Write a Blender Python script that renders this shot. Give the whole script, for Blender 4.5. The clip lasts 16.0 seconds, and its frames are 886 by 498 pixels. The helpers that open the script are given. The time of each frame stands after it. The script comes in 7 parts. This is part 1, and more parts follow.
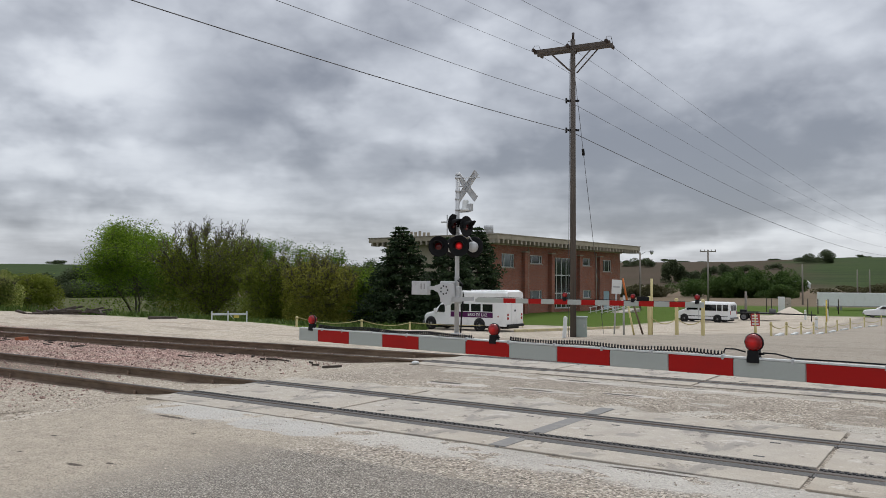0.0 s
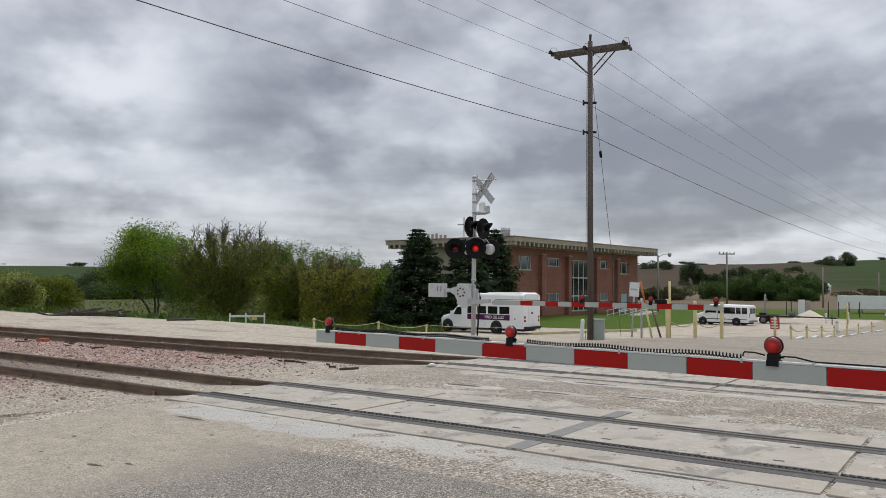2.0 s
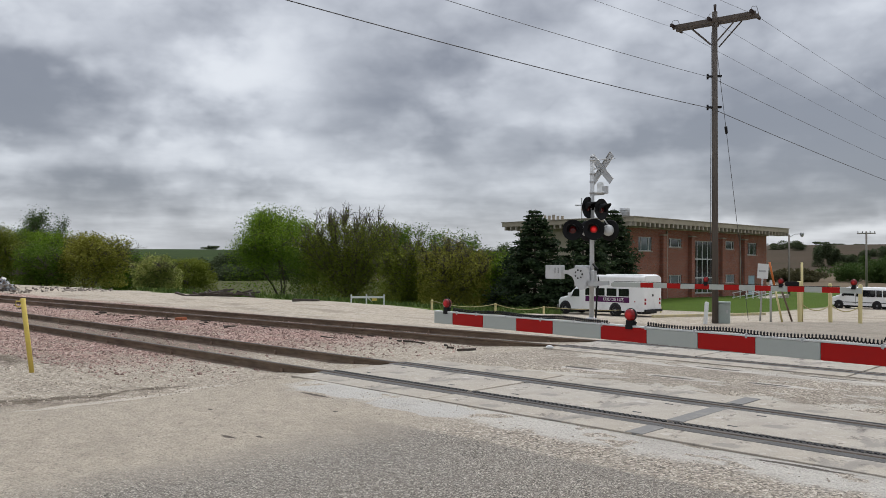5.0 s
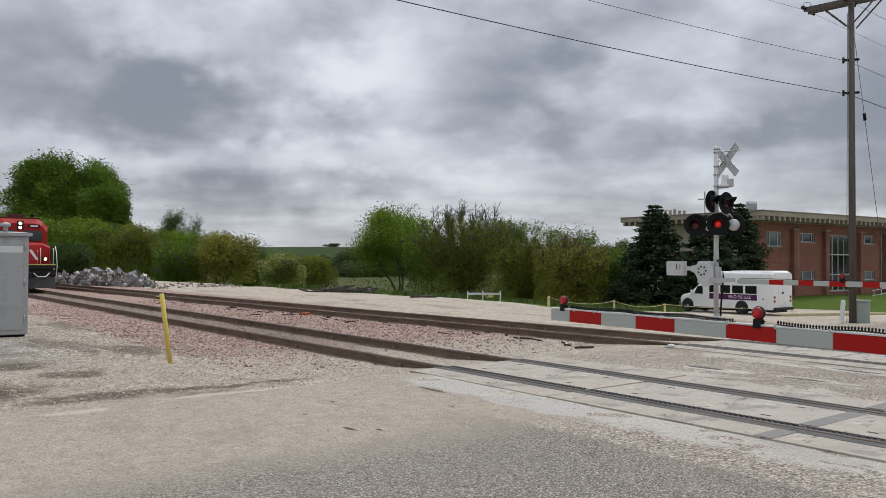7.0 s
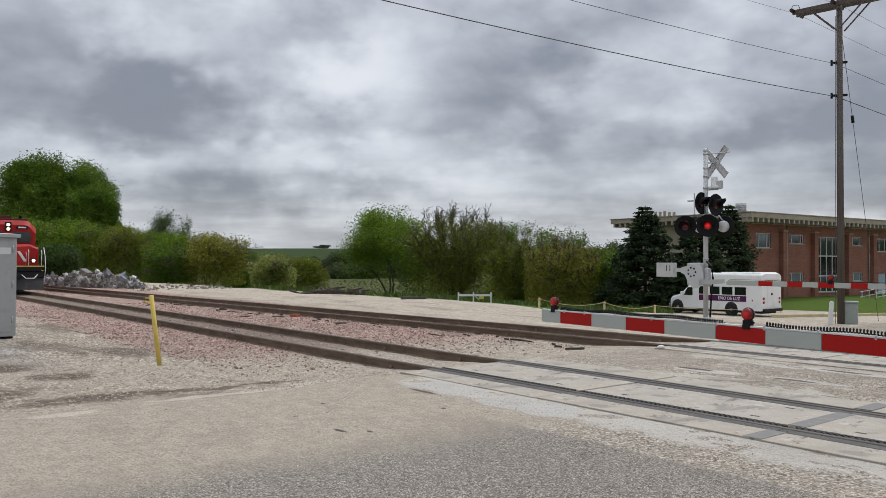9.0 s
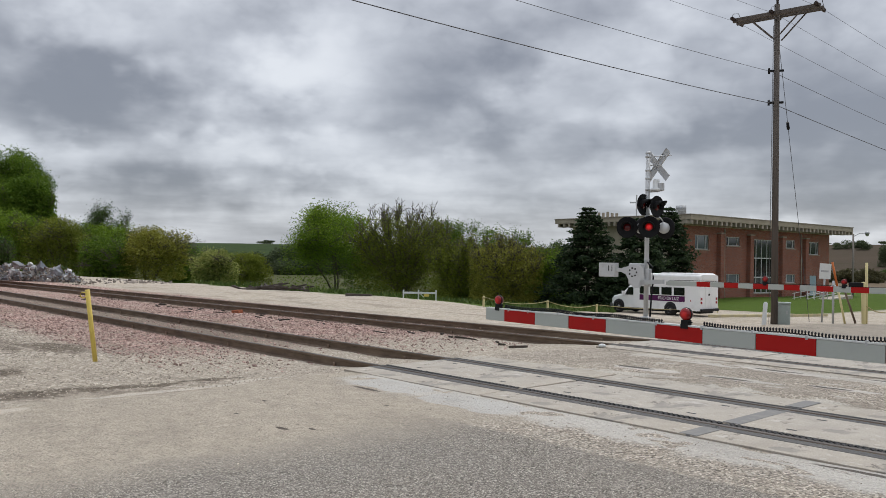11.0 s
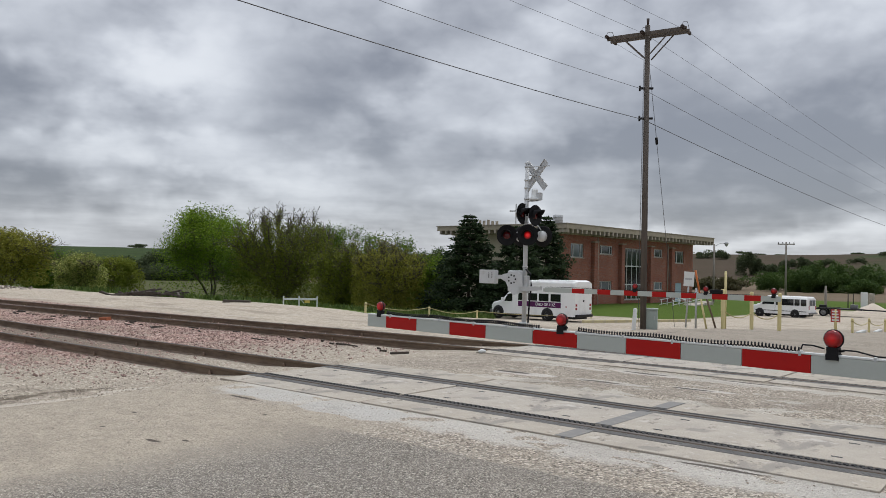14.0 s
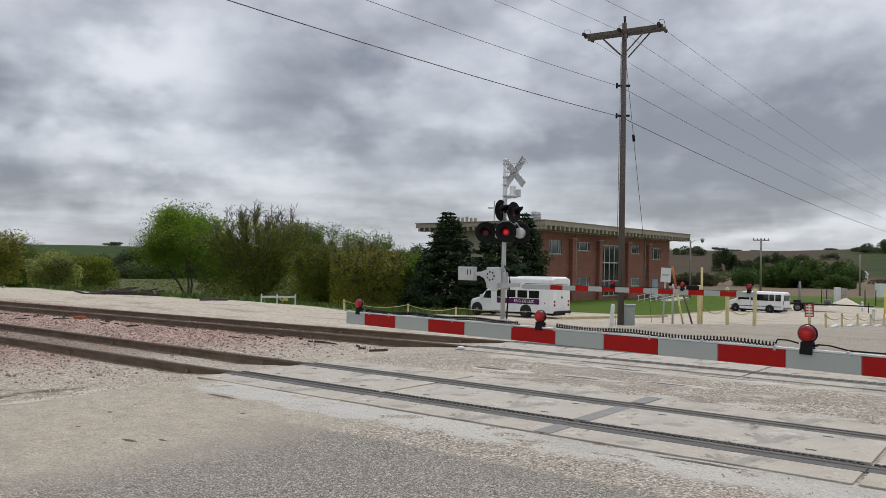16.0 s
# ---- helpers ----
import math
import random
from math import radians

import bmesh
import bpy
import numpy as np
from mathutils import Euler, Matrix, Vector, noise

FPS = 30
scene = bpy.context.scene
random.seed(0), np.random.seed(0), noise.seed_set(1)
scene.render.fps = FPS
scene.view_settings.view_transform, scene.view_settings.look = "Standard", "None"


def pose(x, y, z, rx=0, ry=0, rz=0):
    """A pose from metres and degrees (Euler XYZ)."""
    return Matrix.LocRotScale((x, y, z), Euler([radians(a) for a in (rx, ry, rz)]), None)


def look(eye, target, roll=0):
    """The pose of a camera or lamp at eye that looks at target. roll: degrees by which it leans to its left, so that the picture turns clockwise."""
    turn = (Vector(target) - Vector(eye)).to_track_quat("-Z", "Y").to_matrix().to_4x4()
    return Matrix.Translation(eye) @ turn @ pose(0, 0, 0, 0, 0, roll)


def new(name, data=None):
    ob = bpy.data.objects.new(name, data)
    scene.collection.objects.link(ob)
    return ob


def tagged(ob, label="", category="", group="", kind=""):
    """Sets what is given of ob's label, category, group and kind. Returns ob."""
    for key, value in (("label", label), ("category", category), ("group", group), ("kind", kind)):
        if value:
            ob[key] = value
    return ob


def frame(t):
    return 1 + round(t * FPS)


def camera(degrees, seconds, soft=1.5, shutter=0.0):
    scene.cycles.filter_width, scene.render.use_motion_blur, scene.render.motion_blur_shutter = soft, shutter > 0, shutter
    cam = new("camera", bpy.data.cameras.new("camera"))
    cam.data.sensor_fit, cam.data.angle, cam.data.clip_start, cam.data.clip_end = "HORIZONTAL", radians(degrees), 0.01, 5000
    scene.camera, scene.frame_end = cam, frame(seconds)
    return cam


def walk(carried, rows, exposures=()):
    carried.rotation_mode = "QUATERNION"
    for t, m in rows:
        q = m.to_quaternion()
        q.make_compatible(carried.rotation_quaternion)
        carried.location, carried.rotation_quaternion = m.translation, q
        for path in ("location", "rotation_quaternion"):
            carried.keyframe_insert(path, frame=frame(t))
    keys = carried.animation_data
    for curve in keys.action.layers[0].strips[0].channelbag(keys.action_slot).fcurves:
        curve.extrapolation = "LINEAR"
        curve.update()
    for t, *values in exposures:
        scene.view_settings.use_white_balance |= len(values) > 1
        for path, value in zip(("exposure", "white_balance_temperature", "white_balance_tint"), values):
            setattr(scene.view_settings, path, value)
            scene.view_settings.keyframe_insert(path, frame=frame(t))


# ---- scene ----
cam = camera(58.43, 16.0, soft=0.72)
EYE = 1.65
ROWS = [  # seconds, yaw, pitch, roll
    (0, 0.29, 2.38, -0.47),
    (0.5, 0.51, 2.41, -0.69),
    (1, 0.82, 2.45, -0.78),
    (1.5, 1.19, 2.50, -0.64),
    (2, 1.50, 2.54, -0.54),
    (2.5, 1.86, 2.49, -0.39),
    (3, 2.48, 2.27, -0.32),
    (3.5, 3.47, 1.97, -0.36),
    (4, 4.95, 1.65, -0.38),
    (4.5, 7.08, 1.35, -0.44),
    (5, 9.92, 1.15, -0.46),
    (5.2, 11.18, 1.09, -0.45),
    (5.6, 13.55, 1.00, -0.43),
    (6, 15.60, 0.94, -0.40),
    (6.5, 17.45, 0.88, -0.36),
    (7, 18.30, 0.85, -0.32),
    (7.3, 18.38, 0.85, -0.30),
    (7.5, 18.29, 0.85, -0.26),
    (8, 17.99, 0.91, -0.24),
    (8.5, 17.78, 0.94, -0.25),
    (9.2, 17.58, 0.97, -0.35),
    (9.8, 17.45, 0.98, -0.50),
    (10.1, 17.30, 0.97, -0.58),
    (10.3, 16.96, 0.96, -0.65),
    (10.5, 16.22, 0.91, -0.84),
    (11, 13.69, 0.83, -1.05),
    (11.5, 10.93, 0.78, -1.25),
    (12, 8.62, 0.77, -1.44),
    (12.5, 7.13, 0.89, -1.53),
    (13, 6.27, 1.13, -1.58),
    (13.5, 5.70, 1.34, -1.53),
    (14, 5.19, 1.47, -1.42),
    (14.5, 4.68, 1.52, -1.38),
    (15, 4.19, 1.46, -1.27),
    (15.5, 3.85, 1.36, -1.23),
    (16, 3.65, 1.29, -1.19),
]
walk(cam, [(t, pose(0, 0, EYE, 90 + p, r, y)) for t, y, p, r in ROWS], [(0.0, 0.0), (16.0, 0.0)])
CLOUD_A, CLOUD_B = (0.6, 2.1, 0.0), (3.1, 1.7, 0.0)
CLOUD_MASSES = ((-22.5, 13.5, 3.6, 4.4, 0.095), (-36.5, 11.0, 9.0, 2.8, -0.105), (-36.0, 14.8, 4.5, 1.8, 0.05), (-43.0, 13.5, 5.0, 3.0, -0.05),
                (-30.0, 7.0, 18.0, 1.2, 0.065), (-30.0, 4.4, 12.0, 1.0, -0.045), (-13.5, 12.0, 4.5, 3.6, -0.05), (1.0, 8.6, 7.0, 1.6, -0.07),
                (-7.0, 11.3, 3.2, 1.8, 0.045), (17.0, 10.5, 9.0, 3.6, -0.085), (25.5, 8.4, 8.0, 2.2, -0.085), (17.0, 2.5, 15.0, 0.7, 0.08), (21.0, 5.2, 13.0, 1.6, -0.085),
                (24.0, 17.5, 10.0, 3.0, 0.02), (0.0, 16.5, 8.0, 2.6, 0.015))
SKY_STRENGTH, SUN_POWER, ZENITH = 1.0, 1.45, 2.4
REPAIRS = ((-8.05, 6.62, 0.62, 0.30), (-6.55, 6.55, 0.72, 0.33))
ROW_RIGHT = ((22.17, 36), (23.1, 41), (23.99, 47), (24.73, 52), (25.46, 57), (26.12, 61), (26.87, 65), (27.67, 69), (28.62, 73))
ROW_RIGHT_H = (0.77, 0.82, 0.87, 0.92, 0.96, 0.98, 1.02, 1.06, 1.10)
ROW_LEFT = ((-10.7, 32.7), (-6.11, 36.3), (-2.66, 42.3), (5.46, 57.8))

# ---------------------------------------------------------------- world and light
world = bpy.data.worlds.new("overcast_sky")
scene.world = world
world.use_nodes = True
wn, wl = world.node_tree.nodes, world.node_tree.links
wn.clear()


def wmath(op, a, b=None, c=None, clamp=False):
    nd = wn.new("ShaderNodeMath")
    nd.operation = op
    nd.use_clamp = clamp
    for i, v in enumerate((a, b, c)):
        if v is None:
            continue
        if isinstance(v, (int, float)):
            nd.inputs[i].default_value = v
        else:
            wl.new(v, nd.inputs[i])
    return nd.outputs[0]


SUN_EL, SUN_AZ = 58.0, 20.0
w_out = wn.new("ShaderNodeOutputWorld")
w_bg = wn.new("ShaderNodeBackground")
w_sky = wn.new("ShaderNodeTexSky")
w_sky.sky_type, w_sky.sun_disc = "NISHITA", False
w_sky.sun_elevation, w_sky.sun_rotation = radians(SUN_EL), radians(SUN_AZ)
w_co = wn.new("ShaderNodeTexCoord")
w_sep = wn.new("ShaderNodeSeparateXYZ")
wl.new(w_co.outputs["Generated"], w_sep.inputs[0])
# cloud deck: directions are spread on a flat layer, so that the clouds get flatter towards the horizon
zz = wmath("ADD", wmath("MAXIMUM", w_sep.outputs[2], 0.0), 0.30)
w_comb = wn.new("ShaderNodeCombineXYZ")
wl.new(wmath("DIVIDE", w_sep.outputs[0], zz), w_comb.inputs[0])
wl.new(wmath("DIVIDE", w_sep.outputs[1], zz), w_comb.inputs[1])


def wnoise(scale, detail, rough, off, dist=0.0, flat=True):
    mp = wn.new("ShaderNodeMapping")
    mp.inputs["Location"].default_value = off
    if flat:
        wl.new(w_comb.outputs[0], mp.inputs[0])
    else:
        mp.inputs["Scale"].default_value = (1.0, 1.0, 1.55)
        wl.new(w_co.outputs["Generated"], mp.inputs[0])
    nz = wn.new("ShaderNodeTexNoise")
    nz.inputs["Scale"].default_value, nz.inputs["Detail"].default_value = scale, detail
    nz.inputs["Roughness"].default_value, nz.inputs["Distortion"].default_value = rough, dist
    wl.new(mp.outputs[0], nz.inputs["Vector"])
    return nz.outputs["Fac"]


n_big = wnoise(0.55, 2.0, 0.45, CLOUD_A, 0.0)
n_mid = wnoise(5.6, 5.0, 0.5, CLOUD_B, 0.0, False)
n_roll = wnoise(6.3, 4.0, 0.5, (1.3, 5.2, 2.0), 0.0, False)
n_fine = wnoise(12.0, 4.0, 0.45, (7.7, 2.2, 0.0), 0.0, False)
# a lower layer, drawn out into bands near the horizon
zl = wmath("ADD", wmath("MAXIMUM", w_sep.outputs[2], 0.0), 0.085)
w_low = wn.new("ShaderNodeCombineXYZ")
wl.new(wmath("DIVIDE", w_sep.outputs[0], zl), w_low.inputs[0])
wl.new(wmath("DIVIDE", w_sep.outputs[1], zl), w_low.inputs[1])
nl = wn.new("ShaderNodeTexNoise")
nl.inputs["Scale"].default_value, nl.inputs["Detail"].default_value, nl.inputs["Roughness"].default_value = 1.25, 5.0, 0.5
wl.new(w_low.outputs[0], nl.inputs["Vector"])
n_flat = nl.outputs["Fac"]
n_puff = wnoise(19.0, 3.0, 0.45, (2.4, 0.6, 3.0), 0.2, False)
# billows: rounded heaps with creases between them
billow = wmath("MULTIPLY", wmath("ABSOLUTE", wmath("SUBTRACT", n_puff, 0.5)), 2.0)
cl = wmath("ADD", wmath("ADD", wmath("MULTIPLY", n_big, 0.26), wmath("MULTIPLY", n_flat, 0.19)), wmath("MULTIPLY", n_mid, 0.34))
cl = wmath("ADD", cl, wmath("ADD", wmath("ADD", wmath("MULTIPLY", n_fine, 0.17), wmath("MULTIPLY", billow, 0.06)), 0.010))
# cloud masses of the deck: direction, height above the horizon, width, depth, thinner (+) or thicker (-)
w_az = wmath("ADD", wmath("MULTIPLY", wmath("ARCTAN2", w_sep.outputs[0], w_sep.outputs[1]), 57.2958), wmath("ADD", wmath("MULTIPLY", wmath("SUBTRACT", n_mid, 0.5), 13.0), wmath("MULTIPLY", wmath("SUBTRACT", n_fine, 0.5), 7.0)))
w_el = wmath("ADD", wmath("MULTIPLY", wmath("ARCSINE", w_sep.outputs[2]), 57.2958), wmath("ADD", wmath("MULTIPLY", wmath("SUBTRACT", n_roll, 0.5), 6.0), wmath("MULTIPLY", wmath("SUBTRACT", n_puff, 0.5), 3.0)))
for az_, el_, wa, we, amp in CLOUD_MASSES:
    g_ = wmath("ADD", wmath("POWER", wmath("ABSOLUTE", wmath("DIVIDE", wmath("SUBTRACT", w_az, az_), wa)), 2.0),
               wmath("POWER", wmath("ABSOLUTE", wmath("DIVIDE", wmath("SUBTRACT", w_el, el_), we)), 2.0))
    cl = wmath("ADD", cl, wmath("MULTIPLY", wmath("EXPONENT", wmath("MULTIPLY", g_, -1.0)), amp * 1.3))
ramp = wn.new("ShaderNodeValToRGB")
wl.new(cl, ramp.inputs[0])
r = ramp.color_ramp
r.interpolation = "B_SPLINE"
r.elements[0].position, r.elements[0].color = 0.37, (0.205, 0.218, 0.255, 1)
r.elements[1].position, r.elements[1].color = 0.65, (0.74, 0.765, 0.805, 1)
for p, c in ((0.43, (0.30, 0.315, 0.355, 1)), (0.495, (0.43, 0.45, 0.495, 1)), (0.56, (0.58, 0.605, 0.655, 1))):
    e = r.elements.new(p)
    e.color = c
# pale gap under the deck at the horizon
hz = wn.new("ShaderNodeMapRange")
hz.interpolation_type = "SMOOTHERSTEP"
hz.inputs[1].default_value, hz.inputs[2].default_value, hz.inputs[3].default_value, hz.inputs[4].default_value = 0.0, 0.06, 0.5, 0.0
wl.new(w_sep.outputs[2], hz.inputs[0])
mx = wn.new("ShaderNodeMix")
mx.data_type = "RGBA"
wl.new(hz.outputs[0], mx.inputs[0])
wl.new(ramp.outputs[0], mx.inputs[6])
mx.inputs[7].default_value = (0.50, 0.535, 0.59, 1)
# a little of the clear sky's colour comes through the deck
sk = wn.new("ShaderNodeMix")
sk.data_type, sk.blend_type = "RGBA", "ADD"
sk.inputs[0].default_value = 0.012
wl.new(mx.outputs[2], sk.inputs[6])
wl.new(w_sky.outputs[0], sk.inputs[7])
# an overcast deck is brightest overhead
zen = wn.new("ShaderNodeMapRange")
zen.interpolation_type = "SMOOTHSTEP"
zen.inputs[1].default_value, zen.inputs[2].default_value, zen.inputs[3].default_value, zen.inputs[4].default_value = 0.42, 0.95, 1.0, ZENITH
wl.new(w_sep.outputs[2], zen.inputs[0])
zm = wn.new("ShaderNodeVectorMath")
zm.operation = "SCALE"
wl.new(sk.outputs[2], zm.inputs[0])
wl.new(zen.outputs[0], zm.inputs["Scale"])
wl.new(zm.outputs[0], w_bg.inputs[0])
w_bg.inputs[1].default_value = SKY_STRENGTH
wl.new(w_bg.outputs[0], w_out.inputs[0])

sun = new("sun", bpy.data.lights.new("sun", "SUN"))
sun.data.energy, sun.data.angle, sun.data.color = SUN_POWER, radians(25), (1.0, 0.97, 0.92)
sun.matrix_world = look((0, 0, 60), (60 * math.sin(radians(SUN_AZ)) * -math.cos(radians(SUN_EL)),
                                     -60 * math.cos(radians(SUN_AZ)) * math.cos(radians(SUN_EL)),
                                     60 - 60 * math.sin(radians(SUN_EL))))

# ---------------------------------------------------------------- materials


class Mat:
    """A small wrapper round a node material: coordinates, noise, ramps and a Principled shader."""

    def __init__(self, name, coord="Object"):
        self.m = bpy.data.materials.new(name)
        self.m.use_nodes = True
        self.n, self.l = self.m.node_tree.nodes, self.m.node_tree.links
        self.b = self.n["Principled BSDF"]
        self.tc = self.n.new("ShaderNodeTexCoord")
        self.co = self.tc.outputs[coord]

    def put(self, sock, v):
        if isinstance(v, (int, float)):
            sock.default_value = v
        elif isinstance(v, (tuple, list)):
            sock.default_value = (*v, 1) if len(v) == 3 and sock.type == "RGBA" else v
        else:
            self.l.new(v, sock)

    def noise(self, scale, detail=4, rough=0.55, dist=0.0, stretch=None, off=(0, 0, 0)):
        co = self.co
        if stretch or any(off):
            mp = self.n.new("ShaderNodeMapping")
            mp.inputs["Scale"].default_value = stretch or (1, 1, 1)
            mp.inputs["Location"].default_value = off
            self.l.new(co, mp.inputs[0])
            co = mp.outputs[0]
        nz = self.n.new("ShaderNodeTexNoise")
        nz.inputs["Scale"].default_value, nz.inputs["Detail"].default_value = scale, detail
        nz.inputs["Roughness"].default_value, nz.inputs["Distortion"].default_value = rough, dist
        self.l.new(co, nz.inputs["Vector"])
        return nz.outputs["Fac"]

    def cells(self, scale, out="Color", rand=1.0):
        v = self.n.new("ShaderNodeTexVoronoi")
        v.inputs["Scale"].default_value, v.inputs["Randomness"].default_value = scale, rand
        self.l.new(self.co, v.inputs["Vector"])
        return v.outputs[out]

    def math(self, op, a, b=0.0, c=0.0, clamp=False):
        nd = self.n.new("ShaderNodeMath")
        nd.operation, nd.use_clamp = op, clamp
        for i, v in enumerate((a, b, c)):
            self.put(nd.inputs[i], v)
        return nd.outputs[0]

    def step(self, v, a, b, lo=0.0, hi=1.0):
        nd = self.n.new("ShaderNodeMapRange")
        nd.interpolation_type = "SMOOTHSTEP"
        self.put(nd.inputs[0], v)
        for i, q in enumerate((a, b, lo, hi)):
            self.put(nd.inputs[i + 1], q)
        return nd.outputs[0]

    def mix(self, fac, a, b, blend="MIX"):
        nd = self.n.new("ShaderNodeMix")
        nd.data_type, nd.blend_type = "RGBA", blend
        self.put(nd.inputs[0], fac)
        self.put(nd.inputs[6], a)
        self.put(nd.inputs[7], b)
        return nd.outputs[2]

    def ramp(self, v, *stops):
        nd = self.n.new("ShaderNodeValToRGB")
        self.l.new(v, nd.inputs[0])
        e = nd.color_ramp.elements
        while len(e) < len(stops):
            e.new(0.5)
        for el, (p, c) in zip(e, stops):
            el.position, el.color = p, (*c, 1)
        return nd.outputs[0]

    def axis(self, i):
        sp = self.n.new("ShaderNodeSeparateXYZ")
        self.l.new(self.co, sp.inputs[0])
        return sp.outputs[i]

    def random(self):
        return self.n.new("ShaderNodeObjectInfo").outputs["Random"]

    def island(self):
        return self.n.new("ShaderNodeNewGeometry").outputs["Random Per Island"]

    def bump(self, h, strength=0.3, dist=0.01):
        nd = self.n.new("ShaderNodeBump")
        nd.inputs["Strength"].default_value, nd.inputs["Distance"].default_value = strength, dist
        self.l.new(h, nd.inputs["Height"])
        self.l.new(nd.outputs[0], self.b.inputs["Normal"])
        return self

    def done(self, color, rough=0.7, metal=0.0, spec=None):
        self.put(self.b.inputs["Base Color"], color)
        self.put(self.b.inputs["Roughness"], rough)
        self.put(self.b.inputs["Metallic"], metal)
        if spec is not None:
            self.b.inputs["Specular IOR Level"].default_value = spec
        return self.m


def worn(name, col, rough=0.5, metal=0.0, dirt=(0.12, 0.10, 0.08), amount=0.35, scale=6.0, bump=0.08, fine=60.0):
    """Painted or plain surface with soft stains, fine grain and a little relief."""
    m = Mat(name)
    a = m.noise(scale, 6, 0.65)
    b = m.noise(fine, 3, 0.6)
    c = m.mix(m.math("MULTIPLY", m.step(a, 0.48, 0.78), amount), col, dirt)
    c = m.mix(m.math("MULTIPLY", b, 0.18), c, tuple(x * 0.6 for x in col))
    m.bump(b, bump, 0.004)
    return m.done(c, m.step(a, 0.2, 0.8, rough - 0.08, min(1, rough + 0.15)), metal, 0.5 if metal > 0.3 else 0.22)


def glow(name, col, strength, base):
    m = Mat(name)
    m.put(m.b.inputs["Emission Color"], col)
    m.b.inputs["Emission Strength"].default_value = strength
    return m.done(base, 0.16)


# ---------------------------------------------------------------- mesh helpers


def part(name, bm, material, parent=None, label="", smooth=False, place=None, **tags):
    """Links a bmesh as one mesh object under a thing or a part."""
    me = bpy.data.meshes.new(name)
    bm.to_mesh(me)
    bm.free()
    for mt in material if isinstance(material, (list, tuple)) else [material]:
        me.materials.append(mt)
    if smooth:
        for p in me.polygons:
            p.use_smooth = True
    ob = new(name, me)
    if parent is not None:
        ob.parent = parent
    if place is not None:
        ob.matrix_local = place
    return tagged(ob, label, **tags)


def thing(name, place, label, category, group="", kind=""):
    ob = new(name)
    ob.matrix_world = place
    ob.empty_display_size = 0.2
    return tagged(ob, label, category, group, kind)


def box(bm, x0, x1, y0, y1, z0, z1, m=None, mat=0, bevel=0.0):
    vs = [bm.verts.new(((m or Matrix()) @ Vector(p))) for p in
          ((x0, y0, z0), (x1, y0, z0), (x1, y1, z0), (x0, y1, z0), (x0, y0, z1), (x1, y0, z1), (x1, y1, z1), (x0, y1, z1))]
    fs = [bm.faces.new([vs[i] for i in q]) for q in
          ((3, 2, 1, 0), (4, 5, 6, 7), (0, 1, 5, 4), (1, 2, 6, 5), (2, 3, 7, 6), (3, 0, 4, 7))]
    for f in fs:
        f.material_index = mat
    if bevel:
        es = list({e for f in fs for e in f.edges})
        bmesh.ops.bevel(bm, geom=es, offset=bevel, segments=2, affect="EDGES", profile=0.6)
    return bm


def B(*a, **k):
    return box(bmesh.new(), *a, **k)


def tube(bm, p0, p1, r0, r1=None, n=10, caps=True, mat=0):
    p0, p1 = Vector(p0), Vector(p1)
    r1 = r0 if r1 is None else r1
    d = (p1 - p0)
    q = d.to_track_quat("Z", "Y") if d.length > 1e-9 else Vector((0, 0, 1)).to_track_quat("Z", "Y")
    rings = []
    for p, r_ in ((p0, r0), (p1, r1)):
        rings.append([bm.verts.new(p + q @ Vector((r_ * math.cos(6.28318 * i / n), r_ * math.sin(6.28318 * i / n), 0))) for i in range(n)])
    for i in range(n):
        f = bm.faces.new((rings[0][i], rings[0][(i + 1) % n], rings[1][(i + 1) % n], rings[1][i]))
        f.smooth, f.material_index = True, mat
    if caps:
        bm.faces.new(rings[0][::-1]).material_index = mat
        bm.faces.new(rings[1]).material_index = mat
    return bm


def TB(*a, **k):
    return tube(bmesh.new(), *a, **k)


def cable(bm, pts, r, n=6):
    """A bent round bar through points, one skin."""
    pts = [Vector(p) for p in pts]
    rings = []
    for i, p in enumerate(pts):
        d = pts[min(i + 1, len(pts) - 1)] - pts[max(i - 1, 0)]
        q = d.to_track_quat("Z", "Y")
        rings.append([bm.verts.new(p + q @ Vector((r * math.cos(6.28318 * k / n), r * math.sin(6.28318 * k / n), 0))) for k in range(n)])
    for a, b in zip(rings, rings[1:]):
        for i in range(n):
            bm.faces.new((a[i], a[(i + 1) % n], b[(i + 1) % n], b[i])).smooth = True
    bm.faces.new(rings[0][::-1])
    bm.faces.new(rings[-1])
    return bm


def prism(bm, outline, y0, y1, m=None, mat=0):
    """A profile in x and z, pushed from y0 to y1."""
    m = m or Matrix()
    a = [bm.verts.new(m @ Vector((x, y0, z))) for x, z in outline]
    b = [bm.verts.new(m @ Vector((x, y1, z))) for x, z in outline]
    k = len(outline)
    fs = [bm.faces.new(a), bm.faces.new(b[::-1])]
    for i in range(k):
        fs.append(bm.faces.new((a[i], b[i], b[(i + 1) % k], a[(i + 1) % k])))
    for f in fs:
        f.material_index = mat
    bmesh.ops.recalc_face_normals(bm, faces=fs)
    return bm


def lathe(bm, profile, n=20, m=None, mat=0):
    """A profile of radius and height, turned round z."""
    m = m or Matrix()
    rings = [[bm.verts.new(m @ Vector((max(r_, 1e-4) * math.cos(6.28318 * i / n), max(r_, 1e-4) * math.sin(6.28318 * i / n), z))) for i in range(n)] for r_, z in profile]
    for a, b in zip(rings, rings[1:]):
        for i in range(n):
            f = bm.faces.new((a[i], a[(i + 1) % n], b[(i + 1) % n], b[i]))
            f.smooth, f.material_index = True, mat
    return bm


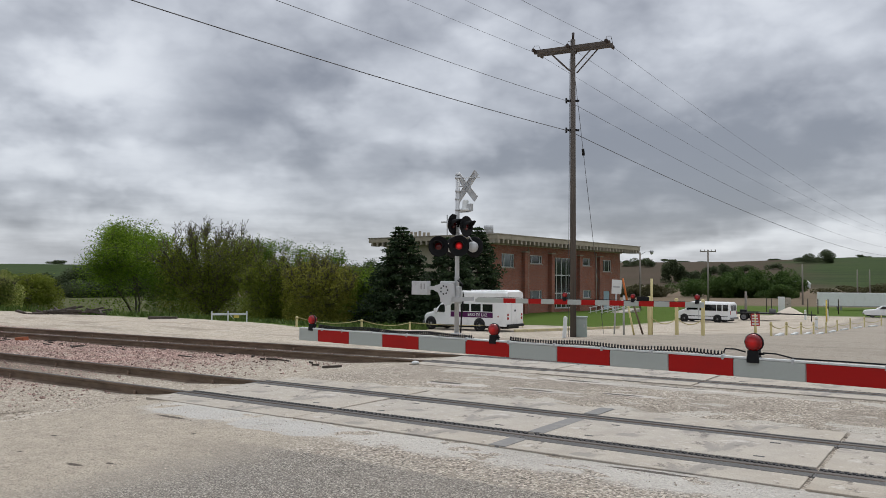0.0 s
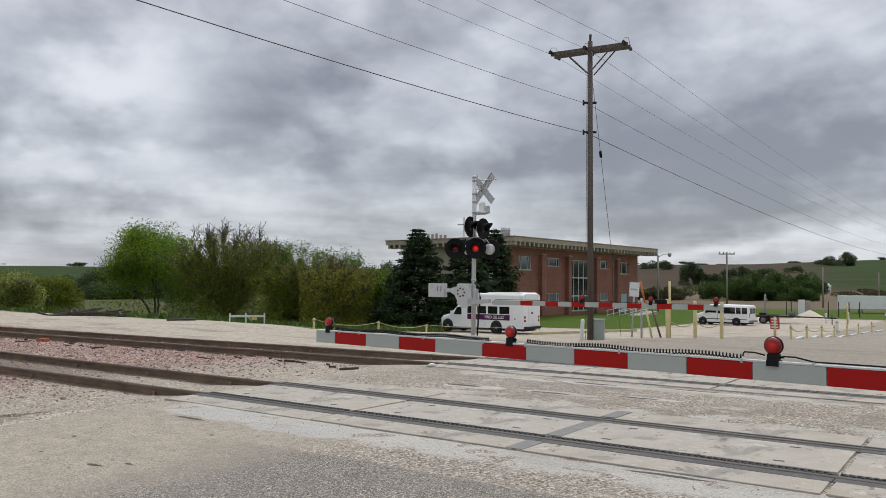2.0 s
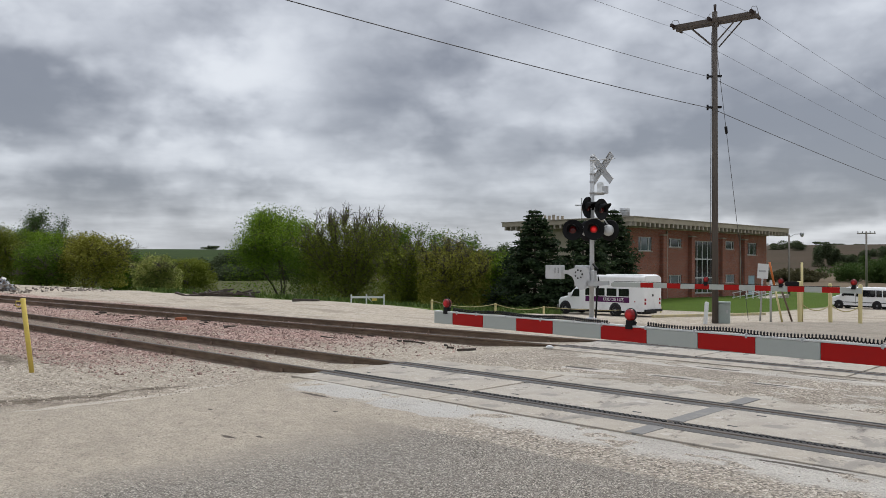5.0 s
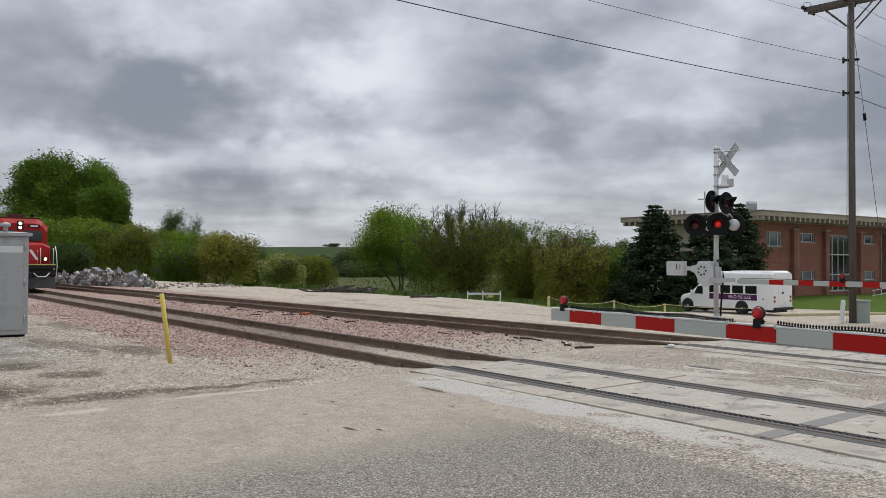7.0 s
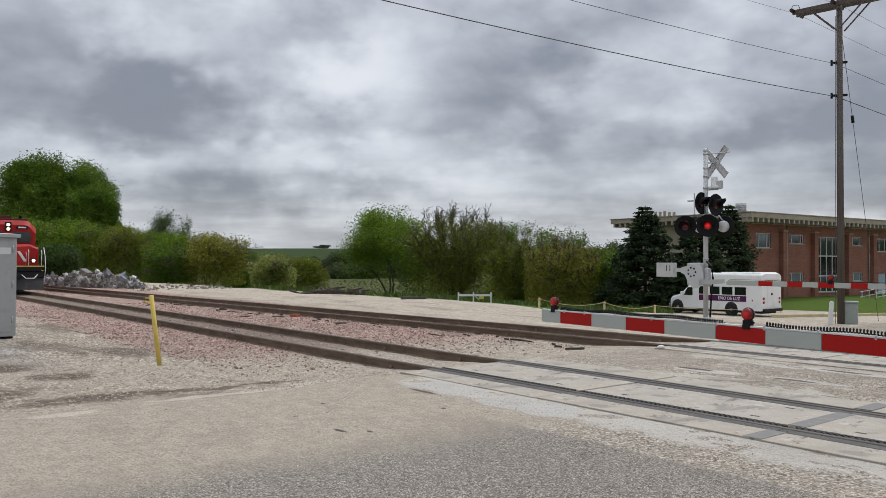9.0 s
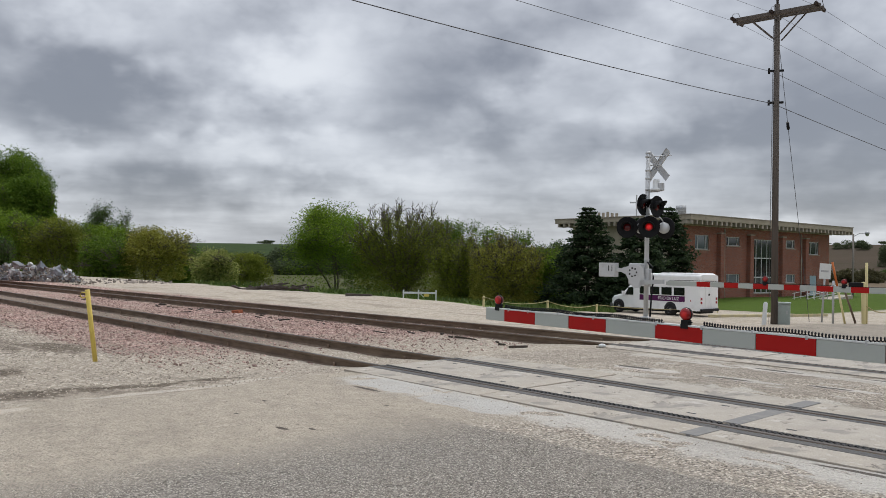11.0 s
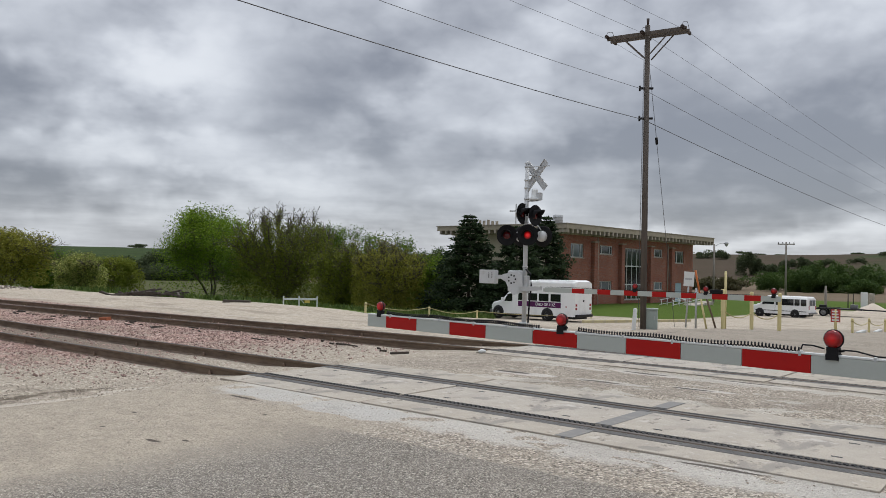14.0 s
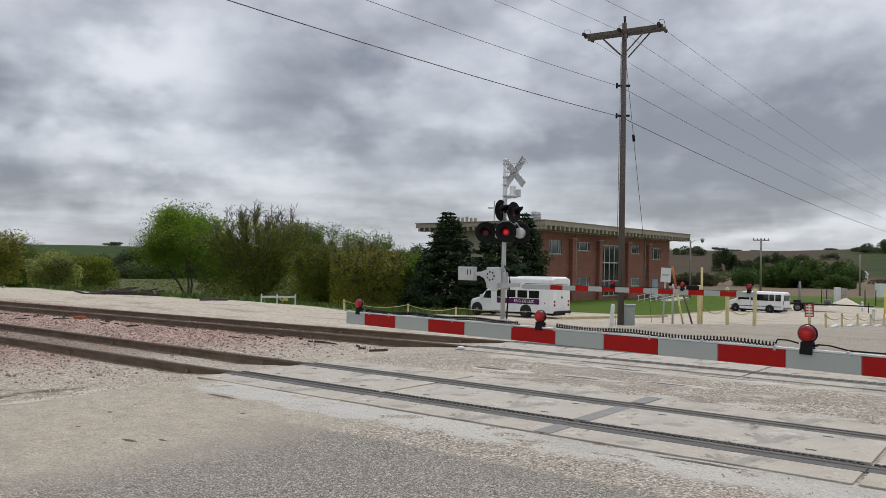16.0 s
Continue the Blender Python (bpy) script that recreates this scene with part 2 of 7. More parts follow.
# track frame: x runs along the rails, y away from the viewer's side
TURN = -33.4
TRK = pose(0, 0, 0, 0, 0, TURN)


def lin(a, b, v):
    return min(1.0, max(0.0, (v - a) / (b - a)))


def ease(a, b, v):
    q = lin(a, b, v)
    return q * q * (3 - 2 * q)


def to_track(x, y):
    c_, s_ = math.cos(radians(TURN)), math.sin(radians(TURN))
    return x * c_ + y * s_, -x * s_ + y * c_


def crest(az):
    """How high the far hills stand, in degrees, by direction."""
    return float(np.interp(az, (-180, -60, -35, -20, 5, 12, 20, 27, 60, 180), (1.0, 0.9, 0.85, 0.9, 1.1, 1.45, 1.5, 1.75, 1.6, 1.0)))


def grade(u, n):
    """Height of the undisturbed terrain in the track frame."""
    z = -0.012 * max(0.0, min(-u, 140.0) - 6) * (1 - 0.5 * lin(30, 90, n)) * lin(19, 34, n)
    # the land falls away behind the tracks, later where the road runs on
    road = ease(-18, -11, u)
    edge = 20.0 + 3.0 * ease(-20, -26, u)
    z -= (1 - road) * (1.25 * lin(edge, edge + 20, n) + 0.15 * lin(40, 52, n)) + road * 1.4 * lin(25, 55, n)
    z -= 0.25 * lin(52, 80, n)
    z += 0.45 * ease(57, 72, n) * ease(-22, -30, u) * (1 - ease(-95, -110, u)) * (1 - ease(110, 130, n))
    return z


def terrain(x, y):
    u, n = to_track(x, y)
    z = grade(u, n)
    d = math.hypot(x, y)
    if d > 170:
        az = math.degrees(math.atan2(x, y))
        h = EYE + 820 * math.tan(radians(crest(az)))
        w = noise.noise(Vector((x / 160, y / 160, 0.3))) * 2.2 * ease(200, 500, d)
        z = z + (h - z) * ease(190, 820, d) ** 1.5 + w * (1 - ease(700, 820, d))
    return z


def ground_z(x, y):
    """Height of the surface that things stand on."""
    u, n = to_track(x, y)
    return terrain(x, y) - bed(u, n) + rough_ground(u, n)


def rough_ground(u, n):
    """Small unevenness of the worn surfaces."""
    if not (-60 < u < 12 and -8 < n < 40):
        return 0.0
    v = noise.noise(Vector((u * 0.8, n * 0.8, 0))) + 0.6 * noise.noise(Vector((u * 2.1, n * 2.1, 5))) - 0.6
    if u > -9.5:
        return v * (0.006 if n < 20 else 0.015)
    if n < 5.5:
        return v * 0.035 + 0.05 * max(0.0, noise.noise(Vector((u * 1.6, n * 3.0, 9)))) * lin(-9.6, -10.6, u)
    if n > 16.5:
        return v * 0.02 + 0.10 * noise.noise(Vector((u * 0.22, n * 0.3, 2))) * lin(16.5, 19, n)
    return v * 0.02


def bed(u, n):
    """Ballast left of the crossing lies lower than the rail tops."""
    left = lin(-9.3, -11.2, u)
    return 0.125 * left * lin(3.2, 6.4, n) * (1 - lin(16.0, 18.5, n))


# ---------------------------------------------------------------- surface materials
def ground_material():
    m = Mat("ground_surface")
    u, n = m.axis(0), m.axis(1)
    wob = m.math("MULTIPLY", m.math("SUBTRACT", m.noise(0.55, 5, 0.6), 0.5), 2.2)
    wob2 = m.math("MULTIPLY", m.math("SUBTRACT", m.noise(2.4, 5, 0.65), 0.5), 0.9)
    w = m.math("ADD", wob, wob2)
    uw, nw = m.math("ADD", u, w), m.math("ADD", n, w)
    nw2 = m.math("ADD", n, wob2)
    stone = m.cells(26.0)
    stone2 = m.cells(105.0)
    fine = m.noise(95, 3, 0.7)
    sp3 = m.n.new("ShaderNodeSeparateColor")
    m.l.new(m.cells(52.0), sp3.inputs[0])
    mid = m.noise(5.0, 6, 0.65)
    big = m.noise(0.35, 5, 0.6)
    sp = m.n.new("ShaderNodeSeparateColor")
    m.l.new(stone, sp.inputs[0])
    sp2 = m.n.new("ShaderNodeSeparateColor")
    m.l.new(stone2, sp2.inputs[0])
    chips = m.ramp(sp2.outputs[0], (0.0, (0.04, 0.035, 0.03)), (0.3, (0.18, 0.162, 0.138)), (0.72, (0.33, 0.298, 0.252)), (1.0, (0.74, 0.68, 0.59)))
    asphalt = m.mix(m.step(mid, 0.3, 0.75, 0.0, 0.35), chips, (0.30, 0.272, 0.232))
    asphalt = m.mix(m.step(big, 0.35, 0.7, 0.0, 0.45), asphalt, (0.235, 0.215, 0.19))
    dust = m.mix(m.step(mid, 0.35, 0.7), (0.54, 0.472, 0.378), (0.44, 0.382, 0.304))
    dust = m.mix(m.math("MULTIPLY", m.math("POWER", sp2.outputs[1], 2.5), 0.8), dust, (0.15, 0.135, 0.115))
    gravel = m.ramp(sp.outputs[0], (0.0, (0.09, 0.077, 0.06)), (0.35, (0.31, 0.268, 0.215)), (0.78, (0.53, 0.462, 0.375)), (1.0, (0.80, 0.73, 0.63)))
    gravel = m.mix(m.step(mid, 0.35, 0.75, 0.0, 0.5), gravel, (0.36, 0.31, 0.25))
    pink = m.ramp(sp.outputs[1], (0.0, (0.10, 0.058, 0.048)), (0.4, (0.32, 0.205, 0.17)), (0.8, (0.48, 0.325, 0.275)), (1.0, (0.68, 0.55, 0.48)))
    pink = m.mix(m.step(m.noise(1.1, 4, 0.6), 0.45, 0.7, 0.0, 0.6), pink, gravel)
    pink = m.mix(m.step(m.noise(0.7, 5, 0.65, 0.2, (0.5, 1.3, 1), (5, 5, 0)), 0.5, 0.66, 0.0, 0.75), pink, m.mix(fine, (0.20, 0.158, 0.118), (0.33, 0.272, 0.21)))
    bluish = m.mix(0.55, gravel, (0.40, 0.40, 0.395))
    lot = m.mix(m.step(mid, 0.3, 0.7), (0.60, 0.525, 0.425), (0.46, 0.395, 0.31))
    lot = m.mix(m.step(m.noise(8.0, 6, 0.78, 0.2), 0.45, 0.62, 0.0, 0.55), lot, (0.27, 0.232, 0.185))
    lot = m.mix(m.math("MULTIPLY", sp2.outputs[2], 0.25), lot, (0.25, 0.23, 0.205))
    lot = m.mix(m.step(m.noise(0.30, 5, 0.6, 0.4, (1, 3.2, 1)), 0.5, 0.66, 0, 0.6), lot, (0.25, 0.215, 0.172))
    lot = m.mix(m.step(m.noise(1.4, 5, 0.65, 0.2, (0.6, 2.4, 1), (6, 1, 0)), 0.55, 0.68, 0, 0.5), lot, (0.55, 0.515, 0.45))
    grass = m.mix(m.noise(0.6, 6, 0.7), (0.045, 0.085, 0.010), (0.098, 0.16, 0.020))
    grass = m.mix(m.math("MULTIPLY", sp2.outputs[0], 0.4), grass, (0.07, 0.075, 0.03))
    field = m.mix(m.noise(0.05, 5, 0.6, 0.3, (1, 3, 1)), (0.185, 0.140, 0.100), (0.115, 0.092, 0.058))
    hill_green = m.mix(m.noise(0.03, 5, 0.6), (0.024, 0.046, 0.011), (0.046, 0.066, 0.020))
    hill_brown = m.mix(m.noise(0.02, 5, 0.6), (0.080, 0.058, 0.040), (0.048, 0.038, 0.024))
    band = m.noise(0.02, 5, 0.65, 0.5, (0.5, 3.2, 1), (2, 5, 0))
    hill_green = m.mix(m.step(band, 0.52, 0.60, 0.0, 0.7), hill_green, (0.022, 0.036, 0.012))
    hill_brown = m.mix(m.step(band, 0.54, 0.62, 0.0, 0.6), hill_brown, (0.045, 0.044, 0.020))
    # road surface: chip seal, with a pale worn margin and the gravel shoulder beyond it
    seal = m.ramp(sp3.outputs[0], (0.0, (0.075, 0.062, 0.05)), (0.3, (0.29, 0.250, 0.202)), (0.75, (0.50, 0.437, 0.355)), (1.0, (0.84, 0.76, 0.65)))
    chipseal = m.mix(m.step(m.noise(0.8, 5, 0.65), 0.35, 0.65), m.mix(0.3, seal, (0.36, 0.34, 0.30)), m.mix(0.25, seal, (0.26, 0.215, 0.17)))
    edge_n = m.math("ADD", n, m.math("MULTIPLY", wob2, 0.22))
    col = m.mix(m.step(m.math("ADD", u, m.math("MULTIPLY", w, 0.7)), -6.6, -5.2), dust, asphalt)
    col = m.mix(m.step(edge_n, 5.62, 5.74), col, m.mix(m.step(uw, -6.5, -5.0), dust, chipseal))
    col = m.mix(m.step(nw2, 9.6, 10.2), col, m.mix(m.step(m.noise(1.2, 5, 0.65), 0.35, 0.68, 0.1, 0.6), seal, (0.265, 0.232, 0.192)))
    col = m.mix(m.step(nw2, 15.6, 16.6), col, m.mix(0.55, lot, (0.24, 0.215, 0.182)))
    shoulder = m.mix(m.step(nw, 2.6, 3.8), m.mix(m.step(m.noise(0.9, 5, 0.6), 0.45, 0.62), bluish, (0.21, 0.185, 0.155)), gravel)
    shoulder = m.mix(m.step(nw, 4.6, 6.2), shoulder, pink)
    shoulder = m.mix(m.step(nw2, 7.7, 7.95), shoulder, m.mix(0.80, pink, m.mix(sp2.outputs[1], (0.12, 0.098, 0.076), (0.30, 0.252, 0.20))))
    shoulder = m.mix(m.step(nw2, 9.1, 9.5), shoulder, pink)
    shoulder = m.mix(m.step(uw, -15.8, -12.2), shoulder, m.mix(0.5, gravel, dust))
    shoulder = m.mix(m.step(nw2, 15.4, 16.2), shoulder, lot)
    hollow = m.math("MULTIPLY", m.step(m.noise(0.5, 5, 0.65, 0.3, (0.7, 1.5, 1), (3, 1, 0)), 0.5, 0.62), m.math("SUBTRACT", 1.0, m.step(nw, 5.0, 6.0)))
    shoulder = m.mix(m.math("MULTIPLY", hollow, 0.7), shoulder, (0.14, 0.115, 0.09))
    for cu, cn, ru, rn in ((-15.4, 4.75, 1.1, 0.6), (-10.15, 2.7, 0.42, 1.1), (-10.1, 4.1, 0.16, 0.8), (-12.3, 2.9, 0.5, 0.5), (-13.6, 2.3, 0.5, 0.7), (-10.2, 5.2, 0.14, 0.6), (-11.0, 1.6, 0.6, 0.7)):
        du = m.math("POWER", m.math("DIVIDE", m.math("ABSOLUTE", m.math("SUBTRACT", m.math("ADD", u, m.math("MULTIPLY", wob2, 0.7)), cu)), ru), 2.0)
        dn = m.math("POWER", m.math("ABSOLUTE", m.math("DIVIDE", m.math("SUBTRACT", m.math("ADD", n, wob2), cn), rn)), 2.0)
        shoulder = m.mix(m.math("MULTIPLY", m.step(m.math("ADD", m.math("ABSOLUTE", du), dn), 1.15, 0.35), m.math("MULTIPLY", m.step(m.noise(4.0, 6, 0.75), 0.30, 0.52), 0.85)), shoulder, m.mix(sp.outputs[2], (0.062, 0.048, 0.035), (0.16, 0.128, 0.096)))
    col = m.mix(m.step(uw, -9.9, -9.3), shoulder, col)
    # pale washed edge of the road and a pale flake beside it
    for cu, cn, ru, rn in ((-9.55, 4.3, 0.13, 1.2), (-9.2, 2.2, 0.16, 0.36), (-9.75, 5.6, 0.12, 0.5)):
        du = m.math("POWER", m.math("ABSOLUTE", m.math("DIVIDE", m.math("SUBTRACT", m.math("ADD", u, m.math("MULTIPLY", wob2, 0.25)), cu), ru)), 2.0)
        dn = m.math("POWER", m.math("ABSOLUTE", m.math("DIVIDE", m.math("SUBTRACT", n, cn), rn)), 2.0)
        col = m.mix(m.math("MULTIPLY", m.step(m.math("ADD", m.math("ADD", du, dn), m.math("MULTIPLY", mid, 0.7)), 1.5, 0.9), 0.7), col, m.mix(m.math("MULTIPLY", sp3.outputs[1], 0.5), (0.66, 0.60, 0.51), (0.42, 0.375, 0.31)))
    # pale repair patches, tyre-worn streaks and open cracks
    pn = m.noise(1.3, 5, 0.6, 0.3, (1, 1.6, 1), (4, 2, 0))
    patch = m.math("MULTIPLY", m.math("MULTIPLY", m.step(nw2, 6.2, 6.5), m.math("SUBTRACT", 1.0, m.step(n, 7.0, 7.05))), m.math("MULTIPLY", m.step(u, -9.2, -8.8), m.step(pn, 0.40, 0.44)))
    col = m.mix(m.math("MULTIPLY", patch, 0.85), col, m.mix(m.math("MULTIPLY", sp3.outputs[1], 0.45), (0.60, 0.57, 0.515), (0.38, 0.355, 0.315)))
    lane = m.math("MULTIPLY", m.step(n, 9.9, 10.1), m.math("MULTIPLY", m.step(u, -8.6, -8.0), m.math("SUBTRACT", 1.0, m.step(n, 12.7, 13.0))))
    col = m.mix(m.math("MULTIPLY", lane, m.step(m.math("ADD", m.math("MULTIPLY", m.noise(1.5, 6, 0.7, 0.3, (0.8, 1.2, 1)), 1.0), m.math("MULTIPLY", m.math("MAXIMUM", m.step(n, 10.75, 10.15), m.step(n, 11.9, 12.6)), 0.13)), 0.585, 0.625, 0.0, 0.8)), col, (0.52, 0.485, 0.425))
    col = m.mix(m.math("MULTIPLY", lane, m.step(m.noise(1.1, 5, 0.7, 0.2, (0.8, 1.3, 1), (3, 9, 0)), 0.56, 0.66, 0.0, 0.4)), col, (0.18, 0.15, 0.12))
    # two smooth pale repair slabs at the road's edge
    for cu, cn, ru, rn in REPAIRS:
        du = m.math("POWER", m.math("ABSOLUTE", m.math("DIVIDE", m.math("SUBTRACT", m.math("ADD", u, m.math("MULTIPLY", wob2, 0.5)), cu), ru)), 4.0)
        dn = m.math("POWER", m.math("ABSOLUTE", m.math("DIVIDE", m.math("SUBTRACT", m.math("ADD", n, m.math("MULTIPLY", wob2, 0.3)), cn), rn)), 4.0)
        col = m.mix(m.math("MULTIPLY", m.step(m.math("ADD", du, dn), 1.15, 0.85), 0.82), col, m.mix(m.math("MULTIPLY", fine, 0.6), (0.56, 0.54, 0.50), (0.36, 0.345, 0.315)))
    ck = m.noise(1.6, 6, 0.75, 1.2, (0.5, 1.4, 1), (9, 3, 0))
    crack = m.math("MULTIPLY", m.math("SUBTRACT", 1.0, m.step(m.math("ABSOLUTE", m.math("SUBTRACT", ck, 0.5)), 0.002, 0.009)), m.step(m.noise(0.45, 3, 0.5, 0, None, (2, 7, 0)), 0.56, 0.64))
    col = m.mix(m.math("MULTIPLY", m.math("MULTIPLY", crack, m.step(u, -9.6, -9.2)), 0.8), col, (0.045, 0.04, 0.036))
    # pale filler left round the open pits
    for cu, cn, ru, rn in ((-5.5, 11.05, 0.62, 0.17), (-4.2, 11.35, 0.5, 0.12), (-5.4, 12.45, 0.8, 0.15), (-3.8, 12.6, 0.8, 0.11), (-7.0, 10.9, 0.6, 0.2), (-6.6, 12.3, 0.5, 0.1)):
        du = m.math("POWER", m.math("ABSOLUTE", m.math("DIVIDE", m.math("SUBTRACT", m.math("ADD", u, m.math("MULTIPLY", wob2, 0.6)), cu), ru)), 2.0)
        dn = m.math("POWER", m.math("ABSOLUTE", m.math("DIVIDE", m.math("SUBTRACT", m.math("ADD", n, m.math("MULTIPLY", wob2, 0.35)), cn), rn)), 2.0)
        col = m.mix(m.math("MULTIPLY", m.step(m.math("ADD", m.math("ADD", du, dn), m.math("MULTIPLY", mid, 0.8)), 1.45, 1.15), 0.7), col, (0.62, 0.585, 0.53))
    # small tar spots and open pits
    for cu, cn, ru, rn in ((-6.68, 4.12, 0.085, 0.035), (-8.07, 4.75, 0.04, 0.03), (-7.58, 4.12, 0.03, 0.025), (-6.97, 5.67, 0.035, 0.035), (-6.48, 4.33, 0.05, 0.025), (-8.07, 6.2, 0.30, 0.045),
                           (-5.65, 11.0, 0.34, 0.07), (-4.35, 11.32, 0.33, 0.06), (-5.6, 12.5, 0.42, 0.07), (-3.95, 12.68, 0.5, 0.05), (-7.2, 10.95, 0.35, 0.10), (-2.4, 6.87, 0.38, 0.04), (-1.45, 9.66, 0.5, 0.04)):
        du = m.math("POWER", m.math("ABSOLUTE", m.math("DIVIDE", m.math("SUBTRACT", m.math("ADD", u, m.math("MULTIPLY", wob2, 0.15)), cu), ru)), 2.0)
        dn = m.math("POWER", m.math("ABSOLUTE", m.math("DIVIDE", m.math("SUBTRACT", m.math("ADD", n, m.math("MULTIPLY", wob2, 0.12)), cn), rn)), 2.0)
        col = m.mix(m.math("MULTIPLY", m.step(m.math("ADD", m.math("ADD", du, dn), m.math("MULTIPLY", fine, 0.6)), 1.6, 0.9), 0.85), col, (0.06, 0.05, 0.042))
    worn_ = m.noise(0.55, 5, 0.65, 0.1, (0.6, 1.3, 1), (1, 8, 0))
    col = m.mix(m.math("MULTIPLY", m.step(worn_, 0.5, 0.7, 0.0, 0.25), m.math("SUBTRACT", 1.0, m.step(n, 17.0, 18.0))), col, (0.19, 0.165, 0.138))
    # land beyond the gravel lot
    slant = m.math("ADD", m.math("ADD", u, m.math("MULTIPLY", m.math("SUBTRACT", n, 22.0), 0.5)), wob2)
    col = m.mix(m.math("MULTIPLY", m.step(m.math("ADD", n, m.math("MULTIPLY", w, 0.8)), 22.6, 23.6), m.step(slant, -19.0, -20.0)), col, grass)
    lawn = m.math("MULTIPLY", m.math("MULTIPLY", m.step(n, 55.0, 55.4), m.step(u, -22.0, -23.0)), m.math("SUBTRACT", 1.0, m.step(n, 118.0, 122.0)))
    col = m.mix(lawn, col, grass)
    col = m.mix(m.step(nw, 92.0, 96.0), col, grass)
    col = m.mix(m.math("MULTIPLY", m.step(nw, 52.0, 60.0), m.step(uw, -48.0, -54.0)), col, m.mix(0.65, grass, (0.085, 0.07, 0.045)))
    col = m.mix(m.step(m.math("ADD", nw, m.math("MULTIPLY", wob, 6)), 128.0, 140.0), col, field)
    ge = m.math("ADD", m.math("ADD", u, m.math("MULTIPLY", n, 0.166)), m.math("MULTIPLY", m.math("SUBTRACT", m.noise(0.012, 3, 0.5), 0.5), 160))
    gl = m.step(m.math("ADD", u, m.math("MULTIPLY", n, 1.2)), 0.0, -60.0)
    col = m.mix(m.math("MAXIMUM", m.step(n, 330.0, 380.0), m.step(u, -190.0, -240.0)), col, m.mix(m.math("MAXIMUM", m.step(ge, -30, 30), gl), hill_brown, hill_green))
    h = m.math("ADD", m.math("MULTIPLY", m.cells(26.0, "Distance"), 1.0), m.math("MULTIPLY", fine, 0.8))
    h = m.math("ADD", h, m.math("MULTIPLY", mid, 1.5))
    m.bump(h, 1.0, 0.016)
    return m.done(col, 0.95, 0.0, 0.08)


GROUND = ground_material()


def panel_material():
    m = Mat("weathered_concrete")
    a, b, c = m.noise(2.2, 6, 0.65), m.noise(60, 3, 0.7), m.noise(0.5, 4, 0.6)
    col = m.mix(m.step(a, 0.35, 0.7), (0.435, 0.385, 0.312), (0.305, 0.268, 0.218))
    col = m.mix(m.step(c, 0.4, 0.65, 0, 0.5), col, (0.44, 0.375, 0.285))
    col = m.mix(m.math("MULTIPLY", m.random(), 0.35), col, (0.45, 0.43, 0.40))
    col = m.mix(m.step(b, 0.42, 0.68, 0.0, 0.5), col, (0.23, 0.21, 0.182))
    col = m.mix(m.step(m.noise(7, 6, 0.7), 0.56, 0.68, 0.0, 0.5), col, (0.60, 0.565, 0.50))
    col = m.mix(m.step(m.noise(1.1, 6, 0.7, 0.3, None, (5, 3, 1)), 0.54, 0.60, 0.0, 0.65), col, (0.215, 0.20, 0.18))
    col = m.mix(m.step(m.noise(3.4, 6, 0.75, 0.2, None, (1, 7, 2)), 0.59, 0.65, 0.0, 0.8), col, (0.12, 0.105, 0.09))
    col = m.mix(m.step(m.noise(0.8, 6, 0.7, 0.2, None, (8, 2, 4)), 0.54, 0.62, 0.0, 0.5), col, (0.62, 0.59, 0.54))
    m.bump(m.math("ADD", b, m.math("MULTIPLY", a, 2)), 0.5, 0.006)
    return m.done(col, 0.85, 0, 0.3)


CONCRETE = panel_material()
DUSTY_RUBBER = worn("dusty_grey_rubber", (0.165, 0.162, 0.155), 0.85, 0, (0.30, 0.285, 0.255), 0.7, 5, 0.6)
LUG_RUBBER = worn("dark_lugged_rubber", (0.040, 0.040, 0.041), 0.7, 0, (0.16, 0.15, 0.14), 0.55, 9, 0.6)
RUBBER = worn("black_rubber", (0.070, 0.070, 0.071), 0.8, 0, (0.20, 0.19, 0.175), 0.65, 7, 0.6)


def rail_material():
    m = Mat("rusty_steel")
    a, b = m.noise(7, 6, 0.7, 0, (0.25, 1, 1)), m.noise(70, 4, 0.7)
    col = m.mix(m.step(a, 0.35, 0.7), (0.135, 0.094, 0.064), (0.245, 0.175, 0.120))
    col = m.mix(m.math("MULTIPLY", b, 0.3), col, (0.03, 0.022, 0.02))
    m.bump(b, 0.3, 0.003)
    return m.done(col, 0.8, 0.15)


def head_material():
    m = Mat("worn_rail_head")
    a = m.noise(9, 5, 0.6, 0, (0.1, 1, 1))
    col = m.mix(m.step(a, 0.3, 0.7), (0.105, 0.085, 0.07), (0.055, 0.046, 0.04))
    return m.done(col, m.step(a, 0.2, 0.8, 0.45, 0.7), 0.5)


RUST, HEAD = rail_material(), head_material()
TIEWOOD = worn("old_timber", (0.075, 0.062, 0.052), 0.9, 0, (0.18, 0.16, 0.14), 0.6, 5, 0.5, 30)


def stone_material(name, lo, hi):
    m = Mat(name)
    a = m.noise(14, 4, 0.6)
    col = m.ramp(m.island(), (0.0, lo), (0.55, tuple((x + y) / 2 for x, y in zip(lo, hi))), (1.0, hi))
    col = m.mix(m.math("MULTIPLY", a, 0.35), col, (0.14, 0.12, 0.11))
    m.bump(a, 0.3, 0.01)
    return m.done(col, 0.9, 0, 0.25)


PINKSTONE = stone_material("pink_ballast", (0.15, 0.088, 0.072), (0.60, 0.415, 0.355))
GREYSTONE = stone_material("grey_gravel", (0.22, 0.185, 0.145), (0.72, 0.63, 0.515))


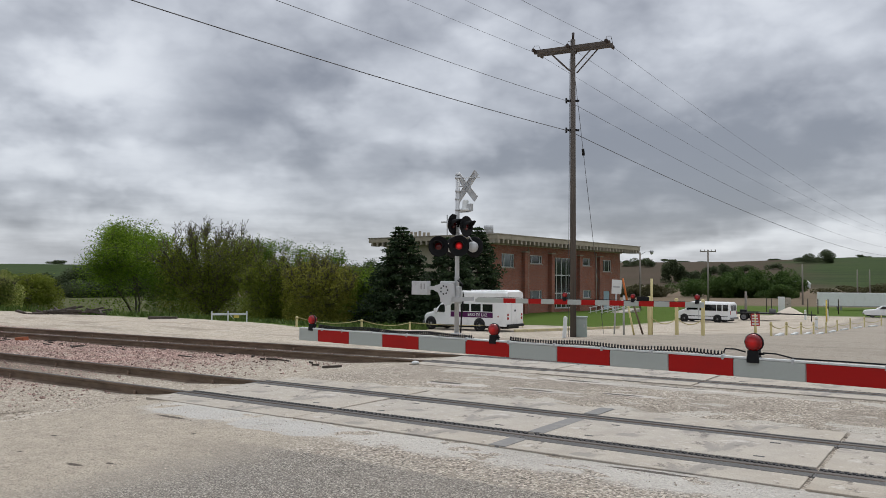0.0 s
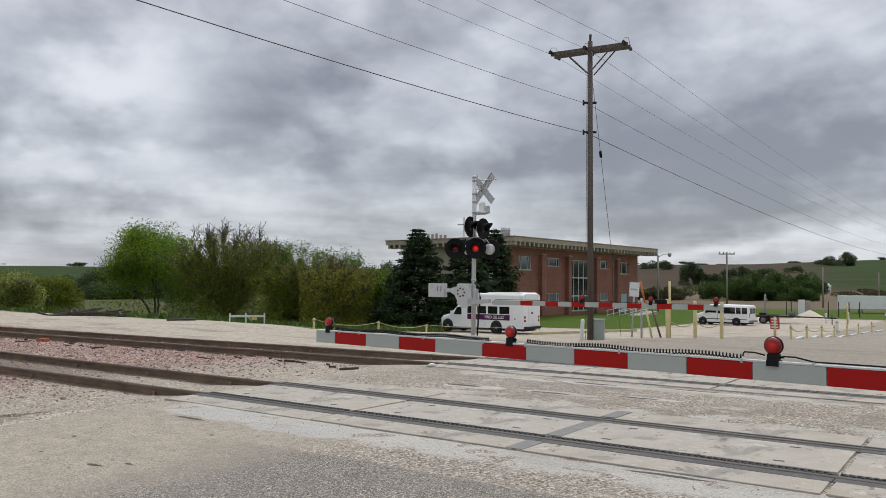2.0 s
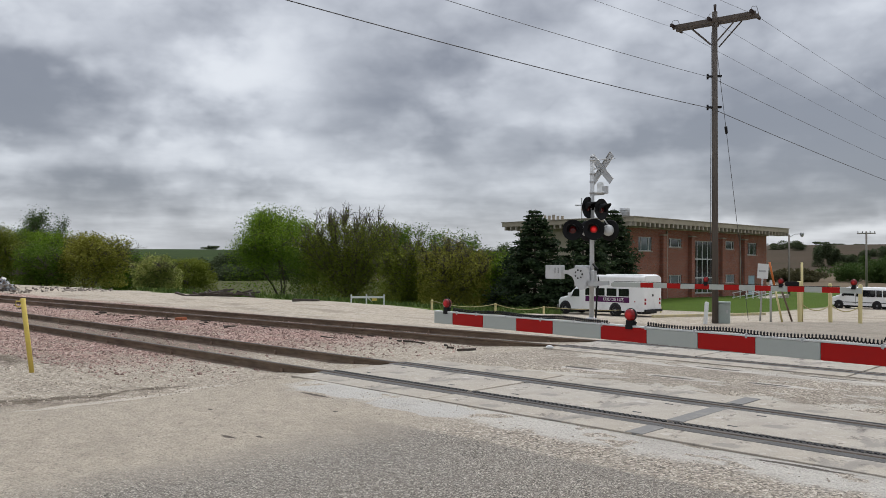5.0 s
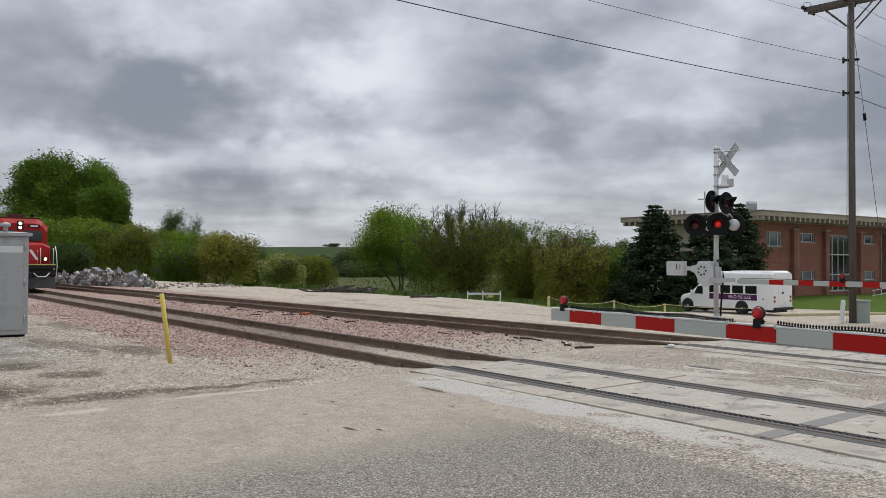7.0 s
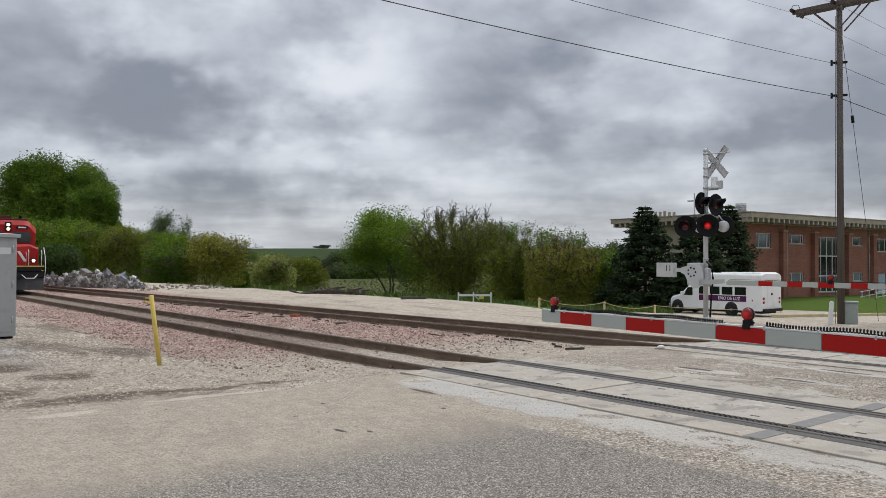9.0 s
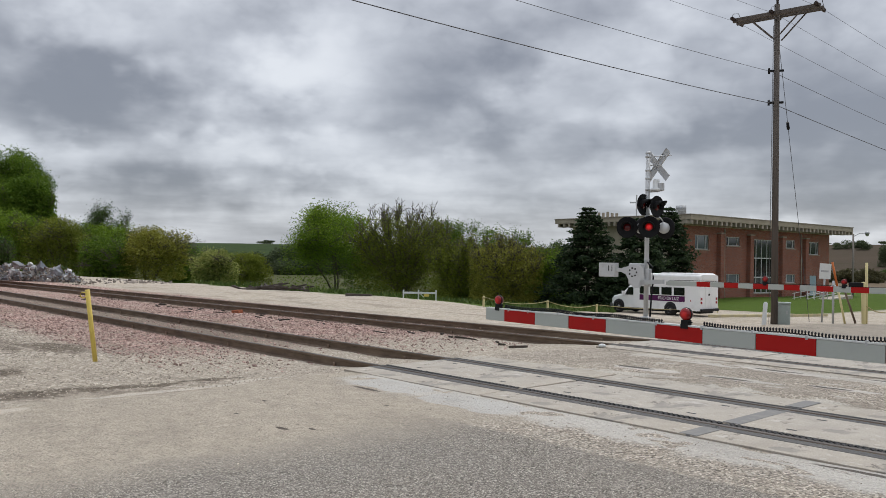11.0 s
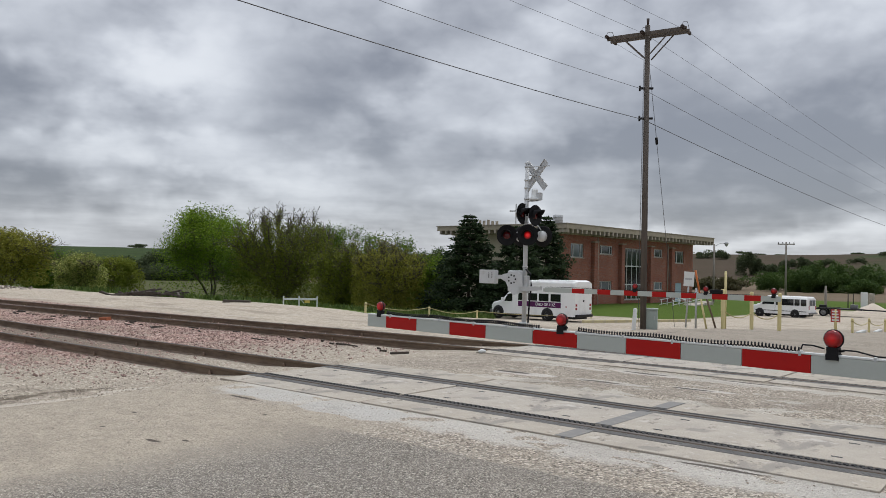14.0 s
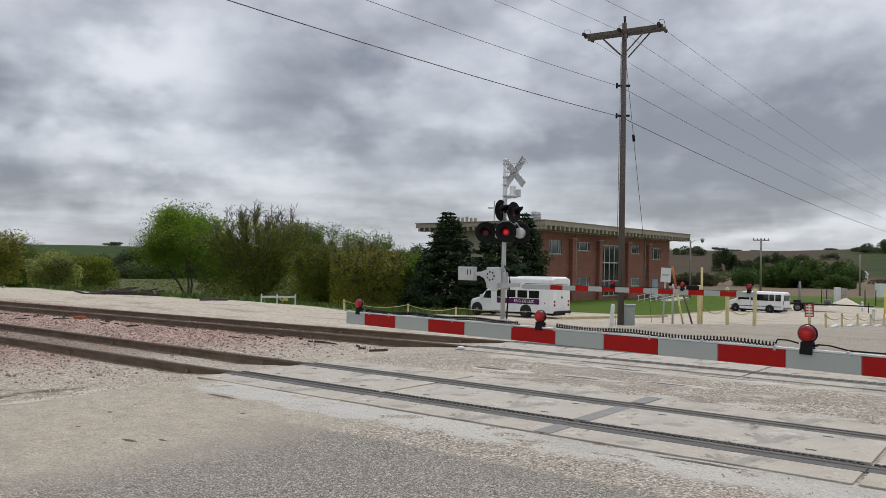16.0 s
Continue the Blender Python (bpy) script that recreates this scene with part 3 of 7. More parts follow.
def rubble_material():
    m = Mat("broken_concrete")
    a = m.noise(3.0, 5, 0.65)
    col = m.ramp(m.random(), (0.0, (0.15, 0.165, 0.185)), (0.5, (0.38, 0.395, 0.41)), (1.0, (0.72, 0.71, 0.68)))
    col = m.mix(m.step(a, 0.4, 0.7, 0.0, 0.5), col, (0.20, 0.185, 0.165))
    m.bump(a, 0.5, 0.03)
    return m.done(col, 0.95, 0, 0.2)


RUBBLE = rubble_material()


# ---------------------------------------------------------------- ground sheet
def stations(dense, near, far, step0, growth):
    v, out, s = dense[0], [], step0
    while v <= dense[1]:
        out.append(v)
        v += step0
    v = out[-1]
    while v < far:
        s *= growth
        v += s
        out.append(v)
    v, s = dense[0], step0
    lo = []
    while v > near:
        s *= growth
        v -= s
        lo.append(v)
    return lo[::-1] + out


def build_ground():
    us = stations((-46, 8), -2400, 2400, 0.45, 1.09)
    ns = stations((-6, 30), -2400, 2400, 0.45, 1.09)
    c_, s_ = math.cos(radians(TURN)), math.sin(radians(TURN))
    verts, faces = [], []
    for n in ns:
        for u in us:
            x, y = u * c_ - n * s_, u * s_ + n * c_
            z = terrain(x, y) - bed(u, n) + rough_ground(u, n)
            verts.append((u, n, z))
    k = len(us)
    for j in range(len(ns) - 1):
        for i in range(k - 1):
            faces.append((j * k + i, j * k + i + 1, (j + 1) * k + i + 1, (j + 1) * k + i))
    me = bpy.data.meshes.new("ground")
    me.from_pydata(verts, [], faces)
    for p in me.polygons:
        p.use_smooth = True
    me.materials.append(GROUND)
    g = new("ground", me)
    g.matrix_world = TRK
    tagged(g, "worn grey road, gravel lot, grass and far hills", "ground", "", "structure")
    return g


ground = build_ground()

# ---------------------------------------------------------------- tracks
NEAR_TRACK, FAR_TRACK, HALF = 8.39, 14.35, 0.753
PANEL_START = -9.65
RAIL_TOP = 0.022


def drift(u, skew):
    """The far track draws closer to the near one away from the road."""
    return -skew * max(0.0, min(-u, 75.0) - 9.0)


def rail_bm(n0, skew):
    """A flat-bottomed rail along the track, following the grade."""
    prof = [(-0.07, -0.172), (0.07, -0.172), (0.07, -0.160), (0.010, -0.138), (0.010, -0.045), (0.036, -0.034), (0.036, -0.006),
            (0.028, 0), (-0.028, 0), (-0.036, -0.006), (-0.036, -0.034), (-0.010, -0.045), (-0.010, -0.138), (-0.07, -0.160)]
    bm = bmesh.new()
    prev = None
    for u in (-420, -200, -75, -60, -40, -25, -9, 40, 200):
        ring = [bm.verts.new((u, n0 + drift(u, skew) + a, RAIL_TOP + b)) for a, b in prof]
        if prev:
            for i in range(len(prof)):
                f = bm.faces.new((prev[i], prev[(i + 1) % len(prof)], ring[(i + 1) % len(prof)], ring[i]))
                f.material_index = 1 if i in (6, 7, 8) else 0
        prev = ring
    bmesh.ops.recalc_face_normals(bm, faces=bm.faces[:])
    return bm


def build_track(name, centre, skew, label):
    t = thing(name, TRK, label, "railway track", "railway tracks", "structure")
    for side in (-HALF, HALF):
        part("rail", rail_bm(centre + side, skew), (RUST, HEAD), t, "rusty brown steel rail")
    tie = B(-0.115, 0.115, -1.3, 1.3, -0.16, 0.0, bevel=0.012)
    first = part("tie", tie, TIEWOOD, t, "old dark timber tie")
    u, i = PANEL_START - 0.5, 0
    while u > -56:
        ob = first if i == 0 else new("tie", first.data)
        if i:
            ob.parent = t
            tagged(ob, "old dark timber tie")
        ob.matrix_local = pose(u, centre + drift(u, skew) + random.uniform(-0.06, 0.06), -0.158 + random.uniform(-0.015, 0.012), random.uniform(-0.6, 0.6), 0, random.uniform(-1.5, 1.5))
        u -= 0.56
        i += 1
    clip = bpy.data.meshes.new("rail_anchor")
    cb = B(-0.022, 0.022, -0.015, 0.015, -0.09, -0.015, bevel=0.005)
    cb.to_mesh(clip)
    cb.free()
    clip.materials.append(worn("anchor_rust", (0.24, 0.17, 0.125), 0.8))
    for side in (-HALF, HALF):
        u = PANEL_START - 1.1
        while u > -44:
            ob = new("rail_anchor", clip)
            ob.parent = t
            tagged(ob, "pale rusty rail anchor clip")
            ob.matrix_local = pose(u, centre + side + drift(u, skew) - 0.045, -0.04, 0, 0, random.uniform(-8, 8))
            u -= random.uniform(1.8, 4.5)
    return t


near_track = build_track("railway_track", NEAR_TRACK, 0.0, "rusty rails on pink ballast crossing the road")
far_track = build_track("railway_track", FAR_TRACK, 0.0594, "second pair of rusty rails behind the first")


def build_crossing(name, centre, u0, step, count, joints=()):
    t = thing(name, TRK, "pale weathered concrete crossing panels with black rubber flangeways", "crossing surface", "level crossing", "structure")
    lanes = ((centre - HALF - 0.66, centre - HALF - 0.190), (centre - HALF + 0.200, centre + HALF - 0.200), (centre + HALF + 0.190, centre + HALF + 0.76))
    shapes = []
    for a, b in lanes:
        bm = bmesh.new()
        box(bm, 0.022, step - 0.022, -(b - a) / 2, (b - a) / 2, -0.15, 0, bevel=0.008)
        shapes.append((bm, (a + b) / 2))
    meshes = []
    for bm, mid in shapes:
        me = bpy.data.meshes.new("concrete_panel")
        bm.to_mesh(me)
        bm.free()
        me.materials.append(CONCRETE)
        meshes.append((me, mid))
    for i in range(count):
        for me, mid in meshes:
            ob = new("concrete_panel", me)
            ob.parent = t
            ob.matrix_local = pose(u0 + i * step, mid, 0.012 + random.uniform(-0.004, 0.005), random.uniform(-0.2, 0.2), random.uniform(-0.08, 0.08), 0)
            if mid == centre:
                for dx, dy in ((0.55, -0.38), (0.55, 0.38), (step - 0.55, -0.38), (step - 0.55, 0.38)):
                    lag = part("lag_bolt_socket", B(-0.05, 0.05, -0.018, 0.018, 0.0005, 0.003), RUBBER, ob, "dark rusty lag bolt socket")
                    lag.matrix_local = pose(dx, dy, 0)
    for side in (-HALF, HALF):
        for a, b in ((-0.186, -0.040), (0.052, 0.196)) if side < 0 else ((-0.196, -0.052), (0.040, 0.186)):
            bm = bmesh.new()
            near, lugs = a < 0, a > 0 and side < 0
            ribs = 5 if near else 2
            u = u0
            while u < u0 + count * step - 0.1:
                top = 0.012 + random.uniform(0, 0.005)
                box(bm, u, u + step - 0.01, centre + side + a, centre + side + b, -0.08, top - 0.016)
                w_ = (b - a) / ribs
                if lugs:
                    # rows of square lugs, every other row shifted by half
                    q, r_ = u + 0.01, 0
                    while q < u + step - 0.07:
                        for k in range(3):
                            v0 = centre + side + a + (b - a) / 3 * (k + 0.08)
                            qq = q + (0.032 if k % 2 else 0.0)
                            box(bm, qq, qq + 0.040, v0, v0 + (b - a) / 3 * 0.78, top - 0.017, top)
                        q += 0.064
                else:
                    for k in range(ribs):
                        box(bm, u, u + step - 0.01, centre + side + a + w_ * (k + 0.14), centre + side + a + w_ * (k + 0.72), -0.08, top)
                u += step
            part("rubber_strip", bm, DUSTY_RUBBER if near else LUG_RUBBER if lugs else RUBBER, t,
                 "dusty grey ribbed rubber flangeway filler" if near else "black lugged rubber flangeway filler" if lugs else "black ribbed rubber flangeway filler")
    for k in joints:
        # rubber and asphalt fill in the joint between two sets of panels
        bm = bmesh.new()
        for a, b in lanes:
            box(bm, u0 + k * step - 0.095, u0 + k * step + 0.095, a + 0.004, b - 0.004, -0.1, 0.019, bevel=0.004)
        part("joint_filler", bm, JOINT, t, "grey rubber joint filler")
    return t


JOINT = worn("grey_joint_filler", (0.215, 0.21, 0.20), 0.85, 0, (0.36, 0.335, 0.295), 0.6, 8, 0.4)
build_crossing("crossing_surface", NEAR_TRACK, PANEL_START, 2.83, 6, (2,))
build_crossing("crossing_surface", FAR_TRACK, PANEL_START + 0.2, 2.83, 6)


# ---------------------------------------------------------------- barrier arms and signals
RED_SHEET = worn("red_reflective_sheet", (0.40, 0.008, 0.006), 0.5, 0, (0.2, 0.02, 0.02), 0.25, 5, 0.03)
GREY_SHEET = worn("grey_white_sheet", (0.44, 0.465, 0.43), 0.5, 0, (0.36, 0.375, 0.36), 0.35, 4, 0.03)
WHITE_EDGE = worn("white_plastic", (0.68, 0.69, 0.67), 0.4, 0, (0.4, 0.4, 0.38), 0.3)
BLACK = worn("black_paint", (0.007, 0.007, 0.008), 0.6, 0, (0.04, 0.04, 0.04), 0.25)
ALU = worn("dull_aluminium", (0.50, 0.51, 0.51), 0.45, 0.35, (0.26, 0.25, 0.24), 0.5, 5)
ALU_PAINT = worn("silver_paint", (0.55, 0.56, 0.56), 0.5, 0.1, (0.30, 0.28, 0.25), 0.45, 4)


def lamp_red():
    """Red lens, brightest round the bulb behind its middle."""
    m = Mat("gate_lamp_glass")
    r_ = m.math("POWER", m.math("ADD", m.math("POWER", m.math("ABSOLUTE", m.axis(0)), 2.0), m.math("POWER", m.math("ABSOLUTE", m.axis(1)), 2.0)), 0.5)
    ring = m.math("MULTIPLY", m.math("SINE", m.math("MULTIPLY", r_, 700.0)), 0.012)
    m.put(m.b.inputs["Emission Color"], (1.0, 0.02, 0.022))
    m.put(m.b.inputs["Emission Strength"], m.math("ADD", m.step(r_, 0.045, 0.0, 0.012, 0.22), ring))
    return m.done((0.17, 0.0018, 0.002), 0.07)


GATE_LENS = lamp_red()


def signal_red(name, low, high):
    """Ribbed red signal lens, lit round the bulb."""
    m = Mat(name)
    r_ = m.math("POWER", m.math("ADD", m.math("POWER", m.math("ABSOLUTE", m.axis(0)), 2.0), m.math("POWER", m.math("ABSOLUTE", m.axis(2)), 2.0)), 0.5)
    m.put(m.b.inputs["Emission Color"], (1.0, 0.02, 0.022))
    m.put(m.b.inputs["Emission Strength"], m.math("MULTIPLY", m.step(r_, 0.115, 0.02, low, high), m.math("ADD", 0.8, m.math("MULTIPLY", m.math("SINE", m.math("MULTIPLY", m.axis(0), 260.0)), 0.2))))
    return m.done((0.16, 0.003, 0.004), 0.1)


RED_ON = signal_red("lit_red_lens", 0.05, 0.62)
RED_DIM = glow("dark_red_lens", (1.0, 0.02, 0.02), 0.005, (0.06, 0.003, 0.004))


def gate_lamp(parent, place, scale=1.0):
    """Round red gate lamp on a black clamp."""
    s = scale
    body = part("gate_lamp", B(-0.055 * s, 0.055 * s, -0.05 * s, 0.05 * s, 0, 0.075 * s, bevel=0.006 * s), BLACK, parent, "black lamp clamp", place=place)
    bm = bmesh.new()
    for yy in (-1, 1):
        box(bm, -0.06 * s, 0.06 * s, yy * 0.045 * s - 0.008 * s, yy * 0.045 * s + 0.008 * s, -0.05 * s, 0.01 * s)
    part("clamp_foot", bm, BLACK, body)
    prof = [(0.0, -0.062), (0.055, -0.060), (0.082, -0.044), (0.088, -0.02), (0.09, 0.0), (0.088, 0.02), (0.082, 0.044), (0.055, 0.060), (0.0, 0.062)]
    m = Matrix.Translation((0, 0, 0.155 * s)) @ Matrix.Rotation(radians(90), 4, "X") @ Matrix.Scale(s, 4)
    part("lens", lathe(bmesh.new(), prof, 24, Matrix.Scale(s, 4)), GATE_LENS, body, "round red lamp lens", smooth=True,
         place=Matrix.Translation((0, 0, 0.155 * s)) @ Matrix.Rotation(radians(90), 4, "X"))
    part("lens_rim", lathe(bmesh.new(), [(0.088, -0.012), (0.096, -0.012), (0.096, 0.012), (0.088, 0.012)], 24, m), BLACK, body)
    part("cable_gland", TB((0.05 * s, 0, 0.04 * s), (0.10 * s, 0, 0.045 * s), 0.012 * s), BLACK, body)
    return body


def near_gate():
    tip, d = Vector((-1.3427, 7.3045, 0)), radians(-40.25)
    arm_len, z0, h = 9.3, 1.108, 0.104
    piv = tip + Vector((math.cos(d), math.sin(d), 0)) * arm_len
    root = thing("crossing_gate", pose(piv.x, piv.y, 0, 0, 0, -40.25), "lowered red and grey striped crossing gate arm with red lamps", "crossing gate", "crossing gates")
    arm = part("arm", B(-arm_len, -0.35, -0.012, 0.012, z0 + 0.01, z0 + h - 0.01), GREY_SHEET, root)
    edges = gate_arm_sections(root, arm_len, z0, h)
    # three lamps on the arm
    for dist, s in ((0.165, 0.47), (2.22, 0.50), (4.11, 0.57)):
        gate_lamp(root, pose(-arm_len + dist, 0, z0 + h + 0.012), s)
    # coiled cord between the lamps, held by small clips
    for a, b in ((0.25, 2.02), (2.36, 3.93)):
        bm = bmesh.new()
        pts = []
        k = int((b - a) / 0.0024)
        for i in range(k + 1):
            q = a + (b - a) * i / k
            tight = 6.28318 * q / 0.0215
            sag = 0.006 * math.sin(q * 9)
            pts.append((-arm_len + q, 0.012 * math.cos(tight), z0 + h + 0.028 + sag + 0.013 * math.sin(tight)))
        cable(bm, pts, 0.0047, 4)
        part("coiled_cord", bm, BLACK, root, "black coiled lamp cord")
    pts = [(-arm_len + 3.93, 0, z0 + h + 0.03), (-arm_len + 3.94, 0, z0 + h + 0.055), (-arm_len + 4.0, 0, z0 + h + 0.055), (-arm_len + 4.06, 0, z0 + h + 0.042)]
    part("lead_cord", cable(bmesh.new(), pts, 0.005), BLACK, root)
    pts = [(-arm_len + 4.16, 0, z0 + h + 0.042), (-arm_len + 4.23, 0, z0 + h + 0.042), (-arm_len + 4.33, 0, z0 + h + 0.022)] + \
          [(-arm_len + 4.33 + 0.4 * i, 0, z0 + h + 0.022) for i in range(1, 8)]
    part("lead_cord", cable(bmesh.new(), pts, 0.005), BLACK, root)
    for q in (0.32, 0.58, 0.95, 1.35, 1.70, 1.97, 2.36, 2.75, 3.12, 3.48, 3.93, 4.33, 4.8, 5.4, 6.2):
        part("cord_clip", B(-arm_len + q - 0.008, -arm_len + q + 0.008, -0.022, 0.022, z0 + h - 0.01, z0 + h + 0.02, bevel=0.004), ALU, root)
    # mast and mechanism that carry the arm, beside the road
    part("mast", TB((0.35, 0.25, 0), (0.35, 0.25, 4.6), 0.063, n=16), ALU_PAINT, root, "silver signal mast")
    part("mechanism", B(-0.1, 0.55, -0.18, 0.16, 0.92, 1.42, bevel=0.03), ALU_PAINT, root, "silver gate mechanism box")
    part("arm_bracket", prism(bmesh.new(), [(-0.6, z0), (0.1, z0 - 0.12), (0.1, z0 + 0.25), (-0.6, z0 + h)], -0.03, 0.03), ALU_PAINT, root)
    return root


def gate_arm_sections(root, length, z0, h):
    edges = [-length, -length + 0.262]
    while edges[-1] + 0.4064 < -0.5:
        edges.append(edges[-1] + (0.48 if len(edges) == 5 else 0.4064))
    edges.append(-0.38)
    for i, (a, b) in enumerate(zip(edges, edges[1:])):
        red = i % 2 == 1
        part("stripe", B(a + 0.002, b - 0.002, -0.019, 0.019, z0, z0 + h, bevel=0.003), RED_SHEET if red else GREY_SHEET, root,
             "red reflective stripe" if red else "pale grey reflective stripe")
    part("top_edge", B(-length, -0.38, -0.021, 0.021, z0 + h + 0.001, z0 + h + 0.013, bevel=0.003), WHITE_EDGE, root, "white plastic top edge")
    return edges


near_gate()


def signal_lamp(root, at, yaw, lens, hood=True):
    """A flashing-light unit: black background disc, hood, lens and a silver housing behind. It faces -y before yaw."""
    m = at @ pose(0, 0, 0, 0, 0, yaw)
    turn = Matrix.Rotation(radians(90), 4, "X")
    disc = part("background_disc", lathe(bmesh.new(), [(0.0, 0.0), (0.30, 0.0), (0.335, 0.02), (0.335, 0.026), (0.30, 0.008), (0.0, 0.008)], 32, turn), BLACK, root, "round black background disc", place=m)
    part("lamp_lens", lathe(bmesh.new(), [(0.0, 0.035), (0.06, 0.032), (0.10, 0.02), (0.118, 0.01)], 24, turn), lens, disc, "red signal lens")
    if hood:
        bm, rows = bmesh.new(), []
        for r_, y in ((0.175, -0.005), (0.175, -0.36), (0.165, -0.36), (0.165, -0.005)):
            row = []
            for i in range(17):
                a = radians(-25 + 230 * i / 16)
                cut = y if y > -0.1 else y * (0.35 + 0.65 * max(0.0, math.sin(a)))
                row.append(bm.verts.new((r_ * math.cos(a), cut, r_ * math.sin(a))))
            rows.append(row)
        for a, b in zip(rows, rows[1:]):
            for i in range(16):
                bm.faces.new((a[i], a[i + 1], b[i + 1], b[i])).smooth = True
        part("hood", bm, BLACK, disc, "black lamp hood")
    part("housing", lathe(bmesh.new(), [(0.17, 0.0), (0.178, -0.06), (0.165, -0.12), (0.12, -0.18), (0.06, -0.208), (0.0, -0.215)], 24, turn), ALU_PAINT, disc, "silver lamp housing")
    return disc


def plate_arm(root, length, z0, h, phase, stripe):
    edges = [0.75, phase]
    while edges[-1] + stripe < length - 0.1:
        edges.append(edges[-1] + stripe)
    edges.append(length)
    for i, (a, b) in enumerate(zip(edges, edges[1:])):
        red = i % 2 == 1
        part("stripe", B(a + 0.003, b - 0.003, -0.02, 0.02, z0, z0 + h, bevel=0.004), RED_SHEET if red else GREY_SHEET, root,
             "red reflective stripe" if red else "pale grey reflective stripe")


def far_gate():
    root = thing("crossing_gate", pose(0.32, 25.4, ground_z(0.32, 25.4), 0, 0, TURN), "silver crossing signal mast with crossbuck, red flashers and lowered arm", "crossing gate", "crossing gates")
    z = 0.08
    part("foundation", B(-0.2, 0.2, -0.2, 0.2, -0.3, 0.06, bevel=0.02), CONCRETE, root, "concrete foundation")
    part("base_flange", lathe(bmesh.new(), [(0.17, 0.06), (0.17, 0.09), (0.09, 0.10), (0.0, 0.10)], 20), ALU_PAINT, root)
    mast = part("mast", TB((0, 0, 0.1), (0, 0, z + 5.08), 0.075, 0.068, 18), ALU_PAINT, root, "silver aluminium mast")
    part("mast_cap", lathe(bmesh.new(), [(0.08, 0), (0.085, 0.03), (0.05, 0.075), (0.0, 0.09)], 16, Matrix.Translation((0, 0, z + 5.07))), ALU_PAINT, root)
    for zz_ in (4.98, 4.55, 4.3, 3.95, 3.2, 2.55, 1.78, 1.0):
        part("band_clamp", lathe(bmesh.new(), [(0.07, -0.025), (0.086, -0.025), (0.086, 0.025), (0.07, 0.025)], 16, Matrix.Translation((0, 0, z + zz_))), ALU, root)
    # crossbuck, seen from its unpainted back
    for a in (45, -45):
        bm = B(-0.61, 0.61, 0.0, 0.004, -0.115, 0.115)
        box(bm, -0.59, 0.59, -0.022, -0.001, -0.112, -0.098)
        box(bm, -0.59, 0.59, -0.022, -0.001, 0.098, 0.112)
        part("crossbuck_blade", bm, ALU, root, "grey metal back of crossbuck blade", place=pose(0.23, 0.16 + (0.02 if a > 0 else 0.035), z + 4.71, 0, 0, -13) @ pose(0, 0, 0, 0, a, 0))
    part("crossbuck_bracket", TB((0, 0.0, z + 4.71), (0.23, 0.16, z + 4.71), 0.025), ALU, root)
    part("number_bracket", TB((-0.1, 0.05, z + 4.98), (0.75, 0.12, z + 4.98), 0.014), ALU, root)
    # bell and junction box
    part("bell_bracket", B(0.02, 0.42, -0.02, 0.02, z + 3.86, z + 3.89), ALU, root)
    part("bell", lathe(bmesh.new(), [(0.0, 0.36), (0.09, 0.36), (0.10, 0.30), (0.11, 0.10), (0.18, 0.06), (0.19, 0.0), (0.0, 0.0)], 20, Matrix.Translation((0.27, 0.05, z + 3.9))), WHITE_EDGE, root, "white electronic bell")
    part("junction_box", B(0.36, 0.52, 0.0, 0.12, z + 3.9, z + 4.14, bevel=0.015), ALU, root)
    # upper pair of lamps, turned to the side road
    part("upper_crossarm", TB((-0.1, -0.1, z + 3.48), (0.42, -0.05, z + 3.48), 0.03), BLACK, root)
    signal_lamp(root, pose(-0.02, -0.22, z + 3.47), 88, RED_DIM)
    signal_lamp(root, pose(0.40, -0.12, z + 3.40), 84, RED_DIM)
    # lower pairs, towards both approaches
    part("crossarm", TB((-0.62, 0, z + 2.78), (0.36, 0, z + 2.78), 0.032), BLACK, root, "black lamp crossarm")
    part("crossarm_box", B(-0.12, 0.12, -0.14, 0.14, z + 2.62, z + 2.92, bevel=0.03), ALU_PAINT, root)
    signal_lamp(root, pose(-0.56, -0.24, z + 2.78), 22, RED_DIM)
    signal_lamp(root, pose(0.22, -0.24, z + 2.78), 22, RED_ON)
    signal_lamp(root, pose(-0.30, 0.2, z + 2.76), 180, RED_DIM)
    signal_lamp(root, pose(0.50, 0.2, z + 2.76), 180, RED_DIM)
    part("conduit", cable(bmesh.new(), [(0.05, -0.1, z + 2.95), (0.25, -0.12, z + 3.08), (0.45, 0.0, z + 3.08), (0.5, 0.1, z + 2.95)], 0.02), ALU, root)
    # gate mechanism, counterweights and conduit
    part("mechanism", B(-0.48, -0.02, -0.28, 0.02, z + 0.98, z + 1.66, bevel=0.05), ALU_PAINT, root, "silver gate mechanism case")
    part("mechanism_cover", lathe(bmesh.new(), [(0.0, 0.05), (0.2, 0.05), (0.22, 0.0)], 20, pose(-0.25, -0.285, z + 1.38, 90, 0, 0)), ALU, root)
    for i in range(7):
        a = 6.283 * i / 7
        part("cover_bolt", TB((-0.25 + 0.13 * math.cos(a), -0.355, z + 1.38 + 0.13 * math.sin(a)), (-0.25 + 0.13 * math.cos(a), -0.372, z + 1.38 + 0.13 * math.sin(a)), 0.028, n=8), BLACK, root)
    part("gate_crank", prism(bmesh.new(), [(-0.62, 1.52), (-0.2, 1.62), (0.1, 1.55), (0.16, 1.12), (0.0, 0.92), (-0.22, 0.88), (-0.38, 1.08), (-0.5, 1.30), (-0.64, 1.36)], -0.36, -0.32, pose(0, 0, z)), ALU_PAINT, root, "cast aluminium support arm")
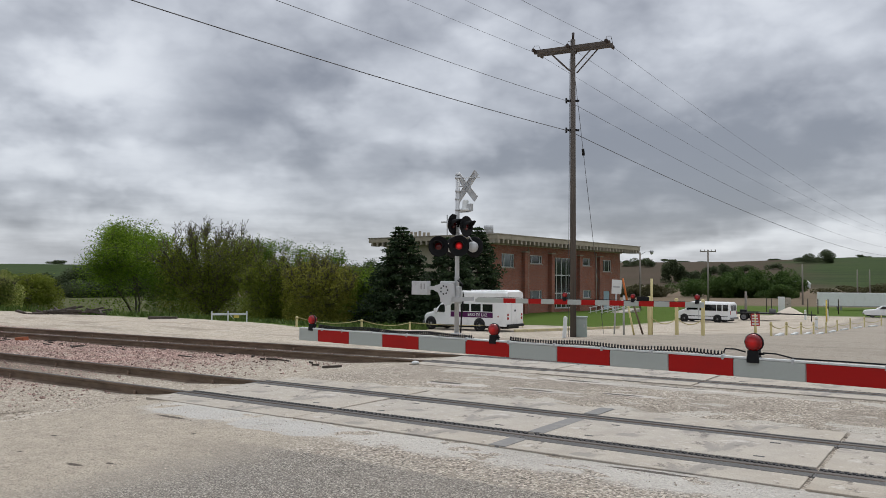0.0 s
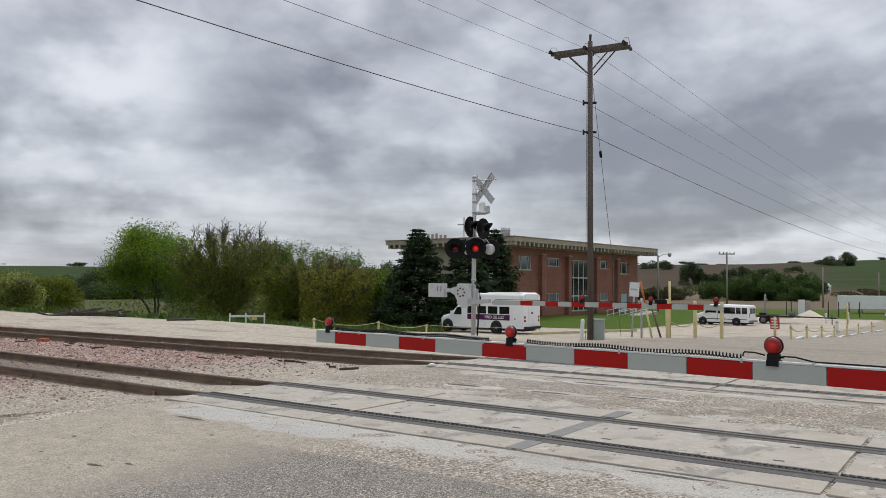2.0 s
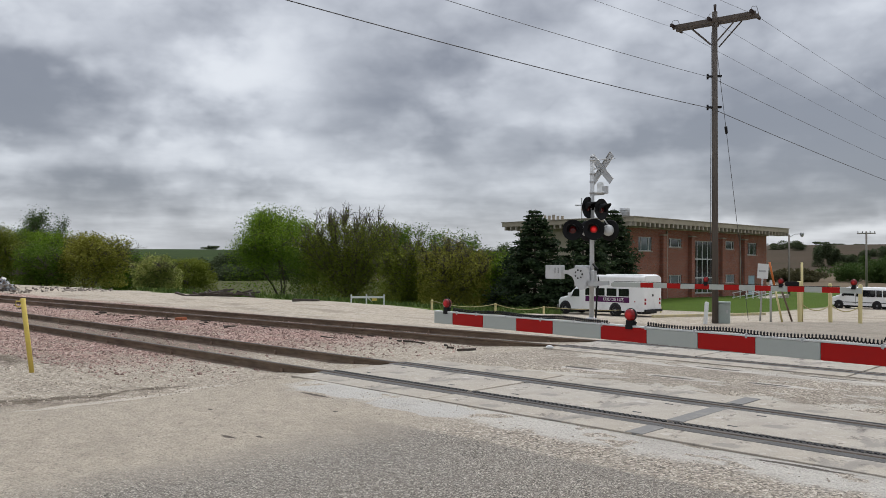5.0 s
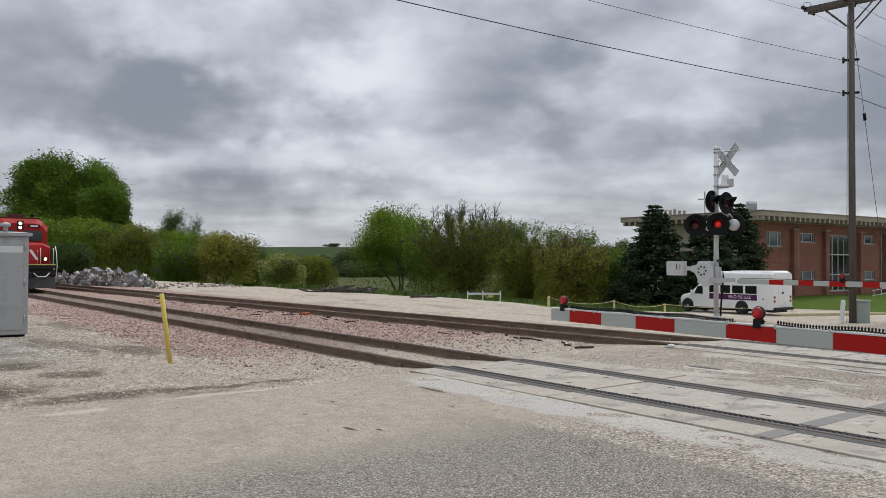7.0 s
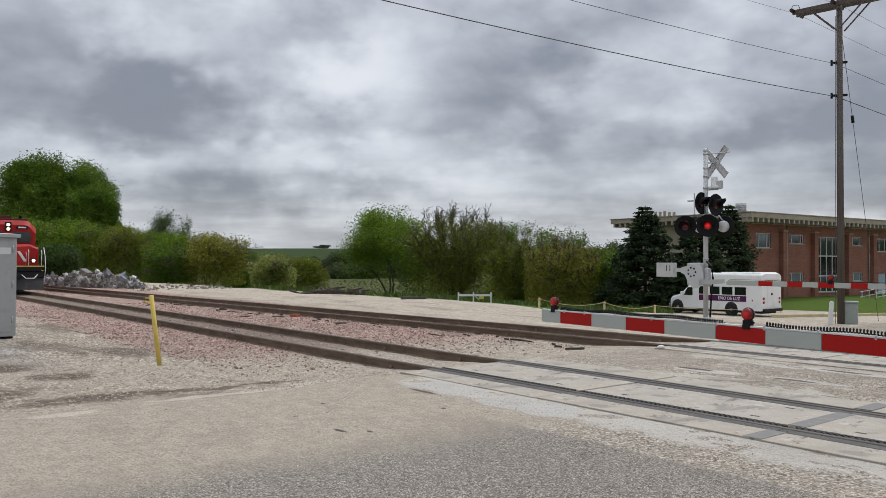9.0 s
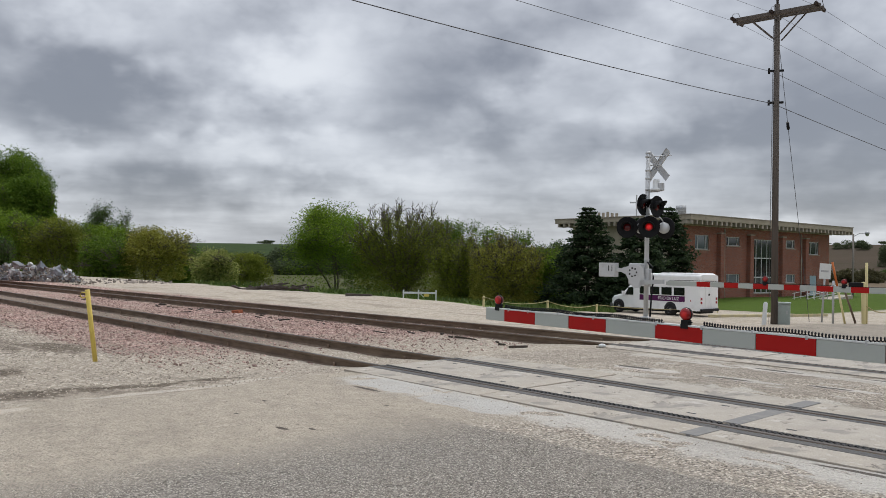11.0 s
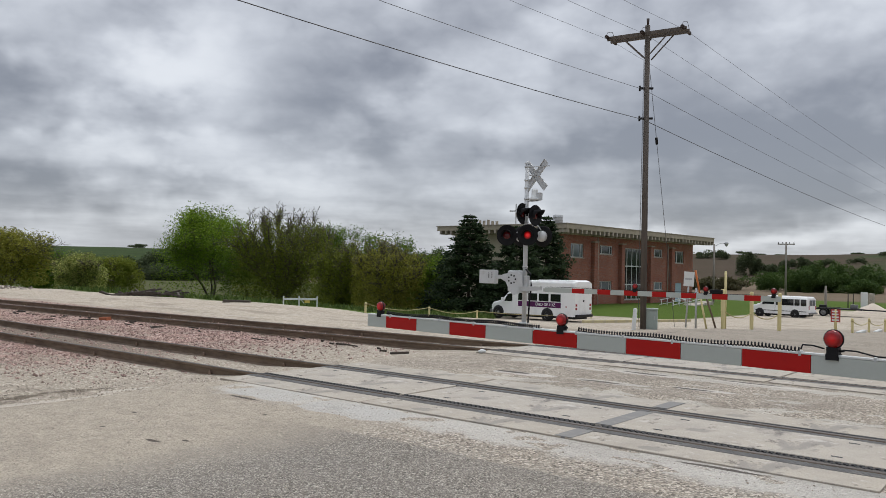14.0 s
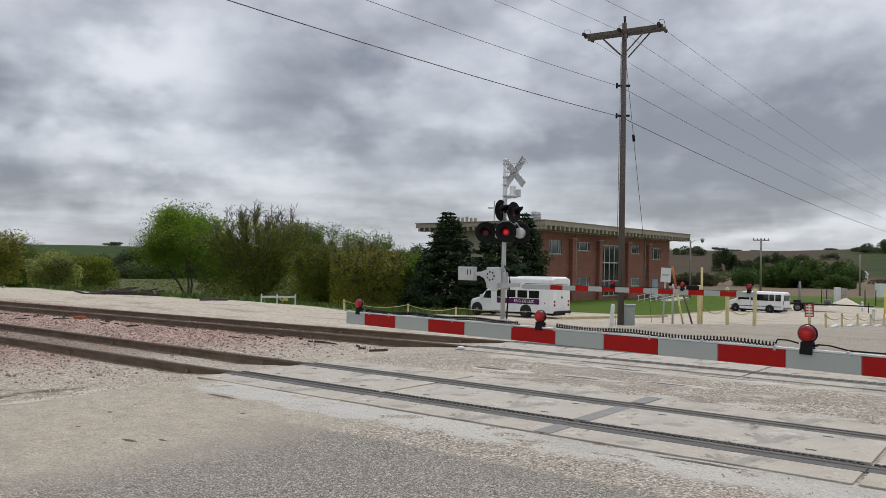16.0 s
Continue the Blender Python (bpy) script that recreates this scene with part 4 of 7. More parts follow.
    part("counterweight_arm", B(-0.95, -0.5, -0.37, -0.31, z + 1.38, z + 1.50, bevel=0.01), ALU_PAINT, root)
    w = part("counterweight", B(-1.46, -0.86, -0.46, -0.24, z + 1.22, z + 1.66, bevel=0.012), ALU_PAINT, root, "pale grey counterweight block")
    for x in (-1.08, -0.96):
        part("slot", B(x - 0.012, x + 0.012, -0.464, -0.461, z + 1.40, z + 1.58), BLACK, w)
    part("shield", B(0.12, 0.26, -0.3, -0.1, z + 0.95, z + 1.5, bevel=0.04), ALU, root)
    part("arm_adapter", prism(bmesh.new(), [(0.0, 1.0), (0.8, 1.06), (0.8, 1.18), (0.0, 1.16)], -0.36, -0.26, pose(0, 0, z)), ALU, root, "dark arm adapter plate")
    part("flexible_conduit", cable(bmesh.new(), [(0.1, -0.1, z + 1.7), (0.3, -0.15, z + 1.55), (0.34, -0.15, z + 1.2), (0.26, -0.12, z + 0.6), (0.2, -0.08, 0.1)], 0.03), BLACK, root)
    arm = part("arm", B(0.7, 7.78, -0.015, 0.015, z + 1.02, z + 1.12), GREY_SHEET, root)
    plate_arm(root, 7.8, z + 1.005, 0.145, 1.71, 0.43)
    for d_, s_ in ((3.77, 0.85), (5.84, 0.8), (7.62, 0.85)):
        gate_lamp(root, pose(d_, 0, z + 1.152), s_)
    part("lamp_battery", B(5.95, 6.3, -0.03, 0.03, z + 1.155, z + 1.27, bevel=0.02), BLACK, root)
    part("arm_cord", cable(bmesh.new(), [(0.8 + 0.5 * i, 0, z + 1.165 + 0.01 * math.sin(i)) for i in range(14)], 0.008), BLACK, root)
    return root


far_gate()


# ---------------------------------------------------------------- utility pole and its lines
def pole_wood():
    m = Mat("grey_pole_wood")
    a = m.noise(9, 6, 0.7, 0.2, (1, 1, 0.06))
    b = m.noise(60, 4, 0.7, 0, (1, 1, 0.08))
    col = m.mix(m.step(a, 0.3, 0.7), (0.115, 0.094, 0.078), (0.050, 0.041, 0.035))
    col = m.mix(m.math("MULTIPLY", b, 0.5), col, (0.145, 0.125, 0.105))
    m.bump(m.math("ADD", a, b), 0.5, 0.01)
    return m.done(col, 0.9)


POLEWOOD = pole_wood()
WIRE = worn("dark_wire", (0.10, 0.10, 0.105), 0.6)
CERAMIC = worn("brown_porcelain", (0.05, 0.035, 0.03), 0.3)
LINE_DIR = Vector((math.sin(radians(36)), math.cos(radians(36)), 0))


def utility_pole(x, y):
    gz = ground_z(x, y)
    root = thing("utility_pole", pose(x, y, gz), "weathered wooden utility pole with double crossarm", "utility pole", "utility poles")
    top = 9.22 - gz
    part("pole", TB((0.02, 0, -0.4), (0, 0, top), 0.098, 0.076, 14), POLEWOOD, root, "weathered grey wooden pole")
    rot_ = pose(0, 0, 0, 0, 0, -27)
    za = 8.93 - gz
    for dy in (-0.15, 0.15):
        part("crossarm", B(-1.22, 1.22, dy - 0.045, dy + 0.045, za - 0.06, za + 0.06, bevel=0.008), POLEWOOD, root, "wooden crossarm", place=rot_)
    for sx in (-1, 1):
        for dy in (-0.2, 0.2):
            part("brace", B(-0.02, 0.02, dy - 0.006, dy + 0.006, 0, 0.98), POLEWOOD, root, place=rot_ @ Matrix.Translation((sx * 0.06, 0, za - 0.72)) @ pose(0, 0, 0, 0, sx * 45, 0))
    for sx in (-1.16, -0.05, 1.16):
        for dy in (-1, 1):
            ins = TB((sx, dy * 0.2, za + 0.02), (sx, dy * 0.46, za - 0.02), 0.035, 0.028, 8)
            for q in (0.26, 0.32, 0.38):
                tube(ins, (sx, dy * q, za + 0.01), (sx, dy * (q + 0.03), za), 0.055, 0.055, 10)
            part("insulator", ins, CERAMIC, root, "dark strain insulator", place=rot_)
        part("jumper", cable(bmesh.new(), [(sx, -0.46, za - 0.02), (sx, -0.3, za + 0.16), (sx + 0.04, 0, za + 0.24), (sx, 0.3, za + 0.16), (sx, 0.46, za - 0.02)], 0.008), WIRE, root, place=rot_)
    part("pin_insulator", TB((0, -0.05, top), (0, -0.05, top + 0.2), 0.03, 0.045, 10), CERAMIC, root)
    for z_ in (7.30, 6.38):
        br = B(-0.20, 0.20, -0.04, 0.04, z_ - gz - 0.03, z_ - gz + 0.03, bevel=0.01)
        tube(br, (-0.2, 0, z_ - gz - 0.08), (-0.2, 0, z_ - gz + 0.08), 0.03)
        part("wire_bracket", br, BLACK, root)
    part("ground_wire", cable(bmesh.new(), [(-0.13, -0.05, 0.0), (-0.125, -0.05, 3.0), (-0.11, -0.05, 6.0), (-0.10, -0.05, 8.6)], 0.008), WIRE, root)
    return root


POLE = (3.86, 24.4)
utility_pole(*POLE)


def line_wire(offset, z0, z_fwd, z_back, r, label):
    """One conductor: a sagging span behind the pole and one beyond it."""
    side = Vector((math.cos(radians(-27)), math.sin(radians(-27)), 0)) * offset
    p = Vector((POLE[0], POLE[1], 0)) + side
    for run, z1, sag in ((82.0, z_fwd, 1.0), (-52.0, z_back, 0.9)):
        pts = []
        for i in range(33):
            q = i / 32
            v = p + LINE_DIR * run * q
            pts.append((v.x, v.y, z0 + (z1 - z0) * q - sag * 4 * q * (1 - q)))
        part("power_line", cable(bmesh.new(), pts, r, 5), WIRE, None, label, category="wire", group="overhead lines")


for off, z_ in ((-1.16, 8.92), (-0.05, 8.96), (1.16, 8.92)):
    line_wire(off, z_, 7.3, 10.4, 0.0045, "thin dark overhead power line on the wooden pole")
line_wire(-0.1, 7.28, 5.8, 8.6, 0.0065, "thin dark overhead line below the crossarm")
line_wire(-0.1, 6.36, 5.0, 7.9, 0.0105, "thick dark overhead telephone cable on the wooden pole")

guy_a = Vector((5.6, 28.4, ground_z(5.6, 28.4)))
guy_b = Vector((3.9, 24.45, 8.35))
part("guy_wire", cable(bmesh.new(), [guy_a, guy_a.lerp(guy_b, 0.5), guy_b], 0.008, 5), WIRE, None, "steel guy wire bracing the wooden pole", category="wire")
gi = guy_a.lerp(guy_b, 0.70)
part("guy_insulator", TB(gi, gi + (guy_b - guy_a).normalized() * 0.22, 0.045, 0.045), BLACK, None, "small black insulator strung on a guy wire", category="insulator")

# ---------------------------------------------------------------- brick building
BRICK_DARK = (0.155, 0.054, 0.035)


def brick_material():
    m = Mat("red_brick")
    tex = m.n.new("ShaderNodeTexBrick")
    tex.inputs["Scale"].default_value = 1.0
    tex.inputs["Brick Width"].default_value, tex.inputs["Row Height"].default_value = 0.215, 0.075
    tex.inputs["Mortar Size"].default_value = 0.008
    sp = m.n.new("ShaderNodeSeparateXYZ")
    m.l.new(m.co, sp.inputs[0])
    cb = m.n.new("ShaderNodeCombineXYZ")
    m.l.new(m.math("ADD", sp.outputs[0], sp.outputs[1]), cb.inputs[0])
    m.l.new(sp.outputs[2], cb.inputs[1])
    m.l.new(cb.outputs[0], tex.inputs["Vector"])
    for i, c in ((1, (0.34, 0.112, 0.062)), (2, (0.215, 0.066, 0.040)), (3, (0.24, 0.21, 0.18))):
        tex.inputs[i].default_value = (*c, 1)
    a = m.noise(0.6, 5, 0.6)
    col = m.mix(m.step(a, 0.35, 0.7, 0, 0.45), tex.outputs[0], BRICK_DARK)
    m.bump(tex.outputs["Fac"], 0.4, 0.01)
    return m.done(col, 0.85)


BRICK = brick_material()
STUCCO = worn("beige_panel", (0.42, 0.37, 0.29), 0.8, 0, (0.25, 0.21, 0.16), 0.5, 1.2)
FASCIA = worn("weathered_fascia", (0.38, 0.33, 0.255), 0.8, 0, (0.17, 0.15, 0.12), 0.6, 1.5)
SOFFIT_WOOD = worn("soffit_beam", (0.36, 0.32, 0.26), 0.8, 0, (0.18, 0.15, 0.12), 0.5, 2)
ALU_FRAME = worn("window_frame", (0.52, 0.53, 0.52), 0.5, 0.1, (0.3, 0.3, 0.28), 0.4)
GALV = worn("galvanised_sheet", (0.42, 0.43, 0.43), 0.5, 0.4, (0.24, 0.23, 0.21), 0.5, 3)


def glass(name, tint, rough=0.06):
    m = Mat(name)
    a = m.noise(1.5, 3, 0.5)
    return m.done(m.mix(a, tint, tuple(q * 0.6 for q in tint)), rough, 0.0, 0.9)


DARKGLASS = glass("dark_window_glass", (0.02, 0.025, 0.028))
BLUEGLASS = glass("curtained_window_glass", (0.10, 0.13, 0.145))


def wall_with_holes(length, z0, z1, thick, holes, m):
    """A wall along x, facing -y, of blocks left between the openings (x0, x1, za, zb)."""
    bm = bmesh.new()
    xs = sorted({0.0, length, *[h[0] for h in holes], *[h[1] for h in holes]})
    zs = sorted({z0, z1, *[h[2] for h in holes], *[h[3] for h in holes]})
    solid = {}
    for i in range(len(xs) - 1):
        for j in range(len(zs) - 1):
            cx, cz = (xs[i] + xs[i + 1]) / 2, (zs[j] + zs[j + 1]) / 2
            solid[i, j] = not any(h[0] < cx < h[1] and h[2] < cz < h[3] for h in holes)
    vert = {}

    def v(i, j, k):
        key = (i, j, k)
        if key not in vert:
            vert[key] = bm.verts.new((xs[i], (0.0, thick)[k], zs[j]))
        return vert[key]

    for (i, j), s in solid.items():
        if not s:
            continue
        bm.faces.new((v(i, j, 0), v(i + 1, j, 0), v(i + 1, j + 1, 0), v(i, j + 1, 0)))
        bm.faces.new((v(i, j, 1), v(i, j + 1, 1), v(i + 1, j + 1, 1), v(i + 1, j, 1)))
        for di, dj, q in ((-1, 0, ((i, j), (i, j + 1))), (1, 0, ((i + 1, j + 1), (i + 1, j))), (0, -1, ((i + 1, j), (i, j))), (0, 1, ((i, j + 1), (i + 1, j + 1)))):
            if not solid.get((i + di, j + dj), False):
                (a, b), (c, d) = q
                bm.faces.new((v(a, b, 0), v(c, d, 0), v(c, d, 1), v(a, b, 1)))
    bmesh.ops.recalc_face_normals(bm, faces=bm.faces[:])
    return bm


def window(parent, x0, x1, z0, z1, pane, mull_x=(), mull_z=(), sill=True, depth=0.12):
    fr = 0.07
    bm = B(x0, x1, depth - 0.05, depth + 0.03, z0, z0 + fr)
    box(bm, x0, x1, depth - 0.05, depth + 0.03, z1 - fr, z1)
    for a in (x0, x1 - fr):
        box(bm, a, a + fr, depth - 0.05, depth + 0.03, z0 + fr, z1 - fr)
    w = part("window", bm, ALU_FRAME, parent, "pale metal framed window")
    for q in mull_x:
        part("mullion", B(q - 0.045, q + 0.045, depth - 0.055, depth + 0.03, z0 + fr, z1 - fr), ALU_FRAME, w)
    for q in mull_z:
        part("transom", B(x0 + fr, x1 - fr, depth - 0.06, depth + 0.032, q - 0.06, q + 0.06), ALU_FRAME, w)
    xs = [x0 + fr, *mull_x, x1 - fr]
    zs = [z0 + fr, *mull_z, z1 - fr]
    for i in range(len(xs) - 1):
        for j in range(len(zs) - 1):
            part("pane", B(xs[i], xs[i + 1], depth - 0.005, depth + 0.005, zs[j], zs[j + 1]), pane, w)
    if sill:
        part("sill", B(x0 - 0.06, x1 + 0.06, -0.07, depth, z0 - 0.09, z0 - 0.004, bevel=0.01), SOFFIT_WOOD, w, "pale stone sill")
    return w


def building():
    yaw = 51.8
    root = thing("brick_building", pose(4.2, 73.9, -1.75, 0, 0, yaw), "two-storey red brick building with deep flat roof and tall windows", "building")
    L, W, H_ = 26.6, 13.4, 6.95
    up = 1.75
    ups = [(1.55, 3.75, 3.10, 4.42), (6.6, 8.9, 3.55, 4.40), (17.2, 19.25, 3.55, 4.40), (22.2, 24.3, 3.0, 4.35)]
    lows = [(6.65, 8.9, 0.0, 0.86), (17.3, 19.35, 0.0, 0.86)]
    tall = (10.9, 15.9, -1.0, 4.30)
    door = (22.4, 23.9, -1.45, 0.75)
    holes = [(a, b, c + up, d + up) for a, b, c, d in ups + lows + [tall, door]]
    wall = part("front_wall", wall_with_holes(L, -0.6, H_, 0.35, holes, None), BRICK, root, "red brick wall")
    for i, (a, b, c, d) in enumerate(ups):
        window(wall, a, b, c + up, d + up, BLUEGLASS if i == 0 else DARKGLASS, ((a + 0.5), (b - 0.5)) if i in (0, 3) else ((a + 0.42), (b - 0.42)))
    for a, b, c, d in lows:
        window(wall, a, b, c + up, d + up, BLUEGLASS, (a + 0.42, b - 0.42))
    a, b, c, d = tall
    window(wall, a, b, c + up, d + up, DARKGLASS, [a + (b - a) * k / 5 for k in range(1, 5)], (2.45 + up, 0.55 + up), sill=True)
    part("entrance_door", B(door[0], door[1], 0.06, 0.12, door[2] + up, door[3] + up), worn("pale_blue_door", (0.33, 0.45, 0.5), 0.5), wall, "pale blue door")
    for x in (5.05, 10.1, 16.05, 20.75):
        part("buttress", B(x, x + 0.62, -0.42, -0.002, -0.6, 4.6 + up, bevel=0.02), BRICK, wall, "projecting brick pier")
        part("buttress_cap", B(x - 0.06, x + 0.68, -0.5, -0.002, 4.6 + up, 4.72 + up, bevel=0.02), SOFFIT_WOOD, wall, "pale pier cap")
    for x in (6.15, 20.4):
        part("downpipe", TB((x, -0.1, -0.3), (x, -0.1, H_ - 0.1), 0.06), SOFFIT_WOOD, wall, "beige downpipe")
    # left wing wall, beige panels and brick returns
    lw = bmesh.new()
    box(lw, 0.0, 0.35, 0.36, W, -0.6, H_)
    part("side_wall", lw, STUCCO, root, "beige rendered side wall")
    bk = B(0.36, L - 0.36, W - 0.35, W, -0.6, H_)
    part("back_wall", bk, BRICK, root)
    part("end_wall", B(L - 0.35, L, 0.36, W, -0.6, H_), BRICK, root)
    # deep flat roof on outrigger beams
    roof = part("roof", B(-1.3, L + 2.3, -1.5, W + 1.3, H_ + 0.42, H_ + 0.86, bevel=0.03), FASCIA, root, "flat roof with weathered fascia")
    part("roof_edge", B(-1.36, L + 2.36, -1.56, W + 1.36, H_ + 0.862, H_ + 0.93), SOFFIT_WOOD, roof, "pale metal roof edge")
    part("roof_soffit", B(-0.2, L + 0.2, -0.2, W + 0.2, H_ + 0.002, H_ + 0.415), FASCIA, roof)
    n_b = 40
    for i in range(n_b):
        x = -1.1 + (L + 3.2) * i / (n_b - 1)
        part("roof_beam", B(x - 0.11, x + 0.11, -1.52, -0.21, H_ + 0.06, H_ + 0.415, bevel=0.01), SOFFIT_WOOD, roof, "projecting roof beam")
    for i in range(22):
        y = -1.1 + (W + 1.9) * i / 21
        part("roof_beam", B(-1.32, -0.21, y - 0.11, y + 0.11, H_ + 0.06, H_ + 0.415, bevel=0.01), SOFFIT_WOOD, roof, "projecting roof beam")
    vent = part("roof_unit", TB((0.45, 0.75, H_ + 0.94), (0.45, 0.75, H_ + 1.80), 0.45, 0.45, 20), GALV, roof, "galvanised rooftop ventilation unit")
    for k in range(5):
        part("louvre", lathe(bmesh.new(), [(0.44, 0.0), (0.48, 0.0), (0.47, 0.05), (0.44, 0.06)], 20, pose(0.45, 0.75, H_ + 1.0 + 0.14 * k)), GALV, vent)
    part("roof_post", TB((-0.5, 0.5, H_ + 0.9), (-0.5, 0.5, H_ + 1.3), 0.07), GALV, roof)
    # cross and roof letters that cannot be read
    cross = B(-0.06, 0.06, -0.05, 0.05, 0, 2.0)
    box(cross, -0.62, 0.62, -0.05, 0.05, 1.22, 1.36)
    part("roof_cross", cross, ALU_PAINT, roof, "pale metal cross", place=pose(-0.6, 4.9, H_ + 0.93, 0, 0, -yaw))
    for i in range(9):
        hgt = random.uniform(0.35, 0.55)
        part("roof_letter", B(-0.05, 0.05, -0.14, 0.14, 0, hgt, bevel=0.01), FASCIA, roof, "dark bar of roof lettering", place=pose(-0.9, 7.0 + i * 0.55, H_ + 0.93))
    return root


building()


def lawn_ramp():
    root = thing("access_ramp", pose(19.5, 85.5, -1.55, 0, 0, 51.8 - 180), "white railed concrete ramp beside the brick building", "ramp")
    part("ramp_slab", prism(bmesh.new(), [(0, -0.4), (9.0, -0.4), (9.0, -0.2), (0, 0.55)], 0, 1.4), CONCRETE, root)
    for y in (0.05, 1.35):
        for i in range(8):
            x = 0.2 + 1.2 * i
            zt = 0.55 - 0.083 * x
            part("rail_post", TB((x, y, zt), (x, y, zt + 0.95), 0.03, n=8), WHITE_EDGE, root)
        for h in (0.5, 0.95):
            part("handrail", TB((0.1, y, 0.54 + h), (8.9, y, -0.19 + h), 0.03, n=8), WHITE_EDGE, root, "white pipe handrail")


lawn_ramp()


# ---------------------------------------------------------------- vehicles
VWHITE = worn("white_vehicle_paint", (0.82, 0.82, 0.81), 0.35, 0, (0.4, 0.38, 0.35), 0.25, 1.6, 0.02)
TYRE = worn("tyre_rubber", (0.02, 0.02, 0.02), 0.85)
RIM = worn("steel_rim", (0.20, 0.20, 0.20), 0.45, 0.5)
TINT = glass("tinted_vehicle_glass", (0.012, 0.014, 0.016), 0.05)
PURPLE = worn("purple_banner", (0.085, 0.012, 0.075), 0.45, 0, (0.06, 0.02, 0.05), 0.2)
TAIL = worn("tail_light_red", (0.30, 0.01, 0.01), 0.25)
TRIM_BLACK = worn("black_trim", (0.02, 0.02, 0.021), 0.6)


def add_wheel(root, x, y, r_, w, side):
    turn = pose(x, y, r_, -90 * side, 0, 0)
    wh = part("wheel", lathe(bmesh.new(), [(r_ * 0.62, -w / 2), (r_ * 0.9, -w / 2), (r_, -w / 3), (r_, w / 3), (r_ * 0.9, w / 2), (r_ * 0.62, w / 2)], 24), TYRE, root, "black tyre", place=turn)
    part("rim", lathe(bmesh.new(), [(r_ * 0.63, w / 2 - 0.01), (r_ * 0.58, w / 2 - 0.05), (r_ * 0.3, w / 2 - 0.06), (r_ * 0.22, w / 2), (0, w / 2 + 0.01)], 20), RIM, wh, "steel rim")
    return wh


def shell(bm, sections):
    """A body skinned through closed sections, each a list of points, capped at both ends."""
    rings = [[bm.verts.new(p) for p in s] for s in sections]
    k = len(rings[0])
    for a, b in zip(rings, rings[1:]):
        for i in range(k):
            bm.faces.new((a[i], a[(i + 1) % k], b[(i + 1) % k], b[i]))
    bm.faces.new(rings[0])
    bm.faces.new(rings[-1][::-1])
    bmesh.ops.recalc_face_normals(bm, faces=bm.faces[:])
    return bm


def rounded(x, w, z0, z1, top=0.12, tuck=0.0):
    """A cross-section at x: half-width w, from z0 to z1, with rounded upper corners."""
    pts = [(x, -w, z0), (x, w, z0), (x, w, z1 - top)]
    for i in range(1, 5):
        a = radians(90 * i / 4)
        pts.append((x, w - tuck - top * (1 - math.cos(a)), z1 - top + top * math.sin(a)))
    for i in range(4, 0, -1):
        a = radians(90 * i / 4)
        pts.append((x, -(w - tuck - top * (1 - math.cos(a))), z1 - top + top * math.sin(a)))
    pts.append((x, -w, z1 - top))
    return pts


def text_on(parent, body, size, at, mat):
    cu = bpy.data.curves.new("lettering", "FONT")
    cu.body, cu.size, cu.extrude, cu.align_x, cu.align_y = body, size, 0.002, "CENTER", "CENTER"
    cu.materials.append(mat)
    ob = new("lettering", cu)
    ob.parent = parent
    ob.matrix_local = at
    return ob


